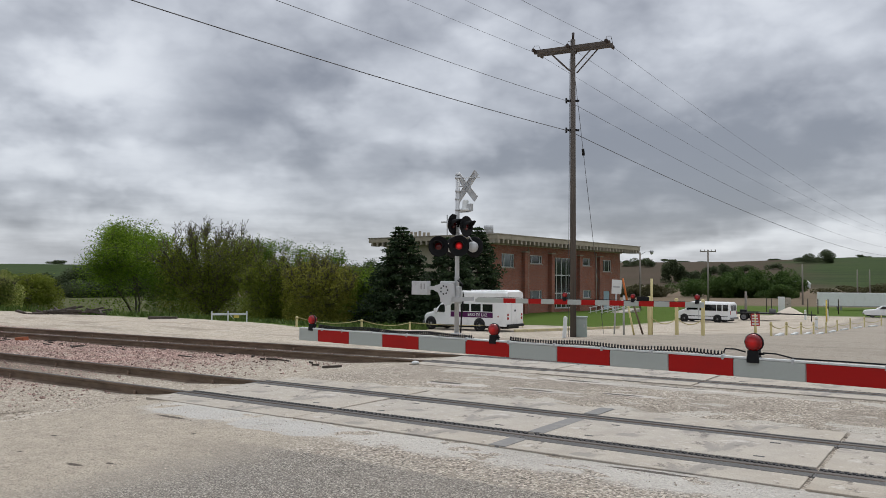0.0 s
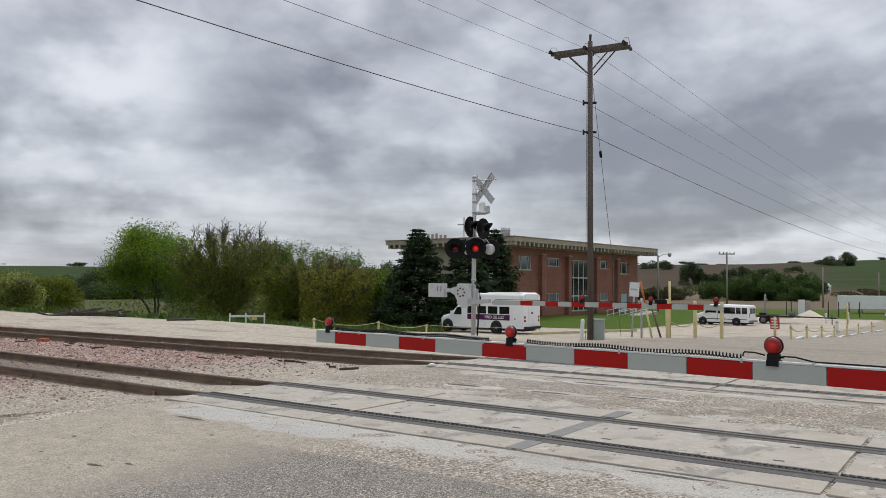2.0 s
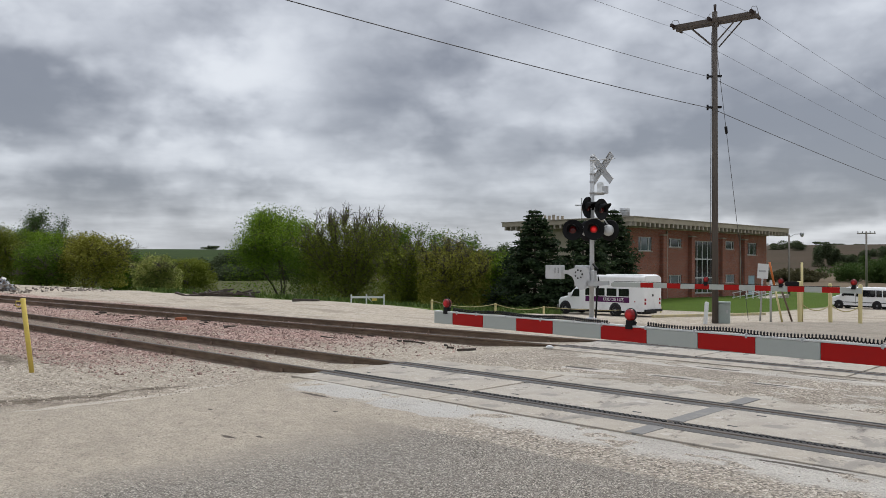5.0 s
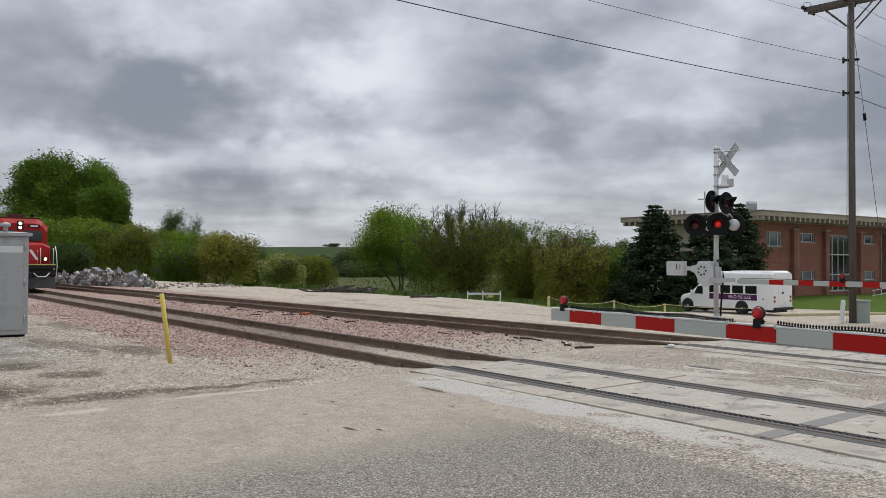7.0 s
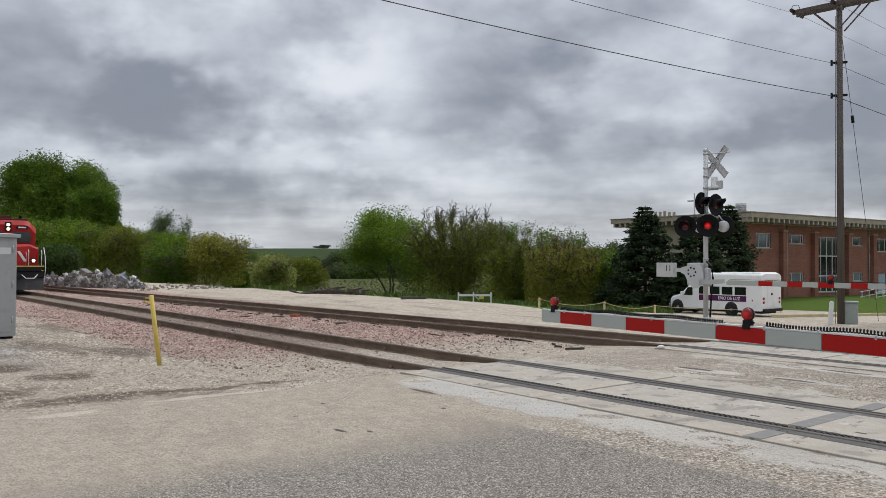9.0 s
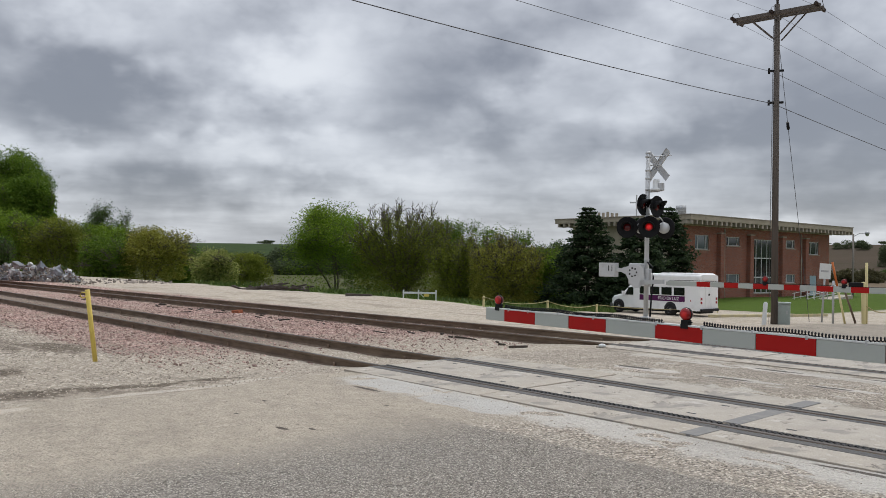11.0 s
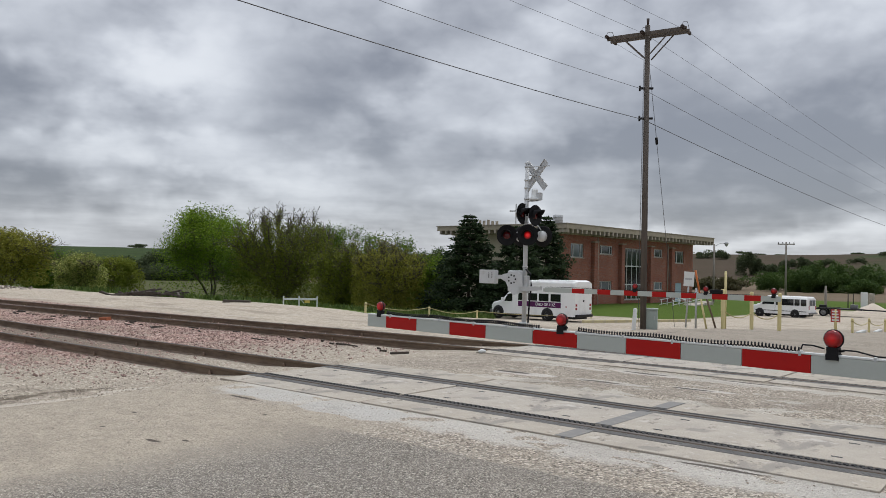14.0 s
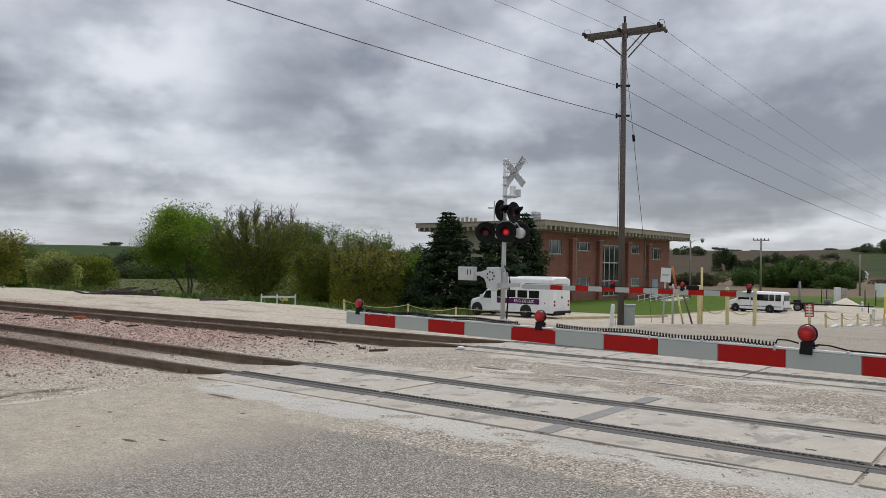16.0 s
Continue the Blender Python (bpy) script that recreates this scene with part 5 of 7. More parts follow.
def shuttle_bus():
    x, y = 1.75, 53.2
    root = thing("shuttle_bus", pose(x, y, ground_z(x, y), 0, 0, 180 + TURN) @ Matrix.Diagonal((0.95, 1, 1, 1)), "white shuttle bus with tinted windows and purple banner", "bus")
    W = 1.12
    body = part("coach_body", shell(bmesh.new(), [rounded(-3.35, W, 0.42, 2.56, 0.16), rounded(-3.25, W, 0.38, 2.60, 0.16), rounded(1.35, W, 0.38, 2.62, 0.16), rounded(1.62, W * 0.97, 0.5, 2.50, 0.3)]), VWHITE, root, "white coach body")
    part("roof_cap", shell(bmesh.new(), [rounded(-3.40, W * 0.8, 2.28, 2.60, 0.1), rounded(-3.1, W * 0.9, 2.30, 2.70, 0.12), rounded(-0.4, W * 0.85, 2.5, 2.68, 0.1)]), VWHITE, body)
    cab = part("cab", shell(bmesh.new(), [rounded(1.5, 0.98, 0.36, 2.02, 0.25), rounded(1.95, 0.98, 0.36, 2.0, 0.3, 0.06), rounded(2.45, 0.98, 0.36, 1.45, 0.16), rounded(2.75, 0.97, 0.36, 1.22, 0.14), rounded(3.35, 0.93, 0.36, 1.08, 0.14), rounded(3.5, 0.88, 0.4, 0.95, 0.14)]), VWHITE, root, "white van cab")
    for s in (-1, 1):
        side = (lambda a, b: (min(a, b), max(a, b)))(s * (W + 0.002), s * (W + 0.012))
        for x0, x1 in ((0.45, 1.1), (-0.42, 0.28), (-1.34, -0.58), (-2.28, -1.5)):
            part("side_window", B(x0, x1, *side, 1.30, 1.78, bevel=0.004), TINT, body, "tinted side window")
        part("banner", B(-2.3, 1.1, *side, 0.90, 1.25), PURPLE, body, "purple banner with white lettering")
        cs = (lambda a, b: (min(a, b), max(a, b)))(s * 0.978, s * 0.992)
        part("cab_window", prism(bmesh.new(), [(1.62, 1.18), (2.36, 1.18), (2.1, 1.66), (1.62, 1.72)], *cs), TINT, cab, "dark cab window")
        part("door_line", B(1.58, 1.6, *cs, 0.5, 1.75), TRIM_BLACK, cab)
        part("mirror", B(2.35, 2.5, s * 1.12 - 0.09, s * 1.12 + 0.09, 1.12, 1.42, bevel=0.03), VWHITE, cab)
        # flat black discs stand for the shade inside the wheel openings
        for ax, ay in ((2.86, 0.985), (-1.25, W + 0.003)):
            arch = part("wheel_arch", lathe(bmesh.new(), [(0.0, 0.0), (0.46, 0.0), (0.46, -0.02)], 24, pose(ax, s * ay, 0.42, -90 * s, 0, 0)), TRIM_BLACK, body)
        add_wheel(root, 2.86, s * 0.90, 0.39, 0.24, s)
        add_wheel(root, -1.25, s * 1.0, 0.39, 0.3, s)
        part("tail_light", B(-3.37, -3.352, s * 0.92 - 0.09, s * 0.92 + 0.09, 1.05, 1.2), TAIL, body)
        part("tail_light", B(-3.37, -3.352, s * 0.92 - 0.09, s * 0.92 + 0.09, 0.82, 0.97), TAIL, body)
        part("clearance_light", B(-2.75, -2.68, *side, 0.95, 1.05), TAIL, body)
        part("headlight", B(3.42, 3.5, s * 0.68 - 0.14, s * 0.68 + 0.14, 0.72, 0.9, bevel=0.02), RIM, cab)
    part("rear_door", B(-3.366, -3.352, -0.46, 0.46, 0.6, 2.15, bevel=0.004), VWHITE, body, "white rear emergency door")
    part("rear_vent", B(-3.372, -3.368, -0.1, 0.1, 1.32, 1.45), TRIM_BLACK, body)
    part("windscreen", prism(bmesh.new(), [(2.02, 1.93), (2.05, 1.95), (2.5, 1.42), (2.46, 1.40)], -0.85, 0.85), TINT, cab, "dark windscreen")
    part("grille", B(3.49, 3.53, -0.45, 0.45, 0.62, 0.9), TRIM_BLACK, cab)
    part("bumper", B(3.42, 3.62, -0.95, 0.95, 0.38, 0.58, bevel=0.03), RIM, root, "chrome front bumper")
    part("rear_bumper", B(-3.5, -3.36, -1.05, 1.05, 0.36, 0.52, bevel=0.02), TRIM_BLACK, root)
    part("underbody", B(-3.2, 2.4, -0.8, 0.8, 0.22, 0.4), TRIM_BLACK, root)
    text_on(body, "ERIO DE LUZ", 0.27, pose(-1.1, W + 0.016, 1.075, 90, 0, 180), VWHITE)
    return root


shuttle_bus()


def passenger_van():
    x, y = 23.0, 70.4
    root = thing("passenger_van", pose(x, y, ground_z(x, y) - 0.05, 0, 0, 180 + TURN - 5) @ Matrix.Diagonal((0.84, 0.9, 0.9, 1)), "white long passenger van with dark windows", "van")
    W = 0.99
    body = part("body", shell(bmesh.new(), [rounded(-2.8, W * 0.94, 0.45, 1.9, 0.22), rounded(-2.65, W, 0.36, 2.03, 0.24, 0.05), rounded(1.15, W, 0.36, 2.05, 0.24, 0.06), rounded(1.45, W, 0.36, 1.98, 0.24, 0.08), rounded(2.0, W, 0.36, 1.3, 0.15), rounded(2.7, W * 0.95, 0.36, 1.1, 0.15), rounded(2.85, W * 0.9, 0.42, 0.95, 0.15)]), VWHITE, root, "white van body")
    for s in (-1, 1):
        side = (lambda a, b: (min(a, b), max(a, b)))(s * (W + 0.001), s * (W + 0.012))
        for x0, x1 in ((-2.6, -2.05), (-1.95, -1.45), (-1.38, 0.38)):
            part("side_window", B(x0, x1, *side, 1.18, 1.78, bevel=0.004), TINT, body, "dark side window")
        part("front_window", prism(bmesh.new(), [(0.55, 1.24), (1.75, 1.24), (1.4, 1.74), (0.55, 1.76)], *side), TINT, body)
        part("door_line", B(0.44, 0.46, *side, 0.5, 1.8), TRIM_BLACK, body)
        part("side_strip", B(-2.6, 2.5, *side, 0.62, 0.68), TRIM_BLACK, body)
        part("mirror", B(1.5, 1.66, s * 1.1 - 0.1, s * 1.1 + 0.1, 1.2, 1.42, bevel=0.02), TRIM_BLACK, body)
        part("tail_light", B(-2.83, -2.7, s * 0.86 - 0.06, s * 0.86 + 0.06, 0.85, 1.2), TAIL, body)
        for ax in (2.0, -1.5):
            # black disc on the body side, painted shade of the wheel well
            part("wheel_arch", lathe(bmesh.new(), [(0.0, 0.0), (0.44, 0.0), (0.44, -0.02)], 24, pose(ax, s * (W + 0.003), 0.40, -90 * s, 0, 0)), TRIM_BLACK, body)
            add_wheel(root, ax, s * 0.90, 0.37, 0.23, s)
    for y0 in (-0.72, 0.08):
        part("rear_window", B(-2.84, -2.79, y0, y0 + 0.64, 1.22, 1.72), TINT, body)
    part("bumper", B(-2.98, -2.8, -0.95, 0.95, 0.42, 0.58, bevel=0.02), RIM, root)
    part("front_bumper", B(2.82, 2.98, -0.95, 0.95, 0.4, 0.58, bevel=0.02), RIM, root)
    part("underbody", B(-2.6, 2.6, -0.8, 0.8, 0.2, 0.37), TRIM_BLACK, root)
    return root


passenger_van()


def parked_car():
    x, y = 45.4, 82.3
    root = thing("parked_car", pose(x, y, ground_z(x, y), 0, 0, 180 + TURN + 8) @ Matrix.Scale(0.86, 4), "white older sedan parked on the gravel lot", "car")
    W = 0.88
    body = part("body", shell(bmesh.new(), [rounded(-2.4, W * 0.9, 0.4, 0.85, 0.1), rounded(-2.2, W, 0.3, 0.95, 0.1), rounded(-1.3, W, 0.28, 0.98, 0.08), rounded(0.9, W, 0.28, 0.98, 0.08), rounded(2.2, W, 0.3, 0.88, 0.1), rounded(2.4, W * 0.9, 0.4, 0.75, 0.1)]), VWHITE, root, "white sedan body")
    part("cabin", shell(bmesh.new(), [rounded(-1.45, 0.8, 0.95, 1.02, 0.05), rounded(-0.95, 0.72, 0.95, 1.42, 0.1), rounded(0.35, 0.72, 0.95, 1.42, 0.1), rounded(1.05, 0.8, 0.95, 1.0, 0.04)]), VWHITE, body)
    for s in (-1, 1):
        side = (lambda a, b: (min(a, b), max(a, b)))(s * 0.74, s * 0.815)
        part("side_window", prism(bmesh.new(), [(-0.95, 1.02), (-0.2, 1.02), (-0.2, 1.34), (-0.8, 1.34)], *side), TINT, body)
        part("side_window", prism(bmesh.new(), [(-0.1, 1.02), (0.75, 1.02), (0.35, 1.34), (-0.1, 1.34)], *side), TINT, body)
        add_wheel(root, 1.5, s * 0.76, 0.32, 0.2, s)
        add_wheel(root, -1.4, s * 0.76, 0.32, 0.2, s)
    part("bumper", B(2.36, 2.5, -0.85, 0.85, 0.4, 0.55, bevel=0.02), RIM, root)
    part("bumper", B(-2.5, -2.36, -0.85, 0.85, 0.4, 0.55, bevel=0.02), RIM, root)
    part("underbody", B(-2.1, 2.1, -0.7, 0.7, 0.16, 0.3), TRIM_BLACK, root)
    return root


parked_car()


def semi_trailer():
    x, y = 58.6, 107.0
    root = thing("semi_trailer", pose(x, y, ground_z(x, y), 0, 0, -8), "long white box trailer parked at the lot's edge", "trailer")
    b = part("box_body", B(-8, 8, -1.25, 1.25, 0.5, 2.3, bevel=0.03), VWHITE, root, "white box body")
    for i in range(14):
        part("side_rib", B(-7.7 + i * 1.18, -7.64 + i * 1.18, -1.272, -1.252, 0.6, 2.25), VWHITE, b)
    part("bottom_rail", B(-8, 8, -1.27, -1.251, 0.47, 0.57), GALV, b)
    for xx in (5.2, 6.5):
        for s in (-1, 1):
            add_wheel(root, xx, s * 1.0, 0.42, 0.3, s)
    for yy in (-0.7, 0.7):
        part("landing_leg", B(-5.6, -5.45, yy - 0.06, yy + 0.06, 0, 0.5), GALV, root)
    return root


semi_trailer()


def flat_trailer():
    x, y = 29.5, 74.5
    root = thing("utility_trailer", pose(x, y, ground_z(x, y), 0, 0, -25), "low black flatbed trailer on the gravel lot", "trailer")
    part("deck", B(-2.2, 1.6, -1.0, 1.0, 0.62, 0.74, bevel=0.01), TRIM_BLACK, root, "black trailer deck")
    part("tongue", prism(bmesh.new(), [(1.6, 0.6), (4.6, 0.56), (4.6, 0.66), (1.6, 0.72)], -0.07, 0.07), TRIM_BLACK, root)
    part("jack", TB((4.2, 0, 0), (4.2, 0, 0.95), 0.04), TRIM_BLACK, root)
    for s in (-1, 1):
        add_wheel(root, -0.7, s * 1.12, 0.36, 0.2, s)
        add_wheel(root, -1.5, s * 1.12, 0.36, 0.2, s)
        part("mudguard", B(-2.0, -0.2, s * 1.12 - 0.13, s * 1.12 + 0.13, 0.76, 0.8, bevel=0.01), TRIM_BLACK, root)
    part("winch", B(0.6, 1.2, -0.3, 0.3, 0.745, 1.1, bevel=0.05), RIM, root)
    part("tool_box", B(-1.9, -1.3, -0.5, 0.4, 0.745, 1.0, bevel=0.03), TRIM_BLACK, root)
    return root


flat_trailer()

LOCO_RED = worn("locomotive_red", (0.36, 0.014, 0.012), 0.45, 0, (0.12, 0.03, 0.02), 0.4, 1.2)
LOCO_BLACK = worn("locomotive_black", (0.015, 0.015, 0.015), 0.55, 0, (0.07, 0.06, 0.05), 0.5, 1.5)
PLOW = worn("plow_grey", (0.045, 0.044, 0.043), 0.6, 0, (0.12, 0.10, 0.085), 0.5, 3)
LOCO_ROOF = worn("locomotive_roof", (0.10, 0.028, 0.024), 0.7, 0, (0.06, 0.045, 0.04), 0.5, 1.5)
LAMP_ON = glow("lit_headlight", (1.0, 0.82, 0.5), 3.5, (0.9, 0.85, 0.7))
YELLOW = worn("yellow_paint", (0.66, 0.50, 0.12), 0.55, 0, (0.35, 0.27, 0.1), 0.45, 5)
PALE_YELLOW = worn("faded_yellow_paint", (0.62, 0.53, 0.27), 0.65, 0, (0.45, 0.38, 0.24), 0.5, 4)


def locomotive():
    root = thing("locomotive", TRK @ pose(-44.6, NEAR_TRACK, RAIL_TOP, 0, 0, 0) @ Matrix.Scale(0.93, 4), "red freight locomotive with black nose stripe and lit headlights", "locomotive")
    # x forward, front at 0
    part("frame", B(-19, -0.5, -1.45, 1.45, 0.95, 1.32, bevel=0.03), LOCO_BLACK, root)
    nose = part("nose", shell(bmesh.new(), [[(0.0 - d, -w, 1.3), (0.0 - d, w, 1.3), (-0.12 - d, w, h), (-0.3 - d, w * 0.7, h + 0.18), (-0.3 - d, -w * 0.7, h + 0.18), (-0.12 - d, -w, h)] for d, w, h in ((0.75, 1.25, 2.35), (1.0, 1.32, 2.45), (2.3, 1.38, 2.5))]), LOCO_RED, root, "red wide nose")
    cab = part("cab", shell(bmesh.new(), [rounded(-2.3, 1.42, 1.3, 3.75, 0.5, 0.12), rounded(-2.6, 1.48, 1.3, 4.02, 0.42, 0.15), rounded(-5.2, 1.48, 1.3, 4.04, 0.42, 0.15)]), LOCO_RED, root, "red cab")
    for s in (-1, 1):
        part("windscreen", prism(bmesh.new(), [(-2.32, 2.75), (-2.28, 2.75), (-2.28, 3.35), (-2.32, 3.35)], min(s * 0.25, s * 1.15), max(s * 0.25, s * 1.15), pose(0.05, 0, 0)), TINT, cab, "dark cab windscreen")
        part("side_window", B(-4.6, -3.2, s * 1.49 - 0.008, s * 1.49 + 0.008, 2.7, 3.35), TINT, cab)
        part("number_board", B(-2.30, -2.26, s * 0.72 - 0.3, s * 0.72 + 0.3, 3.52, 3.7), LOCO_BLACK, cab, "black number board")
        nb = part("number_bar", B(-2.258, -2.25, s * 0.72 - 0.2, s * 0.72 + 0.2, 3.57, 3.65), VWHITE, cab, "white bar")
        part("ditch_light", lathe(bmesh.new(), [(0.0, 0.05), (0.07, 0.03), (0.085, 0.0)], 16, pose(-0.42, s * 0.95, 1.72, 0, 90, 0)), LAMP_ON, root, "lit ditch light")
        part("ditch_light_housing", lathe(bmesh.new(), [(0.085, 0.0), (0.13, 0.0), (0.13, -0.2), (0.0, -0.2)], 16, pose(-0.42, s * 0.95, 1.72, 0, 90, 0)), LOCO_BLACK, root)
        part("corner_handrail", cable(bmesh.new(), [(-0.2, s * 1.45, 0.55), (-0.15, s * 1.5, 1.3), (-0.3, s * 1.5, 2.0), (-0.55, s * 1.48, 2.45)], 0.022), VWHITE, root, "white corner handrail")
        for k in range(4):
            part("step", B(-0.9, -0.25, s * 1.4 - 0.14, s * 1.4 + 0.14, 0.35 + 0.27 * k, 0.38 + 0.27 * k), LOCO_BLACK, root)
    for k in range(2):
        part("headlight", lathe(bmesh.new(), [(0.0, 0.05), (0.06, 0.03), (0.085, 0.0)], 16, pose(-2.22, 0, 3.50 + 0.24 * k, 0, 90, 0)), LAMP_ON, cab, "lit headlight")
    part("headlight_plate", B(-2.30, -2.235, -0.17, 0.17, 3.36, 3.90, bevel=0.02), LOCO_BLACK, cab)
    part("roof_cover", B(-5.0, -2.7, -1.1, 1.1, 4.03, 4.12, bevel=0.03), LOCO_ROOF, cab, "dull brown red cab roof")
    part("roof_box", B(-3.6, -3.0, -0.5, 0.3, 4.12, 4.30, bevel=0.03), LOCO_ROOF, cab)
    part("horn", lathe(bmesh.new(), [(0.02, 0.0), (0.03, 0.3), (0.09, 0.42)], 10, pose(-3.2, 0.7, 4.2, 0, 90, 0)), LOCO_BLACK, cab)
    for k in range(2):
        # slanted white bars of the nose mark, with uprights between them
        part("nose_mark", prism(bmesh.new(), [(-0.07, 0.62), (0.09, 0.62), (0.45, 0.05), (0.29, 0.05)], -0.004, 0.004, pose(-0.80, 0.25 - 0.75 * k, 1.62, 0, 0, 90)), VWHITE, nose, "white slanted nose mark")
    part("nose_door", B(-0.80, -0.745, 0.68, 1.16, 1.42, 2.25, bevel=0.01), LOCO_RED, nose, "red nose door")
    part("nose_grab", cable(bmesh.new(), [(-0.72, 0.62, 1.5), (-0.66, 0.62, 1.55), (-0.66, 0.62, 2.15), (-0.72, 0.62, 2.2)], 0.014), VWHITE, nose)
    part("walkway_edge", B(-0.19, -0.12, -1.44, 1.44, 1.385, 1.44, bevel=0.01), YELLOW, root, "yellow walkway edge")
    for y_ in (-1.3, -0.65, 0.65, 1.3):
        part("front_handrail", cable(bmesh.new(), [(-0.16, y_, 1.44), (-0.16, y_, 2.15), (-0.22, y_, 2.32)], 0.018), VWHITE, root, "white handrail")
    part("hood", B(-19, -5.2, -0.95, 0.95, 1.32, 3.9, bevel=0.12), LOCO_RED, root, "red engine hood")
    part("anticlimber", B(-0.75, -0.12, -1.3, 1.3, 1.14, 1.38, bevel=0.04), LOCO_BLACK, root)
    part("front_sill", B(-0.7, -0.2, -1.48, 1.48, 0.8, 1.12, bevel=0.02), LOCO_BLACK, root)
    part("sill_stripe", B(-0.2, -0.192, -1.4, 1.4, 1.14, 1.2), YELLOW, root, "yellow sill stripe")
    part("snow_plow", prism(bmesh.new(), [(-0.6, 0.1), (0.05, 0.12), (-0.1, 0.5), (-0.3, 0.8), (-0.6, 0.8)], -1.4, 1.4), PLOW, root, "dark grey pilot plow")
    part("coupler", B(-0.3, 0.3, -0.16, 0.16, 0.72, 1.0, bevel=0.05), LOCO_BLACK, root)
    part("air_hose", cable(bmesh.new(), [(-0.15, -1.1, 0.95), (0.0, -0.9, 0.75), (0.0, -0.5, 0.75), (-0.1, -0.3, 0.95)], 0.03), VWHITE, root)
    part("air_hose", cable(bmesh.new(), [(-0.15, 1.1, 0.95), (0.0, 0.9, 0.75), (0.0, 0.5, 0.75), (-0.1, 0.3, 0.95)], 0.03), VWHITE, root)
    for x in (-2.2, -3.9, -5.6, -13.5, -15.2, -16.9):
        for s in (-1, 1):
            part("wheel", lathe(bmesh.new(), [(0.0, -0.06), (0.5, -0.06), (0.5, 0.06), (0.0, 0.06)], 20, pose(x, s * 0.74, 0.5, 90, 0, 0)), LOCO_BLACK, root)
    for x in (-3.9, -15.2):
        part("bogie_frame", B(x - 2.4, x + 2.4, -1.2, 1.2, 0.45, 0.8, bevel=0.05), LOCO_BLACK, root)
    part("fuel_tank", B(-12.5, -7.2, -1.4, 1.4, 0.3, 0.94, bevel=0.1), LOCO_BLACK, root)
    return root


locomotive()


# ---------------------------------------------------------------- vegetation
def leaf_material(name, lo, hi):
    m = Mat(name)
    col = m.ramp(m.island(), (0.0, lo), (0.6, tuple((a + b) / 2 for a, b in zip(lo, hi))), (1.0, hi))
    a = m.noise(0.35, 3, 0.5)
    col = m.mix(m.step(a, 0.35, 0.7, 0, 0.45), col, lo)
    m.done(col, 0.65, 0, 0.15)
    tr = m.n.new("ShaderNodeBsdfTranslucent")
    m.put(tr.inputs[0], col)
    ms = m.n.new("ShaderNodeMixShader")
    ms.inputs[0].default_value = 0.33
    m.l.new(m.b.outputs[0], ms.inputs[1])
    m.l.new(tr.outputs[0], ms.inputs[2])
    m.l.new(ms.outputs[0], m.n["Material Output"].inputs[0])
    return m.m


BARK = worn("bark", (0.10, 0.085, 0.07), 0.95, 0, (0.05, 0.045, 0.04), 0.6, 5, 0.6, 30)
LEAF_FRESH = leaf_material("fresh_green_leaves", (0.085, 0.155, 0.010), (0.27, 0.395, 0.042))
LEAF_GREEN = leaf_material("green_leaves", (0.062, 0.12, 0.012), (0.18, 0.275, 0.030))
LEAF_DARK = leaf_material("dark_green_leaves", (0.035, 0.07, 0.016), (0.10, 0.155, 0.035))
LEAF_OLIVE = leaf_material("olive_spring_leaves", (0.10, 0.128, 0.014), (0.28, 0.315, 0.045))
LEAF_BRONZE = leaf_material("bronze_spring_leaves", (0.15, 0.155, 0.020), (0.40, 0.39, 0.075))
NEEDLE = leaf_material("dark_needles", (0.016, 0.031, 0.014), (0.064, 0.096, 0.040))
BLOSSOM = leaf_material("cream_blossom", (0.07, 0.12, 0.012), (0.60, 0.60, 0.20))
# far leaves: the haze of distance is mixed into their colour
LEAF_FAR = leaf_material("haze_tinted_leaves", (0.045, 0.064, 0.030), (0.125, 0.150, 0.072))
LEAF_SCRUB = leaf_material("brown_spring_scrub", (0.060, 0.056, 0.026), (0.125, 0.118, 0.055))
GRASSBLADE = leaf_material("rough_grass", (0.05, 0.085, 0.018), (0.14, 0.19, 0.05))


def leaf_mesh(name, centres, size, mat, rng, flat=0.6):
    """Many small bent leaf blades round the given points, as one skin of loose quads."""
    n = len(centres)
    c = np.array(centres)
    d = rng.normal(size=(n, 3))
    d[:, 2] *= flat
    d /= np.linalg.norm(d, axis=1)[:, None]
    e = np.cross(d, rng.normal(size=(n, 3)))
    e /= np.linalg.norm(e, axis=1)[:, None]
    s = (size * rng.uniform(0.6, 1.35, n))[:, None]
    v = np.empty((n * 4, 3))
    v[0::4], v[1::4], v[2::4], v[3::4] = c - d * s, c + e * s * 0.45, c + d * s, c - e * s * 0.45
    me = bpy.data.meshes.new(name)
    me.from_pydata(v.tolist(), [], np.arange(n * 4).reshape(-1, 4).tolist())
    me.materials.append(mat)
    return me


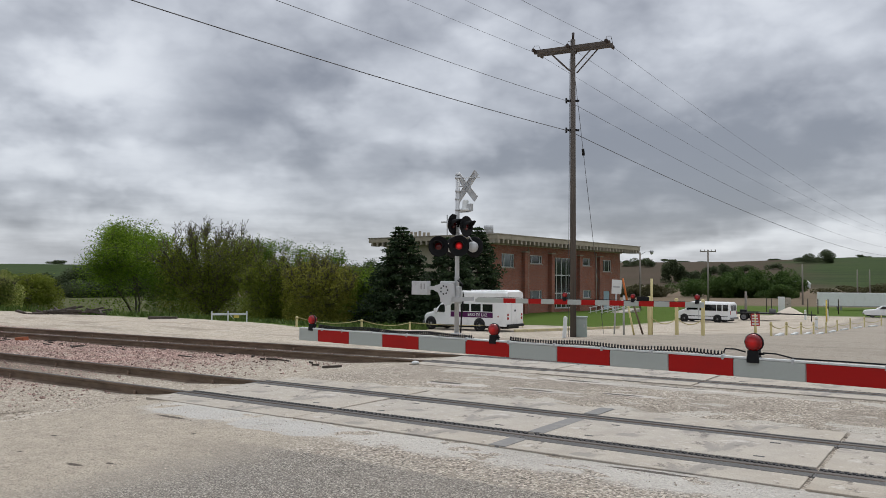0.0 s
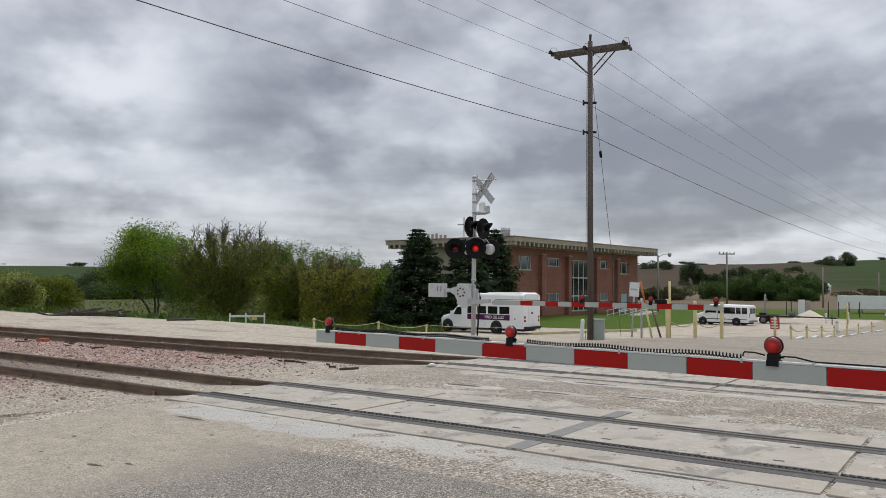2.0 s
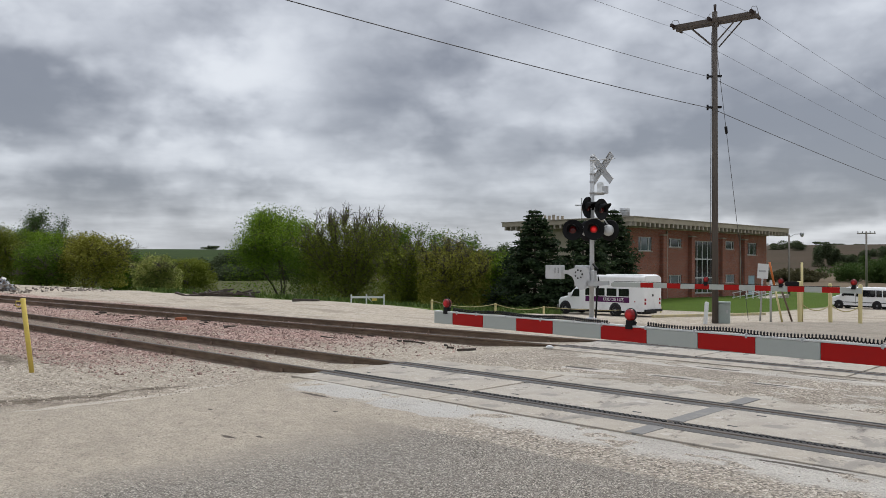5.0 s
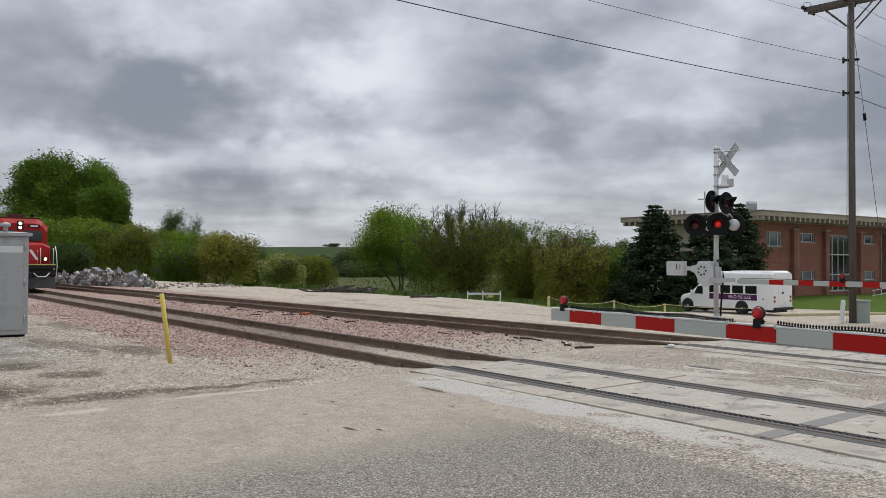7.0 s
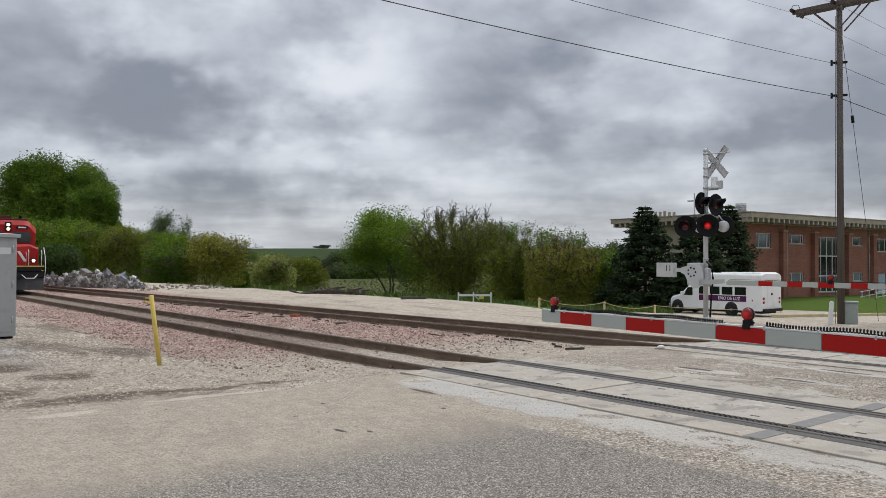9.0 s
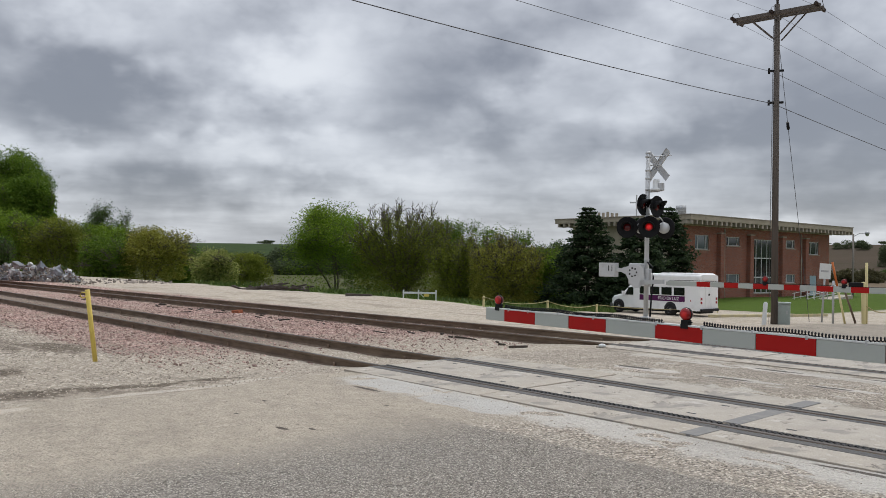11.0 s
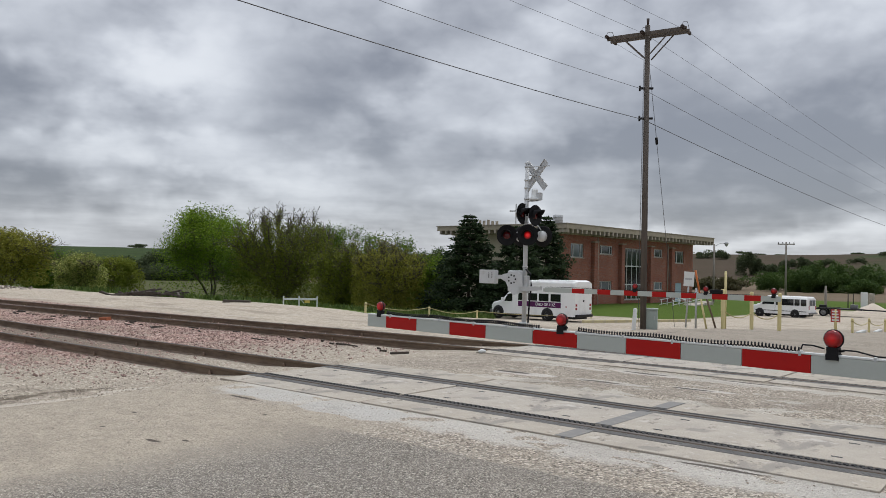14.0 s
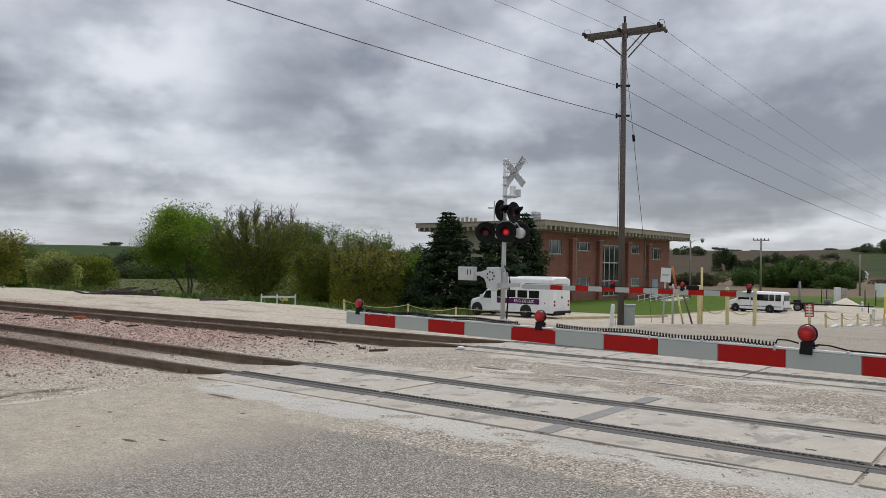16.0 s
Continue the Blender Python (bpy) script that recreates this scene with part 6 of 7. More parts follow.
def grow(rng, height, width, stems, bare, trunk_r, lean=0.25, first=0.25):
    """Limbs of a tree as segments (from, to, r0, r1), and its twig ends."""
    segs, tips = [], []

    def limb(p, d, length, r0, depth):
        steps = 3
        for k in range(steps):
            d2 = (d + Vector(rng.normal(size=3)) * 0.16 + Vector((0, 0, 0.06))).normalized()
            q = p + d2 * length / steps
            r1 = r0 * (0.80 if depth else 0.86)
            segs.append((p, q, r0, r1))
            if depth > 0 and (k > 0 or depth < 3):
                for _ in range(2 if depth > 1 else 3):
                    side = Vector(rng.normal(size=3)) * 0.75 + d2 * 0.75 + Vector((0, 0, 0.18))
                    limb(q, side.normalized(), length * rng.uniform(0.45, 0.68), r1 * 0.55, depth - 1)
            if depth == 0:
                tips.append(q)
            p, d, r0 = q, d2, r1
        if depth > 0:
            limb(p, d, length * 0.55, r0 * 0.8, depth - 1)

    for s in range(stems):
        a = 6.283 * s / stems + rng.uniform(-0.5, 0.5)
        l_ = lean * (0.3 if stems == 1 else rng.uniform(0.5, 1.3))
        d = Vector((math.cos(a) * l_, math.sin(a) * l_, 1)).normalized()
        limb(Vector((0.12 * math.cos(a) * (stems > 1), 0.12 * math.sin(a) * (stems > 1), -0.2)), d, height * 0.5, trunk_r * (1 if stems == 1 else 0.62), 3)
    lo = min(t.z for t in tips)
    hi = max(t.z for t in tips)
    rad = sorted(math.hypot(t.x, t.y) for t in tips)[int(len(tips) * 0.93)]
    sx, sz = width / 2 / rad, height / hi
    fix = lambda v_: Vector((v_.x * sx, v_.y * sx, v_.z * sz if v_.z > 0 else v_.z))
    return [(fix(a), fix(b), r0, r1) for a, b, r0, r1 in segs], [fix(t) for t in tips]


def boughs(rng, k, width, height):
    """Leaf points of a full crown: a heap of rounded boughs with hollows between them."""
    n = int(14 + width * 2.2)
    d = rng.normal(size=(n, 3))
    d /= np.linalg.norm(d, axis=1)[:, None]
    d[:, 2] = np.where(d[:, 2] < -0.55, -d[:, 2], d[:, 2])
    mid = d * rng.uniform(0.42, 0.80, (n, 1)) * np.array([width * 0.46, width * 0.46, height * 0.42]) + np.array([0, 0, height * 0.54])
    rad = rng.uniform(0.10, 0.19, n) * (width + height) * 0.5
    pick = rng.choice(n, k, p=rad ** 2 / (rad ** 2).sum())
    v = rng.normal(size=(k, 3))
    v *= rng.uniform(0.12, 1.0, (k, 1)) ** 0.42 / np.linalg.norm(v, axis=1)[:, None]
    v *= 1 + 0.22 * rng.normal(size=(k, 1)) * (rng.uniform(size=(k, 1)) < 0.3)
    return mid[pick] + v * rad[pick][:, None] * np.array([1.0, 1.0, 0.82])


def fan_tree(name, x, y, height, width, leaf, label, seed, stems=12, leaves=14000, size=0.075, bare=0.5, stem_r=0.07, category="tree", group="", open_base=0.03):
    """Many stems that fan out from one base into upright branches and twigs, thinly leaved towards the top."""
    rng = np.random.default_rng(seed)
    root = thing(name, pose(x, y, ground_z(x, y)), label, category, group)
    bm, spots = bmesh.new(), []
    for i in range(stems):
        a = 2.39996 * i + rng.uniform(-0.3, 0.3)
        out = math.sqrt((i + 0.4) / stems)
        reach, top = out * width * 0.46, height * (0.97 - 0.34 * out ** 2.2) * rng.uniform(0.86, 1.0)
        path = []
        for k in range(9):
            q = k / 8
            w = reach * q ** (0.85 + 0.25 * out) + 0.10
            path.append(Vector((w * math.cos(a), w * math.sin(a), top * q - 0.1)) + Vector(rng.normal(size=3)) * 0.10 * q)
        for k in range(8):
            r0, r1 = stem_r * (1 - 0.86 * k / 8), stem_r * (1 - 0.86 * (k + 1) / 8)
            tube(bm, path[k], path[k + 1], r0, r1, 6, caps=False)
            if k < 1:
                continue
            d0 = (path[k + 1] - path[k]).normalized()
            for _ in range(5 if k < 5 else 7):
                d = (d0 * 0.9 + Vector(rng.normal(size=3)) * (0.70 - 0.035 * k) + Vector((0, 0, 0.12))).normalized()
                ln = height * rng.uniform(0.12, 0.22) * (1.15 - 0.6 * k / 8)
                p = path[k].lerp(path[k + 1], rng.uniform())
                for j in range(3):
                    d = (d + Vector(rng.normal(size=3)) * 0.13 + Vector((0, 0, 0.13))).normalized()
                    p2 = p + d * ln / 3
                    tube(bm, p, p2, 0.030 - 0.007 * j, 0.023 - 0.007 * j, 3, caps=False)
                    spots += [p.lerp(p2, 0.3), p.lerp(p2, 0.8), p2]
                    for _ in range(2):
                        e = (d + Vector(rng.normal(size=3)) * 0.5).normalized()
                        p3 = p2 + e * rng.uniform(0.25, 0.55)
                        tube(bm, p2, p3, 0.018, 0.011, 3, caps=False)
                        spots += [p2.lerp(p3, 0.5), p3]
                    p = p2
    part("trunk", bm, BARK, root, "fan of grey stems and upright twigs")
    t = np.array([list(q) for q in spots])
    zq = t[:, 2] / height
    t = t[(rng.uniform(size=len(t)) > bare * np.clip((zq - 0.5) * 2.6, 0, 1)) & (zq > open_base)]
    c = t[rng.integers(0, len(t), leaves)]
    loose = 0.09 + 0.40 * np.clip(1.0 - c[:, 2:] / height / 0.75, 0, 1)
    c = c + np.clip(rng.normal(size=(leaves, 3)), -1.8, 1.8) * loose
    # leaves of the inner shoots, thick near the ground
    k = int(leaves * 0.55)
    q = rng.uniform(0.02, 1, k) ** 1.5 * 0.80
    a, rr = rng.uniform(0, 6.283, k), np.sqrt(rng.uniform(0.05, 1, k)) * width * 0.47 * np.sqrt(np.clip(1.02 - (q - 0.35) ** 2 * 2.2, 0.05, 1))
    inner = np.stack([rr * np.cos(a), rr * np.sin(a), q * height], 1)
    lump = np.sin(inner[:, 0] * 2.1 + seed) * np.sin(inner[:, 1] * 1.9) * np.sin(inner[:, 2] * 2.3 + seed)
    c = np.concatenate([c, inner[lump < 0.25]])
    crown = new("crown", leaf_mesh("crown", c, size, leaf, rng, 1.0))
    crown.parent = root
    tagged(crown, "thin spring leaves and buds")
    return root


def tree(name, x, y, height, width, leaf, label, seed, stems=1, leaves=5200, size=0.16, spread=0.38, bare=0.0, trunk_r=0.16, category="tree", low=0.0, group="", z=None, fill=0.0):
    rng = np.random.default_rng(seed)
    leaves, size, spread = int(leaves * 2.7), size * 0.56, spread * 0.8
    root = thing(name, pose(x, y, ground_z(x, y) if z is None else z, 0, 0, 0), label, category, group)
    segs, tips = grow(rng, height, width, stems, bare, trunk_r)
    bm = bmesh.new()
    for a, b, r0, r1 in segs:
        tube(bm, a, b, max(r0, 0.012), max(r1, 0.010), 5 if r0 < 0.06 else 8, caps=False)
    part("trunk", bm, BARK, root, "branching trunk and limbs")
    t = np.array([list(q) for q in tips])
    if bare > 0:
        zq = t[:, 2] / height
        t = t[rng.uniform(size=len(t)) > bare * np.clip((zq - 0.45) * 2.2, 0, 1)]
    pick = rng.integers(0, len(t), leaves)
    c = t[pick] + np.clip(rng.normal(size=(leaves, 3)), -1.5, 1.5) * spread * np.array([1, 1, 0.75])
    if low > 0:
        k = int(leaves * low)
        a, rr = rng.uniform(0, 6.283, k), np.sqrt(rng.uniform(0, 1, k)) * width * 0.5
        lowz = rng.uniform(0.05, 0.62, k) * height
        c = np.concatenate([c, np.stack([rr * np.cos(a), rr * np.sin(a), lowz], 1)])
    if fill > 0:
        c = np.concatenate([c, boughs(rng, int(leaves * fill), width, height)])
    out = np.hypot(c[:, 0], c[:, 1]) / (width * 0.56)
    c = c[(out < 1) & (c[:, 2] < height * 1.03)]
    c[:, 2] = np.maximum(c[:, 2], 0.05)
    crown = new("crown", leaf_mesh("crown", c, size, leaf, rng))
    crown.parent = root
    tagged(crown, "loose leafy crown")
    return root


def conifer(x, y, height, width, seed):
    rng = np.random.default_rng(seed)
    root = thing("spruce_tree", pose(x, y, ground_z(x, y)), "tall dark green spruce tree with drooping boughs", "tree", "spruce trees")
    bm = TB((0, 0, -0.2), (0, 0, height * 0.97), 0.17, 0.02, 8)
    pts = []
    whorls = int(height / 0.30)
    for k in range(whorls):
        z0 = 0.35 + (height - 0.5) * k / whorls
        reach = width / 2 * (1 - z0 / height) ** 0.85 + 0.12
        for i in range(12):
            a = rng.uniform(0, 6.283)
            r_ = reach * rng.uniform(0.72, 1.12)
            tip = Vector((r_ * math.cos(a), r_ * math.sin(a), z0 - r_ * 0.18 + 0.12 * r_ * r_ / max(reach, 0.3)))
            tube(bm, (0, 0, z0), tip, 0.028, 0.008, 4, caps=False)
            m_ = int(10 + 26 * r_)
            q = np.sqrt(rng.uniform(0.05, 1, m_))[:, None]
            c = q * np.array([[tip.x, tip.y, tip.z - z0]]) + np.array([[0, 0, z0]])
            c += rng.normal(size=(m_, 3)) * np.array([0.13, 0.13, 0.07]) * (0.4 + q * r_ * 0.5)
            pts.append(c)
    part("trunk", bm, BARK, root, "straight trunk with boughs")
    c = np.concatenate(pts)
    crown = new("crown", leaf_mesh("crown", c, 0.15, NEEDLE, rng, 0.45))
    crown.parent = root
    tagged(crown, "dense dark needles")
    return root


def polar(az, d):
    return d * math.sin(radians(az)), d * math.cos(radians(az))


conifer(*polar(-3.3, 62), 7.95, 7.6, 11)
conifer(*polar(0.1, 60), 7.0, 7.2, 12)
conifer(*polar(2.2, 63), 8.0, 6.6, 13)

tree("leafy_tree", *polar(-21.4, 84), 9.6, 12.0, LEAF_FRESH, "round fresh green tree beyond the gravel lot", 21, 3, 12000, 0.17, 0.62, trunk_r=0.2, low=0.16, fill=0.55)
fan_tree("budding_tree", *polar(-16.6, 74), 9.2, 10.2, LEAF_OLIVE, "spreading budding tree with bare upper twigs", 22, 26, 36000, 0.075, 0.93, 0.085)
tree("leafy_tree", *polar(-18.9, 79), 6.4, 5.5, LEAF_GREEN, "low green tree between two taller ones", 27, 3, 5000, 0.15, 0.4, low=0.5, trunk_r=0.12)
fan_tree("bush", *polar(-12.2, 68), 5.6, 6.4, LEAF_OLIVE, "tall olive green bush with many stems", 23, 20, 34000, 0.075, 0.3, 0.055, category="bush", group="bushes by the lot")
fan_tree("bush", *polar(-9.2, 63), 5.5, 6.4, LEAF_BRONZE, "tall bronze green bush with many stems", 24, 20, 30000, 0.07, 0.55, 0.055, category="bush", group="bushes by the lot")
fan_tree("bush", *polar(-6.4, 66), 4.9, 5.0, LEAF_FRESH, "green bush beside the dark spruces", 25, 11, 26000, 0.075, 0.3, 0.05, category="bush", group="bushes by the lot")
tree("leafy_tree", *polar(-13.4, 92), 8.4, 8.5, LEAF_GREEN, "green tree behind the bushes", 26, 2, 5000, 0.2, 0.45, low=0.3)
tree("leafy_tree", *polar(-9.6, 96), 7.8, 9.5, LEAF_GREEN, "green tree behind the bushes", 28, 3, 5000, 0.2, 0.5, low=0.4)
tree("leafy_tree", *polar(-6.2, 98), 6.0, 8.0, LEAF_DARK, "dark green tree behind the bushes", 29, 3, 5000, 0.2, 0.5, low=0.4)

# dense thicket left of the lot, in front of a large tree
tree("large_tree", *polar(-44.8, 108), 14.9, 12.5, LEAF_GREEN, "large full green tree behind the thicket", 31, 2, 14000, 0.24, 0.62, trunk_r=0.35, low=0.2, fill=2.4)
tree("large_tree", *polar(-42.3, 110), 15.6, 9.5, LEAF_GREEN, "large full green tree behind the thicket", 32, 2, 13000, 0.24, 0.6, trunk_r=0.32, low=0.2, fill=2.4)
tree("large_tree", *polar(-41.4, 102), 11.5, 6.0, LEAF_GREEN, "large full green tree behind the thicket", 34, 2, 9000, 0.24, 0.6, trunk_r=0.28, low=0.2, fill=2.2)
tree("leafy_tree", *polar(-37.2, 92), 8.6, 7.0, LEAF_DARK, "dark green tree with open crown in the thicket", 33, 3, 5000, 0.17, 0.42, trunk_r=0.14, low=0.2)
for i, (az, d, h, w, lf, what) in enumerate(((-49.0, 76, 6.4, 6.5, LEAF_GREEN, "green"), (-45.6, 78, 5.9, 6.0, LEAF_FRESH, "fresh green"), (-42.6, 80, 5.6, 6.5, LEAF_FRESH, "fresh green"),
                                            (-39.8, 78, 5.2, 6.0, LEAF_OLIVE, "olive green"), (-37.0, 80, 5.4, 6.0, LEAF_FRESH, "fresh green"), (-34.0, 70, 4.7, 6.0, LEAF_BRONZE, "bronze green"),
                                            (-31.9, 82, 4.4, 4.5, LEAF_GREEN, "green"), (-27.8, 86, 4.2, 6.2, LEAF_OLIVE, "olive green"), (-43.9, 68, 3.0, 4.0, LEAF_DARK, "dark green"), (-36.6, 70, 3.4, 4.2, LEAF_GREEN, "green"),
                                            (-52.5, 80, 7.0, 7.0, LEAF_GREEN, "green"))):
    tree("bush", *polar(az, d), h, w, lf, what + " bush in a dense thicket", 40 + i, 6, 5500, 0.15, 0.42, trunk_r=0.09, low=0.5, category="bush", group="thicket", fill=0.8)
tree("blossom_shrub", *polar(-29.7, 58), 2.75, 3.3, BLOSSOM, "rounded shrub with cream blossom at the lot's edge", 60, 6, 5200, 0.11, 0.24, trunk_r=0.06, low=0.4, category="shrub", fill=0.9)


def far_wood(name, spots, leaf, label, seed, size=0.5):
    """A far belt of trees, one sheet of leaf clumps with gaps."""
    rng = np.random.default_rng(seed)
    pts = []
    for az, d, h, w in spots:
        x, y = polar(az, d)
        z = terrain(x, y)
        for j in range(7):
            # each crown is a heap of uneven boughs
            q = rng.normal(size=3) * np.array([0.24, 0.24, 0.17])
            rad = rng.uniform(0.20, 0.36)
            k = int((220 * w * h / 60 + 60) * (0.5 / size) ** 1.6)
            v = rng.normal(size=(k, 3))
            v *= rng.uniform(0.1, 1.0, (k, 1)) ** 0.4 * rad / np.linalg.norm(v, axis=1)[:, None]
            c = np.array([[x, y, z + h * 0.46]]) + (v + q) * np.array([[w, w, h * 1.15]])
            c[:, 2] = np.maximum(c[:, 2], z)
            pts.append(c)
    me = leaf_mesh(name, np.concatenate(pts), size, leaf, rng)
    ob = new(name, me)
    return tagged(ob, label, "trees", "", "stuff")


rs = random.Random(5)
far_wood("far_trees", [(rs.uniform(-25.8, -21.5), rs.uniform(190, 240), rs.uniform(4.5, 7.0), rs.uniform(7, 11)) for _ in range(14)], LEAF_FAR, "dark green belt of far trees across a field", 71, 0.3)
far_wood("far_trees", [(rs.uniform(-60, -2), rs.uniform(330, 420), rs.uniform(2.5, 4.5), rs.uniform(10, 18)) for _ in range(34)], LEAF_FAR, "dark green far trees below the hills", 72)
far_wood("far_trees", [(rs.uniform(17.0, 23.5), rs.uniform(215, 260), rs.uniform(3.2, 7.8), rs.uniform(4, 9)) for _ in range(24)], LEAF_DARK, "dark green belt of far trees behind the lot", 73, 0.22)
far_wood("far_trees", [(rs.uniform(12.0, 15.5), rs.uniform(200, 240), rs.uniform(2.0, 3.2), rs.uniform(5, 9)) for _ in range(8)], LEAF_SCRUB, "brown spring scrub beside the brick building", 74, 0.3)
far_wood("far_trees", [(rs.uniform(24.0, 31), rs.uniform(225, 265), rs.uniform(2.5, 5.0), rs.uniform(8, 13)) for _ in range(9)], LEAF_SCRUB, "brown and green scrub behind the white trailer", 75, 0.3)
far_wood("hill_trees", [(15.8, 420, 11.5, 9), (16.3, 424, 10.5, 8), (17.0, 430, 7, 8), (18.0, 440, 8, 9), (19.4, 440, 8.5, 8), (25.4, 640, 11, 14), (24.4, 650, 6, 16), (18.6, 500, 5, 7), (19.5, 500, 5.5, 9), (20.6, 520, 4.5, 9), (22.4, 560, 4.5, 8), (14.0, 600, 7, 12), (12.9, 620, 6, 12)], LEAF_FAR, "dark green trees standing on the far hillside", 76, 0.36)
far_wood("hill_trees", [(rs.uniform(10, 34), rs.uniform(790, 825), rs.uniform(1.0, 2.8), rs.uniform(4, 14)) for _ in range(16)] + [(rs.uniform(-60, -18), rs.uniform(760, 820), rs.uniform(2, 4.5), rs.uniform(8, 24)) for _ in range(24)], LEAF_FAR, "dark trees along the crest of the far hills", 77)


def far_house(az, d, length, h, yaw, wall_mat, roof_mat, label):
    x, y = polar(az, d)
    root = thing("farm_building", pose(x, y, terrain(x, y) - 0.3, 0, 0, yaw), label, "house", "far buildings")
    w = length * 0.55
    part("wall", B(-length / 2, length / 2, -w / 2, w / 2, 0, h), wall_mat, root)
    part("roof", prism(bmesh.new(), [(-w * 0.58, h), (w * 0.58, h), (0, h + w * 0.34)], -length * 0.53, length * 0.53, pose(0, 0, 0.003, 0, 0, 90)), roof_mat, root, "low pitched roof")
    for q in (-0.28, 0.22):
        part("window", B(length * q - 0.4, length * q + 0.4, -w / 2 - 0.02, -w / 2 - 0.003, h * 0.4, h * 0.75), DARKGLASS, root)


far_house(24.0, 365, 6.5, 2.4, 12, WHITE_EDGE, GALV, "small white farm building at the foot of the hills")
far_house(19.6, 275, 3.2, 3.0, 70, WHITE_EDGE, GALV, "small white gabled house between far trees")
far_house(13.9, 330, 4.5, 1.6, -10, STUCCO, FASCIA, "low beige farm building at the foot of the hills")
far_house(21.9, 320, 8.0, 1.8, 4, WHITE_EDGE, GALV, "long low white shed behind the field")


def rough_grass():
    """Tufts along the verge beyond the gravel lot and round the trees."""
    rng = np.random.default_rng(9)
    v, f = [], []
    for _ in range(26000):
        az, d = rng.uniform(-31, 1), rng.uniform(40, 82)
        x, y = polar(az, d)
        u, n = to_track(x, y)
        if n < 23.4 or u > -19.5 - 0.5 * (n - 22):
            continue
        if noise.noise(Vector((x * 0.15, y * 0.15, 3))) < -0.25:
            continue
        z = ground_z(x, y)
        h, a = rng.uniform(0.1, 0.5) * (0.6 + 0.6 * abs(noise.noise(Vector((x * 0.4, y * 0.4, 1))))), rng.uniform(0, 6.283)
        w = 0.05 + 0.08 * rng.uniform()
        k = len(v)
        v += [(x - w * math.cos(a), y - w * math.sin(a), z - 0.03), (x + w * math.cos(a), y + w * math.sin(a), z - 0.03), (x + rng.normal() * 0.14, y + rng.normal() * 0.14, z + h)]
        f.append((k, k + 1, k + 2))
    me = bpy.data.meshes.new("rough_grass")
    me.from_pydata(v, [], f)
    me.materials.append(GRASSBLADE)
    tagged(new("rough_grass", me), "rough green grass round the trees", "grass", "", "stuff")


rough_grass()


# ---------------------------------------------------------------- small things on the far side
CHAIN = worn("pale_chain", (0.45, 0.38, 0.18), 0.6, 0, (0.3, 0.26, 0.18), 0.5)
KERB = worn("yellow_kerb_paint", (0.52, 0.45, 0.26), 0.8, 0, (0.38, 0.35, 0.28), 0.7, 2)
SIGN_RED = worn("sign_red", (0.42, 0.06, 0.055), 0.5)
CLAY = worn("clay_block_red", (0.36, 0.125, 0.065), 0.85, 0, (0.2, 0.12, 0.09), 0.5, 9, 0.4)
ORANGE = worn("orange_plastic", (0.50, 0.14, 0.035), 0.5)
# wood of distant poles, paled in its colour to stand for haze
FARWOOD = worn("hazed_pole_wood", (0.25, 0.225, 0.195), 0.9, 0, (0.15, 0.13, 0.115), 0.5, 3, 0.3)
UTILITY_GREEN = worn("grey_green_steel", (0.33, 0.38, 0.35), 0.5, 0.1, (0.25, 0.25, 0.22), 0.4)


def bollard(x, y, h, r_, label, group, mat=None):
    root = thing("bollard", pose(x, y, ground_z(x, y) - 0.02, random.uniform(-1, 1), random.uniform(-1, 1), 0), label, "bollard", group)
    prof = [(r_ * 1.02, -0.1), (r_, 0.02), (r_, h - r_ * 0.5)] + [(r_ * math.cos(a), h - r_ * 0.5 + r_ * 0.5 * math.sin(a)) for a in (0.5, 1.0, 1.57)]
    part("post", lathe(bmesh.new(), prof, 14), mat or PALE_YELLOW, root)
    part("ring", lathe(bmesh.new(), [(r_, -0.03), (r_ + 0.012, -0.03), (r_ + 0.012, 0.03), (r_, 0.03)], 14, Matrix.Translation((0, 0, h * 0.82))), CHAIN, root)
    return root


def chain(a, b, ha, hb, sag, r_, group):
    za, zb = ground_z(*a) + ha, ground_z(*b) + hb
    pts = []
    for i in range(13):
        q = i / 12
        pts.append((a[0] + (b[0] - a[0]) * q, a[1] + (b[1] - a[1]) * q, za + (zb - za) * q - sag * 4 * q * (1 - q)))
    part("chain", cable(bmesh.new(), pts, r_, 5), CHAIN, None, "pale painted chain slung between low posts", category="chain", group=group)


spots = [polar(14.32, 28.0), polar(16.13, 30.3), polar(17.84, 30.8)]
for p, h in zip(spots, (1.33, 1.36, 1.36)):
    bollard(*p, h, 0.066, "thick pale yellow steel pipe bollard", "pipe bollards")
for a, b in zip(spots, spots[1:]):
    chain(a, b, 0.62, 0.60, 0.22, 0.018, "lot chains")
tp = polar(14.45, 28.6)
post = thing("marker_post", pose(*tp, ground_z(*tp)), "thin tall pale yellow pipe post", "post")
part("pipe", TB((0, 0, -0.1), (0, 0, 1.95), 0.04), PALE_YELLOW, post)

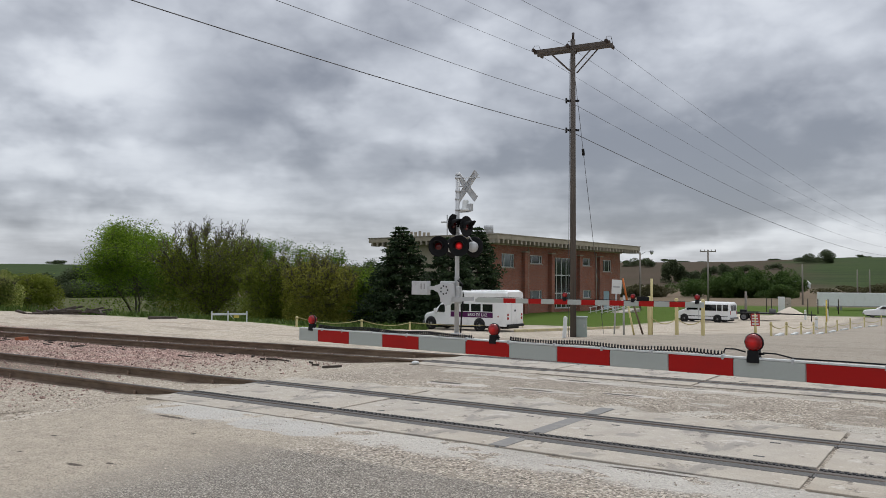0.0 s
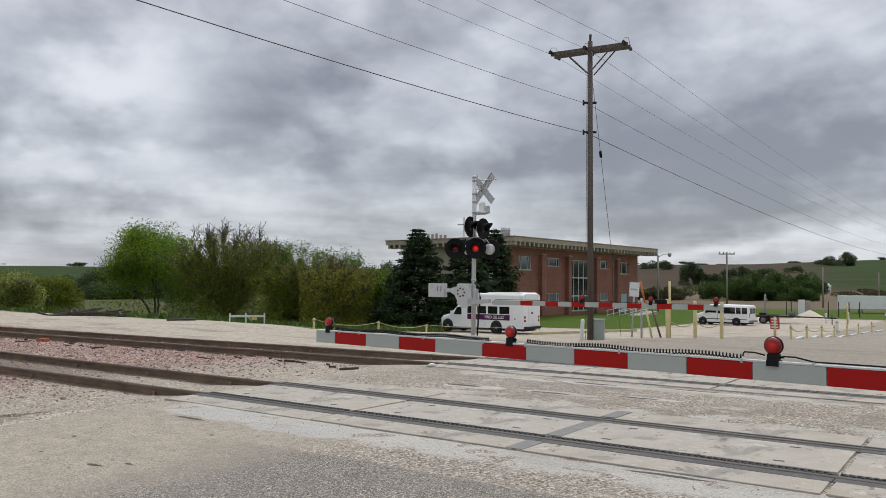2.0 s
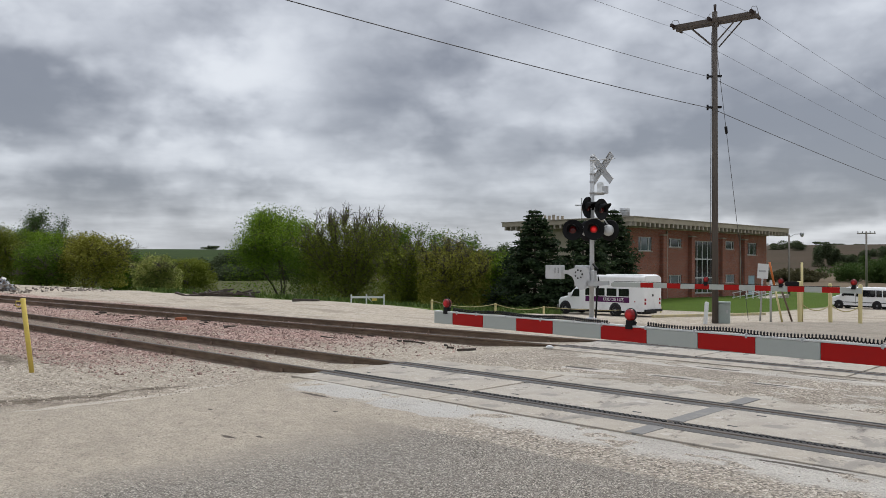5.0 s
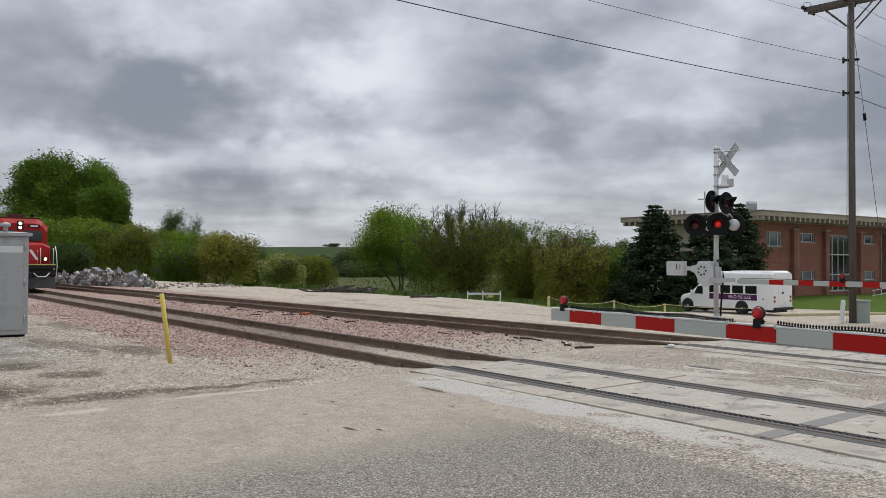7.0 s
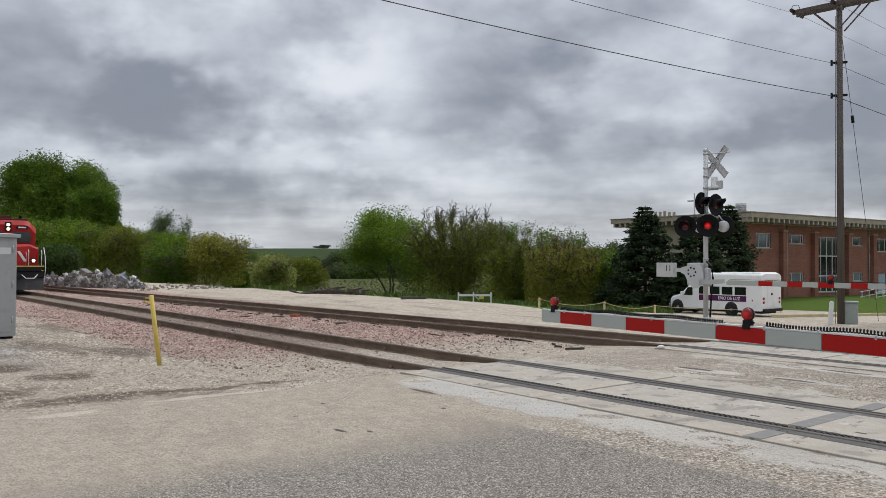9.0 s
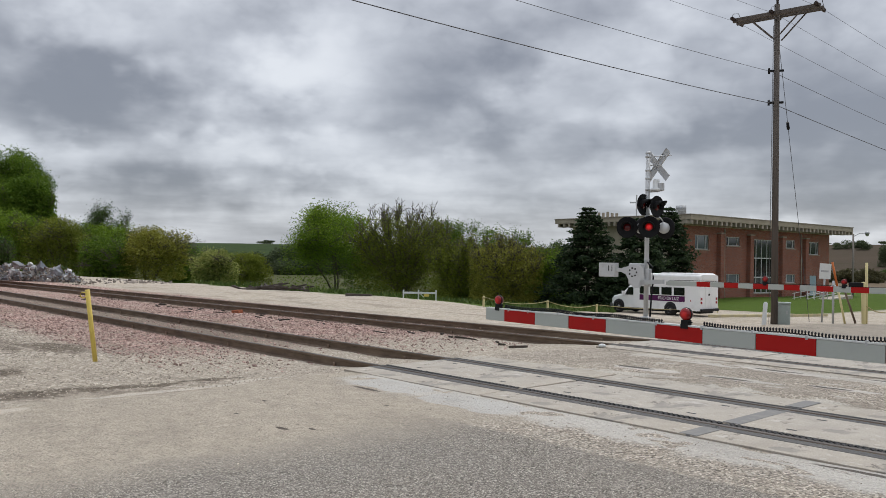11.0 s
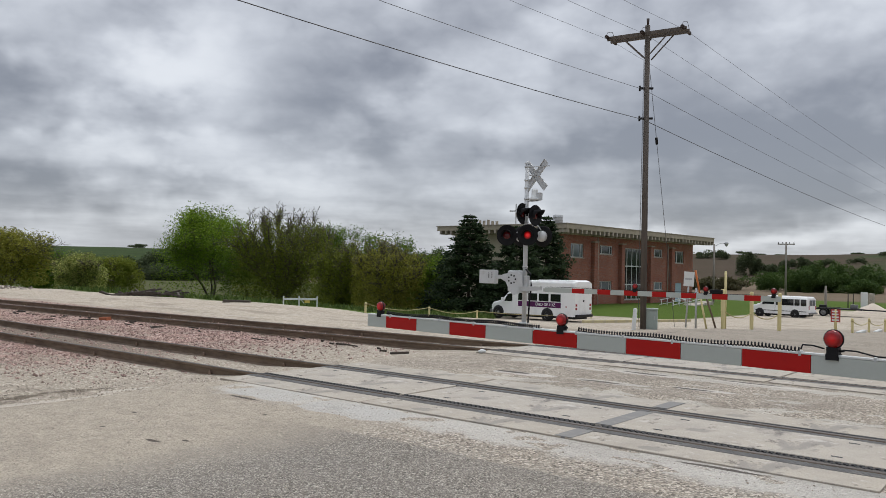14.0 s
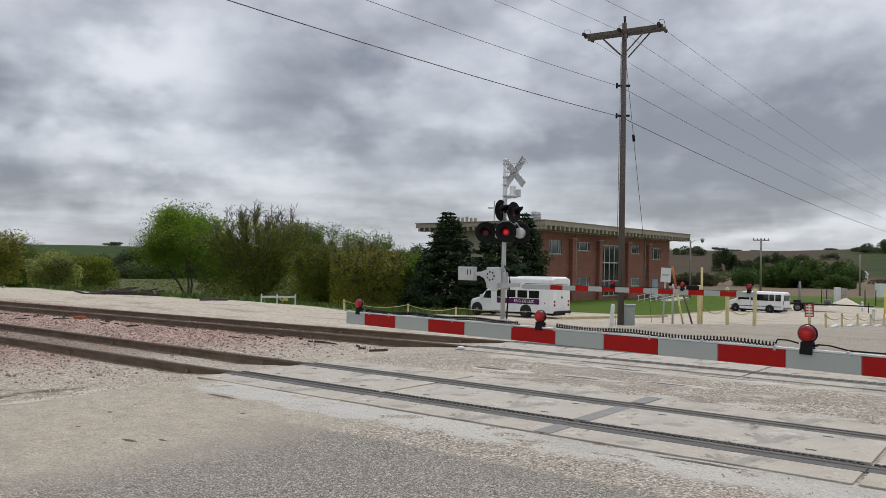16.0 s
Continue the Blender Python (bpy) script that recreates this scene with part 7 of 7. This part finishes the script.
row = [polar(az, d) for az, d in ROW_RIGHT]
for p, h in zip(row, ROW_RIGHT_H):
    bollard(*p, h * 0.8, 0.048, "pale yellow chain post edging the gravel lot", "chain posts")
for a, b in zip(row, row[1:]):
    chain(a, b, 0.48, 0.48, 0.16, 0.02, "lot chains")
for a, b in list(zip(row, row[1:])):
    x, y = a[0] * 0.5 + b[0] * 0.5, a[1] * 0.5 + b[1] * 0.5
    yaw = math.degrees(math.atan2(b[1] - a[1], b[0] - a[0]))
    part("wheel_stop", B(-0.95, 0.95, -0.09, 0.09, -0.02, 0.09, bevel=0.03), WHITE_EDGE, None, "worn pale concrete wheel stop beside the chain posts", place=pose(x, y, ground_z(x, y), 0, 0, yaw), category="wheel stop", group="wheel stops")

left = [polar(az, d) for az, d in ROW_LEFT]
for p in left:
    bollard(*p, 0.46, 0.05, "short yellow chain post at the grass edge", "short chain posts", PALE_YELLOW)
for a, b in zip(left, left[1:]):
    chain(a, b, 0.40, 0.40, 0.2, 0.016, "lot chains")


def kerb_line():
    a, b = polar(4.9, 50.5), polar(12.2, 58.0)
    root = thing("kerb", pose(0, 0, 0), "worn yellow painted concrete kerb along the lawn", "kerb", "", "structure")
    k = 10
    for i in range(k):
        p, q = [(a[0] + (b[0] - a[0]) * t, a[1] + (b[1] - a[1]) * t) for t in (i / k, (i + 1) / k)]
        l_ = math.hypot(q[0] - p[0], q[1] - p[1])
        yaw = math.degrees(math.atan2(q[1] - p[1], q[0] - p[0]))
        zc = ground_z((p[0] + q[0]) / 2, (p[1] + q[1]) / 2)
        part("kerb_stone", B(0.01, l_ - 0.01, -0.1, 0.1, -0.1, 0.17, bevel=0.02), KERB, root, place=pose(p[0], p[1], zc, 0, 0, yaw))


kerb_line()


def small_sign(az, d, h, w, ph, mat, post_mat, label, tilt=0.0, bars=0, r_=0.03):
    x, y = polar(az, d)
    root = thing("sign", pose(x, y, ground_z(x, y), 0, tilt, -az), label, "sign")
    part("sign_post", TB((0, 0.03, -0.1), (0, 0.03, h), r_, n=8), post_mat, root)
    pl = part("sign_plate", B(-w / 2, w / 2, -0.008, 0.0, h - ph, h, bevel=0.002), mat, root)
    for i in range(bars):
        zc = h - ph + ph * (i + 0.7) / (bars + 0.4)
        part("writing_bar", B(-w * 0.38, w * 0.38 * random.uniform(0.5, 1), -0.011, -0.0085, zc - ph * 0.06, zc + ph * 0.06), WHITE_EDGE if mat is SIGN_RED else GALV, pl, "unreadable line of writing")
    return root


small_sign(11.89, 28.6, 1.92, 0.34, 0.50, WHITE_EDGE, GALV, "small white two-panel sign on a leaning post", 3.0, 1)
small_sign(21.19, 31.5, 0.86, 0.31, 0.45, SIGN_RED, PALE_YELLOW, "red notice sign with white writing on yellow post", 0, 4, 0.05)

gp = polar(12.55, 28.0)
part("steel_post", TB((0, 0, -0.1), (0, 0, 1.35), 0.035), GALV, None, "thin dark grey steel post beside the sign", place=pose(*gp, ground_z(*gp)), category="post")


def guy_marker(az, d, lean, h, cols, label):
    x, y = polar(az, d)
    root = thing("guy_marker", pose(x, y, ground_z(x, y), 0, lean, -az), label, "cable guard")
    z = 0
    for hh, mt in cols:
        part("guard_tube", TB((0, 0, z), (0, 0, z + hh), 0.032), mt, root)
        z += hh


guy_marker(13.25, 27.6, -11, 1.9, ((1.1, PALE_YELLOW), (0.85, ORANGE)), "leaning yellow and orange plastic cable guard")
guy_marker(13.85, 27.9, -17, 1.4, ((1.35, RUST),), "leaning rusty brown cable guard")


def pedestal():
    x, y = polar(9.55, 24.9)
    root = thing("utility_box", pose(x, y, ground_z(x, y), 0, 0, -12), "grey green steel utility box beside the wooden pole", "utility box")
    part("box_body", B(-0.2, 0.2, -0.17, 0.17, -0.05, 0.58, bevel=0.012), UTILITY_GREEN, root)
    part("box_lid", B(-0.215, 0.215, -0.185, 0.185, 0.585, 0.635, bevel=0.015), UTILITY_GREEN, root)
    part("latch", B(0.10, 0.14, -0.185, -0.172, 0.3, 0.4), GALV, root)
    x, y = polar(8.4, 24.3)
    wp = thing("bollard", pose(x, y, ground_z(x, y), 0, 4, 0), "leaning white plastic pipe post at the pole's foot", "bollard")
    part("post", lathe(bmesh.new(), [(0.06, -0.1), (0.06, 0.6), (0.04, 0.64), (0.0, 0.65)], 12), WHITE_EDGE, wp)


pedestal()


def street_light():
    x, y = polar(13.67, 95)
    z = ground_z(x, y)
    root = thing("street_lamp", pose(x, y, z, 0, 0, 0), "tall grey lamp post with short bracket lamp", "street lamp")
    h = 5.28 - z
    part("lamp_post", TB((0, 0, -0.2), (0, 0, h), 0.13, 0.09), FARWOOD, root)
    part("bracket", cable(bmesh.new(), [(0, 0, h - 0.3), (0.6, 0, h + 0.05), (1.3, 0, h + 0.1)], 0.04), GALV, root)
    part("lamp_head", lathe(bmesh.new(), [(0.0, 0.28), (0.16, 0.25), (0.24, 0.08), (0.2, 0.0), (0.14, -0.2), (0.0, -0.26)], 14, Matrix.Translation((1.35, 0, h))), GALV, root)


street_light()


def far_pole(az, d, top, arm, label):
    x, y = polar(az, d)
    z = ground_z(x, y)
    root = thing("utility_pole", pose(x, y, z, 0, 0, -az), label, "utility pole", "utility poles")
    part("pole", TB((0, 0, -0.3), (0, 0, top - z), 0.15, 0.11, 8), FARWOOD, root)
    if arm:
        part("crossarm", B(-arm / 2, arm / 2, -0.06, 0.06, top - z - 0.35, top - z - 0.2), FARWOOD, root)
        for q in (-0.45, -0.2, 0.2, 0.45):
            part("insulator", TB((arm * q, 0, top - z - 0.2), (arm * q, 0, top - z + 0.02), 0.05), CERAMIC, root)


far_pole(18.2, 120, 6.6, 2.2, "far grey utility pole with a crossarm")
far_pole(24.1, 150, 5.2, 0, "far plain grey utility pole behind the lot")
far_pole(20.6, 92, 0.9, 0, "short dark pole behind the flat trailer")
far_pole(27.3, 190, 5.0, 0, "far plain grey utility pole by the hillside")
far_pole(28.0, 190, 5.0, 0, "far plain grey utility pole by the hillside")


def white_posts():
    x, y = polar(23.05, 98)
    z = ground_z(x, y)
    root = thing("stone_pillar", pose(x, y, z, 0, 0, -22), "pair of pale concrete pillars beside a gravel heap", "pillar")
    part("pillar", B(-0.75, -0.05, -0.3, 0.3, -0.2, 2.0, bevel=0.03), WHITE_EDGE, root)
    part("pillar", B(0.0, 0.6, -0.3, 0.3, -0.2, 1.9, bevel=0.03), CONCRETE, root)
    x, y = polar(23.3, 93)
    z = ground_z(x, y)
    rng = np.random.default_rng(4)
    bm = bmesh.new()
    rings = []
    for k in range(7):
        rad = 1.45 * (1 - k / 6.5)
        rings.append([bm.verts.new((x + rad * 1.25 * math.cos(a) * rng.uniform(0.9, 1.1), y + rad * math.sin(a), z - 0.05 + 1.0 * (k / 6) ** 0.85)) for a in np.linspace(0, 6.283, 18)[:-1]])
    for a, b in zip(rings, rings[1:]):
        for i in range(17):
            bm.faces.new((a[i], a[(i + 1) % 17], b[(i + 1) % 17], b[i])).smooth = True
    bm.faces.new(rings[-1])
    part("gravel_heap", bm, GREYSTONE, None, "pale heap of gravel on the lot", category="gravel heap", kind="stuff")
    for i, az in enumerate((21.9, 22.2, 24.4, 25.0, 25.6, 26.2)):
        px, py = polar(az, 102)
        part("fence_post", TB((0, 0, -0.2), (0, 0, 1.75), 0.06), TIEWOOD, None, "dark wooden fence post at the field's edge", place=pose(px, py, ground_z(px, py)), category="fence post", group="fence posts")
    for az, d in ((24.25, 84), (25.55, 88), (24.9, 62)):
        px, py = polar(az, d)
        bollard(px, py, 0.95, 0.1, "short white pipe post on the lot", "white posts", WHITE_EDGE)
    px, py = polar(25.5, 80)
    part("marker_post", TB((0, 0, -0.1), (0, 0, 2.0), 0.07), YELLOW, None, "tall yellow marker post on the lot", place=pose(px, py, ground_z(px, py)), category="post")


white_posts()

# ---------------------------------------------------------------- small things left of the road


def signal_cabinet():
    root = thing("signal_cabinet", TRK @ pose(-21.3, 1.85, ground_z(*(TRK @ Vector((-20, 2.7, 0))).xy)), "large grey aluminium railway signal cabinet on gravel", "equipment cabinet")
    part("base_skid", B(0.05, 2.45, 0.05, 1.65, -0.1, 0.06), BLACK, root)
    part("cabinet_body", B(0, 2.5, 0, 1.7, 0.06, 2.15, bevel=0.015), GALV, root, "grey aluminium cabinet body")
    part("cabinet_roof", prism(bmesh.new(), [(-0.06, 2.153), (2.56, 2.153), (2.56, 2.22), (1.25, 2.28), (-0.06, 2.22)], -0.06, 1.76), GALV, root, "aluminium roof cap")
    d = part("cabinet_door", B(2.502, 2.52, 0.12, 1.6, 0.16, 2.08, bevel=0.006), GALV, root, "grey aluminium door")
    part("door_label", B(2.521, 2.526, 0.85, 1.58, 1.80, 1.94), WHITE_EDGE, d, "white label strip")
    part("door_handle", B(2.521, 2.56, 0.25, 0.29, 0.95, 1.2, bevel=0.008), BLACK, d)
    for z in (0.35, 1.1, 1.85):
        part("hinge", TB((2.53, 1.62, z), (2.53, 1.62, z + 0.14), 0.014), GALV, d)
    part("roof_vent", lathe(bmesh.new(), [(0.05, 0.0), (0.05, 0.14), (0.10, 0.14), (0.10, 0.2), (0.0, 0.24)], 14, Matrix.Translation((2.2, 1.3, 2.22))), GALV, root, "small round roof vent")


signal_cabinet()

sx, sy = polar(-37.23, 13.75)
stake = thing("marker_stake", pose(sx, sy, ground_z(sx, sy), 3.0, -7.0, 37), "leaning pale yellow plastic marker stake in gravel", "marker stake")
part("stake_tube", TB((0, 0, -0.15), (0, 0, 1.16), 0.036, n=12), YELLOW, stake)
part("stake_loop", cable(bmesh.new(), [(-0.03, 0, 1.12), (-0.09, 0, 1.13), (-0.11, 0, 1.08), (-0.08, 0, 1.04), (-0.03, 0, 1.05)], 0.012), YELLOW, stake)


def pipe_barrier():
    a, b = polar(-16.5, 36.2), polar(-14.15, 36.4)
    yaw = math.degrees(math.atan2(b[1] - a[1], b[0] - a[0]))
    l_ = math.hypot(b[0] - a[0], b[1] - a[1])
    root = thing("pipe_barrier", pose(a[0], a[1], ground_z(*a), 0, 0, yaw), "low white painted pipe barrier at the lot's edge", "barrier")
    for q in (0, l_ * 0.46, l_):
        part("barrier_post", B(q - 0.03, q + 0.03, -0.03, 0.03, -0.15, 0.38, bevel=0.008), WHITE_EDGE, root)
    part("barrier_rail", B(0, l_, -0.025, 0.025, 0.2, 0.29, bevel=0.01), WHITE_EDGE, root, "white barrier rail")
    part("barrier_brace", TB((l_ * 0.46, 0.04, 0.3), (l_ * 0.62, 0.04, 0.05), 0.02), WHITE_EDGE, root)
    part("barrier_tag", B(l_ * 0.62, l_ * 0.78, -0.035, -0.028, 0.08, 0.2), YELLOW, root, "small yellow tag")


pipe_barrier()


def rock(bm, rng, c, s, squash=0.75):
    """An angular stone of twelve to twenty faces."""
    base = [(-1, -1, -1), (1, -1, -1), (1, 1, -1), (-1, 1, -1), (-0.8, -0.8, 1), (0.8, -0.8, 1), (0.8, 0.8, 1), (-0.8, 0.8, 1)]
    r_ = Euler(rng.uniform(0, 6.28, 3)).to_matrix()
    k = np.array([1.0, rng.uniform(0.6, 1.0), rng.uniform(0.45, 0.8) * squash + 0.15])
    vs = [bm.verts.new(Vector(c) + r_ @ Vector(np.array(p) * s * k * rng.uniform(0.25, 1.0, 3) * 0.75)) for p in base]
    for q in ((3, 2, 1, 0), (4, 5, 6, 7), (0, 1, 5, 4), (1, 2, 6, 5), (2, 3, 7, 6), (3, 0, 4, 7)):
        bm.faces.new([vs[q[0]], vs[q[1]], vs[q[2]]])
        bm.faces.new([vs[q[0]], vs[q[2]], vs[q[3]]])


DEBRIS = stone_material("brown_debris", (0.13, 0.105, 0.085), (0.50, 0.45, 0.39))


def rubble_pile():
    rng = np.random.default_rng(14)
    root = thing("rubble_pile", pose(0, 0, 0), "heap of broken grey concrete slabs beside the track", "rubble pile")
    for i in range(290):
        q = rng.uniform(0, 1)
        az, d = -44.4 + 5.8 * q + rng.normal() * 0.2, 60 - 7 * q + abs(rng.normal()) * 1.6
        x, y = polar(az, d)
        hump = 1.15 * math.sin(math.pi * min(1, max(0, 0.08 + 0.88 * q))) ** 0.6 * math.exp(-((d - 60 + 7 * q) / 2.6) ** 2)
        bm = bmesh.new()
        s = 0.13 + 0.42 * rng.uniform() ** 2.0
        rock(bm, rng, (x, y, ground_z(x, y) + rng.uniform(0.0, 1.0) * hump), s)
        part("slab_piece", bm, RUBBLE, root)
    bm = bmesh.new()
    for i in range(500):
        q = rng.uniform(0, 1)
        az, d = -44.6 + 6.4 * q + rng.normal() * 0.2, 60 - 7 * q + abs(rng.normal()) * 1.8 - 0.5
        x, y = polar(az, d)
        hump = 1.05 * math.sin(math.pi * min(1, max(0, 0.08 + 0.88 * q))) ** 0.6 * math.exp(-((d - 60 + 7 * q) / 2.6) ** 2)
        rock(bm, rng, (x, y, ground_z(x, y) + rng.uniform(0.0, 1.0) * hump), 0.05 + 0.11 * rng.uniform())
    part("debris", bm, DEBRIS, root, "small brown and grey debris", kind="stuff")
    bm = bmesh.new()
    for i in range(150):
        az, d = rng.uniform(-39, -32.5), rng.uniform(50, 57)
        x, y = polar(az, d)
        if to_track(x, y)[1] > 15.5:
            rock(bm, rng, (x, y, ground_z(x, y) + 0.02), rng.uniform(0.05, 0.2))
    part("loose_rubble", bm, DEBRIS, None, "brown and pale rubble scattered along the lot's edge", category="rubble", kind="stuff")


rubble_pile()


def brush_pile():
    rng = np.random.default_rng(15)
    root = thing("timber_heap", pose(0, 0, 0), "low heap of dark old timbers at the lot's edge", "timber heap")
    for i in range(34):
        az, d = rng.uniform(-28.2, -23.4), rng.uniform(42.5, 45.5)
        x, y = polar(az, d)
        l_ = rng.uniform(0.4, 1.5)
        part("timber", B(-l_ / 2, l_ / 2, -0.05, 0.05, 0, 0.09, bevel=0.012), TIEWOOD, root,
             place=pose(x, y, ground_z(x, y) + rng.uniform(0.02, 0.4) * max(0, 1 - abs(az + 25) / 2.5), rng.uniform(-12, 12), rng.uniform(-20, 20), rng.uniform(-70, 100)))
    a, b = polar(-20.6, 37.0), polar(-18.8, 36.4)
    yaw = math.degrees(math.atan2(b[1] - a[1], b[0] - a[0]))
    part("old_timber", B(0, math.dist(a, b), -0.1, 0.1, -0.03, 0.13, bevel=0.02), TIEWOOD, None, "single dark railway timber lying on gravel", place=pose(a[0], a[1], ground_z(*a), 0, 0, yaw), category="timber")


brush_pile()

# pale stone by the far rails
wx, wy = polar(-2.22, 15.95)
rng_s = np.random.default_rng(3)
bm = bmesh.new()
bmesh.ops.create_icosphere(bm, subdivisions=2, radius=0.058)
for v in bm.verts:
    v.co = Vector((v.co.x * 1.4, v.co.y, v.co.z * 0.75)) * (1 + rng_s.normal() * 0.05)
part("white_stone", bm, WHITE_EDGE, None, "pale rounded stone beside the far rails", smooth=True, place=pose(wx, wy, ground_z(wx, wy) + 0.03), category="stone")


def scatter_stones(name, material, count, seed, urange, nrange, smin, smax, keep, label, lift=0.0):
    """Loose stones on the ground, one sheet of small angular pieces."""
    rng = np.random.default_rng(seed)
    base = np.array([(1, 0, 0), (-1, 0, 0), (0, 1, 0), (0, -1, 0), (0, 0, 1), (0.3, 0.2, -0.8)], float)
    tri = np.array([(0, 2, 4), (2, 1, 4), (1, 3, 4), (3, 0, 4), (2, 0, 5), (1, 2, 5), (3, 1, 5), (0, 3, 5)])
    vs, fs, k = [], [], 0
    c_, s_ = math.cos(radians(TURN)), math.sin(radians(TURN))
    while k < count:
        u, n = rng.uniform(*urange), rng.uniform(*nrange)
        if not keep(u, n, rng):
            count -= 1
            continue
        x, y = u * c_ - n * s_, u * s_ + n * c_
        s = smin + (smax - smin) * rng.uniform() ** 2.2
        q = base * rng.uniform(0.55, 1.1, (6, 1)) * s * np.array([1, rng.uniform(0.6, 1), rng.uniform(0.5, 0.8)])
        a = rng.uniform(0, 6.283)
        q[:, :2] = q[:, :2] @ np.array([[math.cos(a), -math.sin(a)], [math.sin(a), math.cos(a)]])
        vs.append(q + np.array([x, y, ground_z(x, y) + s * 0.15 + lift]))
        fs.append(tri + 6 * k)
        k += 1
    me = bpy.data.meshes.new(name)
    me.from_pydata(np.concatenate(vs).tolist(), [], np.concatenate(fs).tolist())
    me.materials.append(material)
    tagged(new(name, me), label, "gravel", "", "stuff")


def off_rails(u, n):
    for c, sk in ((NEAR_TRACK, 0.0), (FAR_TRACK, 0.0594)):
        for s in (-HALF, HALF):
            if abs(n - c - s - drift(u, sk)) < 0.09:
                return False
    return True


scatter_stones("ballast", PINKSTONE, 30000, 81, (-34, -10.2), (5.2, 15.6), 0.018, 0.05,
               lambda u, n, g: off_rails(u, n) and (not 7.7 < n < 9.1 or g.uniform() < 0.3) and u < -10.2 - 1.5 * abs(noise.noise(Vector((u, n, 0)))) and g.uniform() < min(1.0, 14 / (-u - 2)) ** 1.2 * min(1.0, max(0.12, (-u - 10.5) / 4.5)), "loose pink and grey ballast stones round the rails")
scatter_stones("gravel", GREYSTONE, 15000, 82, (-19, -9.0), (0.8, 7.2), 0.006, 0.024,
               lambda u, n, g: u < -9.6 + 0.8 * noise.noise(Vector((n * 0.7, 0, 2))) and off_rails(u, n), "loose grey gravel beside the road")
scatter_stones("road_grit", GREYSTONE, 9000, 83, (-10, 0.5), (0.8, 17), 0.004, 0.016,
               lambda u, n, g: (n < 6.9 or 10.0 < n < 12.8 or n > 15.9) and g.uniform() < (0.35 if n < 5.5 else 1.0), "fine grit strewn over the worn road", 0.004)


def splinters():
    rng = np.random.default_rng(16)
    for i in range(46):
        u = rng.uniform(-34, -10.5)
        n = FAR_TRACK - HALF + drift(u, 0.0594) - abs(rng.normal()) * 0.7 - 0.2
        x, y = (TRK @ Vector((u, n, 0))).xy
        l_ = rng.uniform(0.1, 0.5)
        part("wood_splinter", B(-l_ / 2, l_ / 2, -0.022, 0.022, 0, rng.uniform(0.02, 0.045), bevel=0.006), TIEWOOD, None, "dark rotten tie splinter lying on ballast",
             place=pose(x, y, ground_z(x, y) + 0.005, rng.uniform(-8, 8), rng.uniform(-6, 6), TURN + rng.normal() * 22), category="splinter", group="wood splinters")
    x, y = (TRK @ Vector((-22.9, 12.4, 0))).xy
    bm = bmesh.new()
    box(bm, -0.17, 0.17, -0.09, 0.09, 0, 0.11, pose(x, y, ground_z(x, y) - 0.01, 3, -4, TURN + 12), bevel=0.015)
    part("clay_block", bm, CLAY, None, "rusty orange block lying beside the far rails", category="block")


splinters()
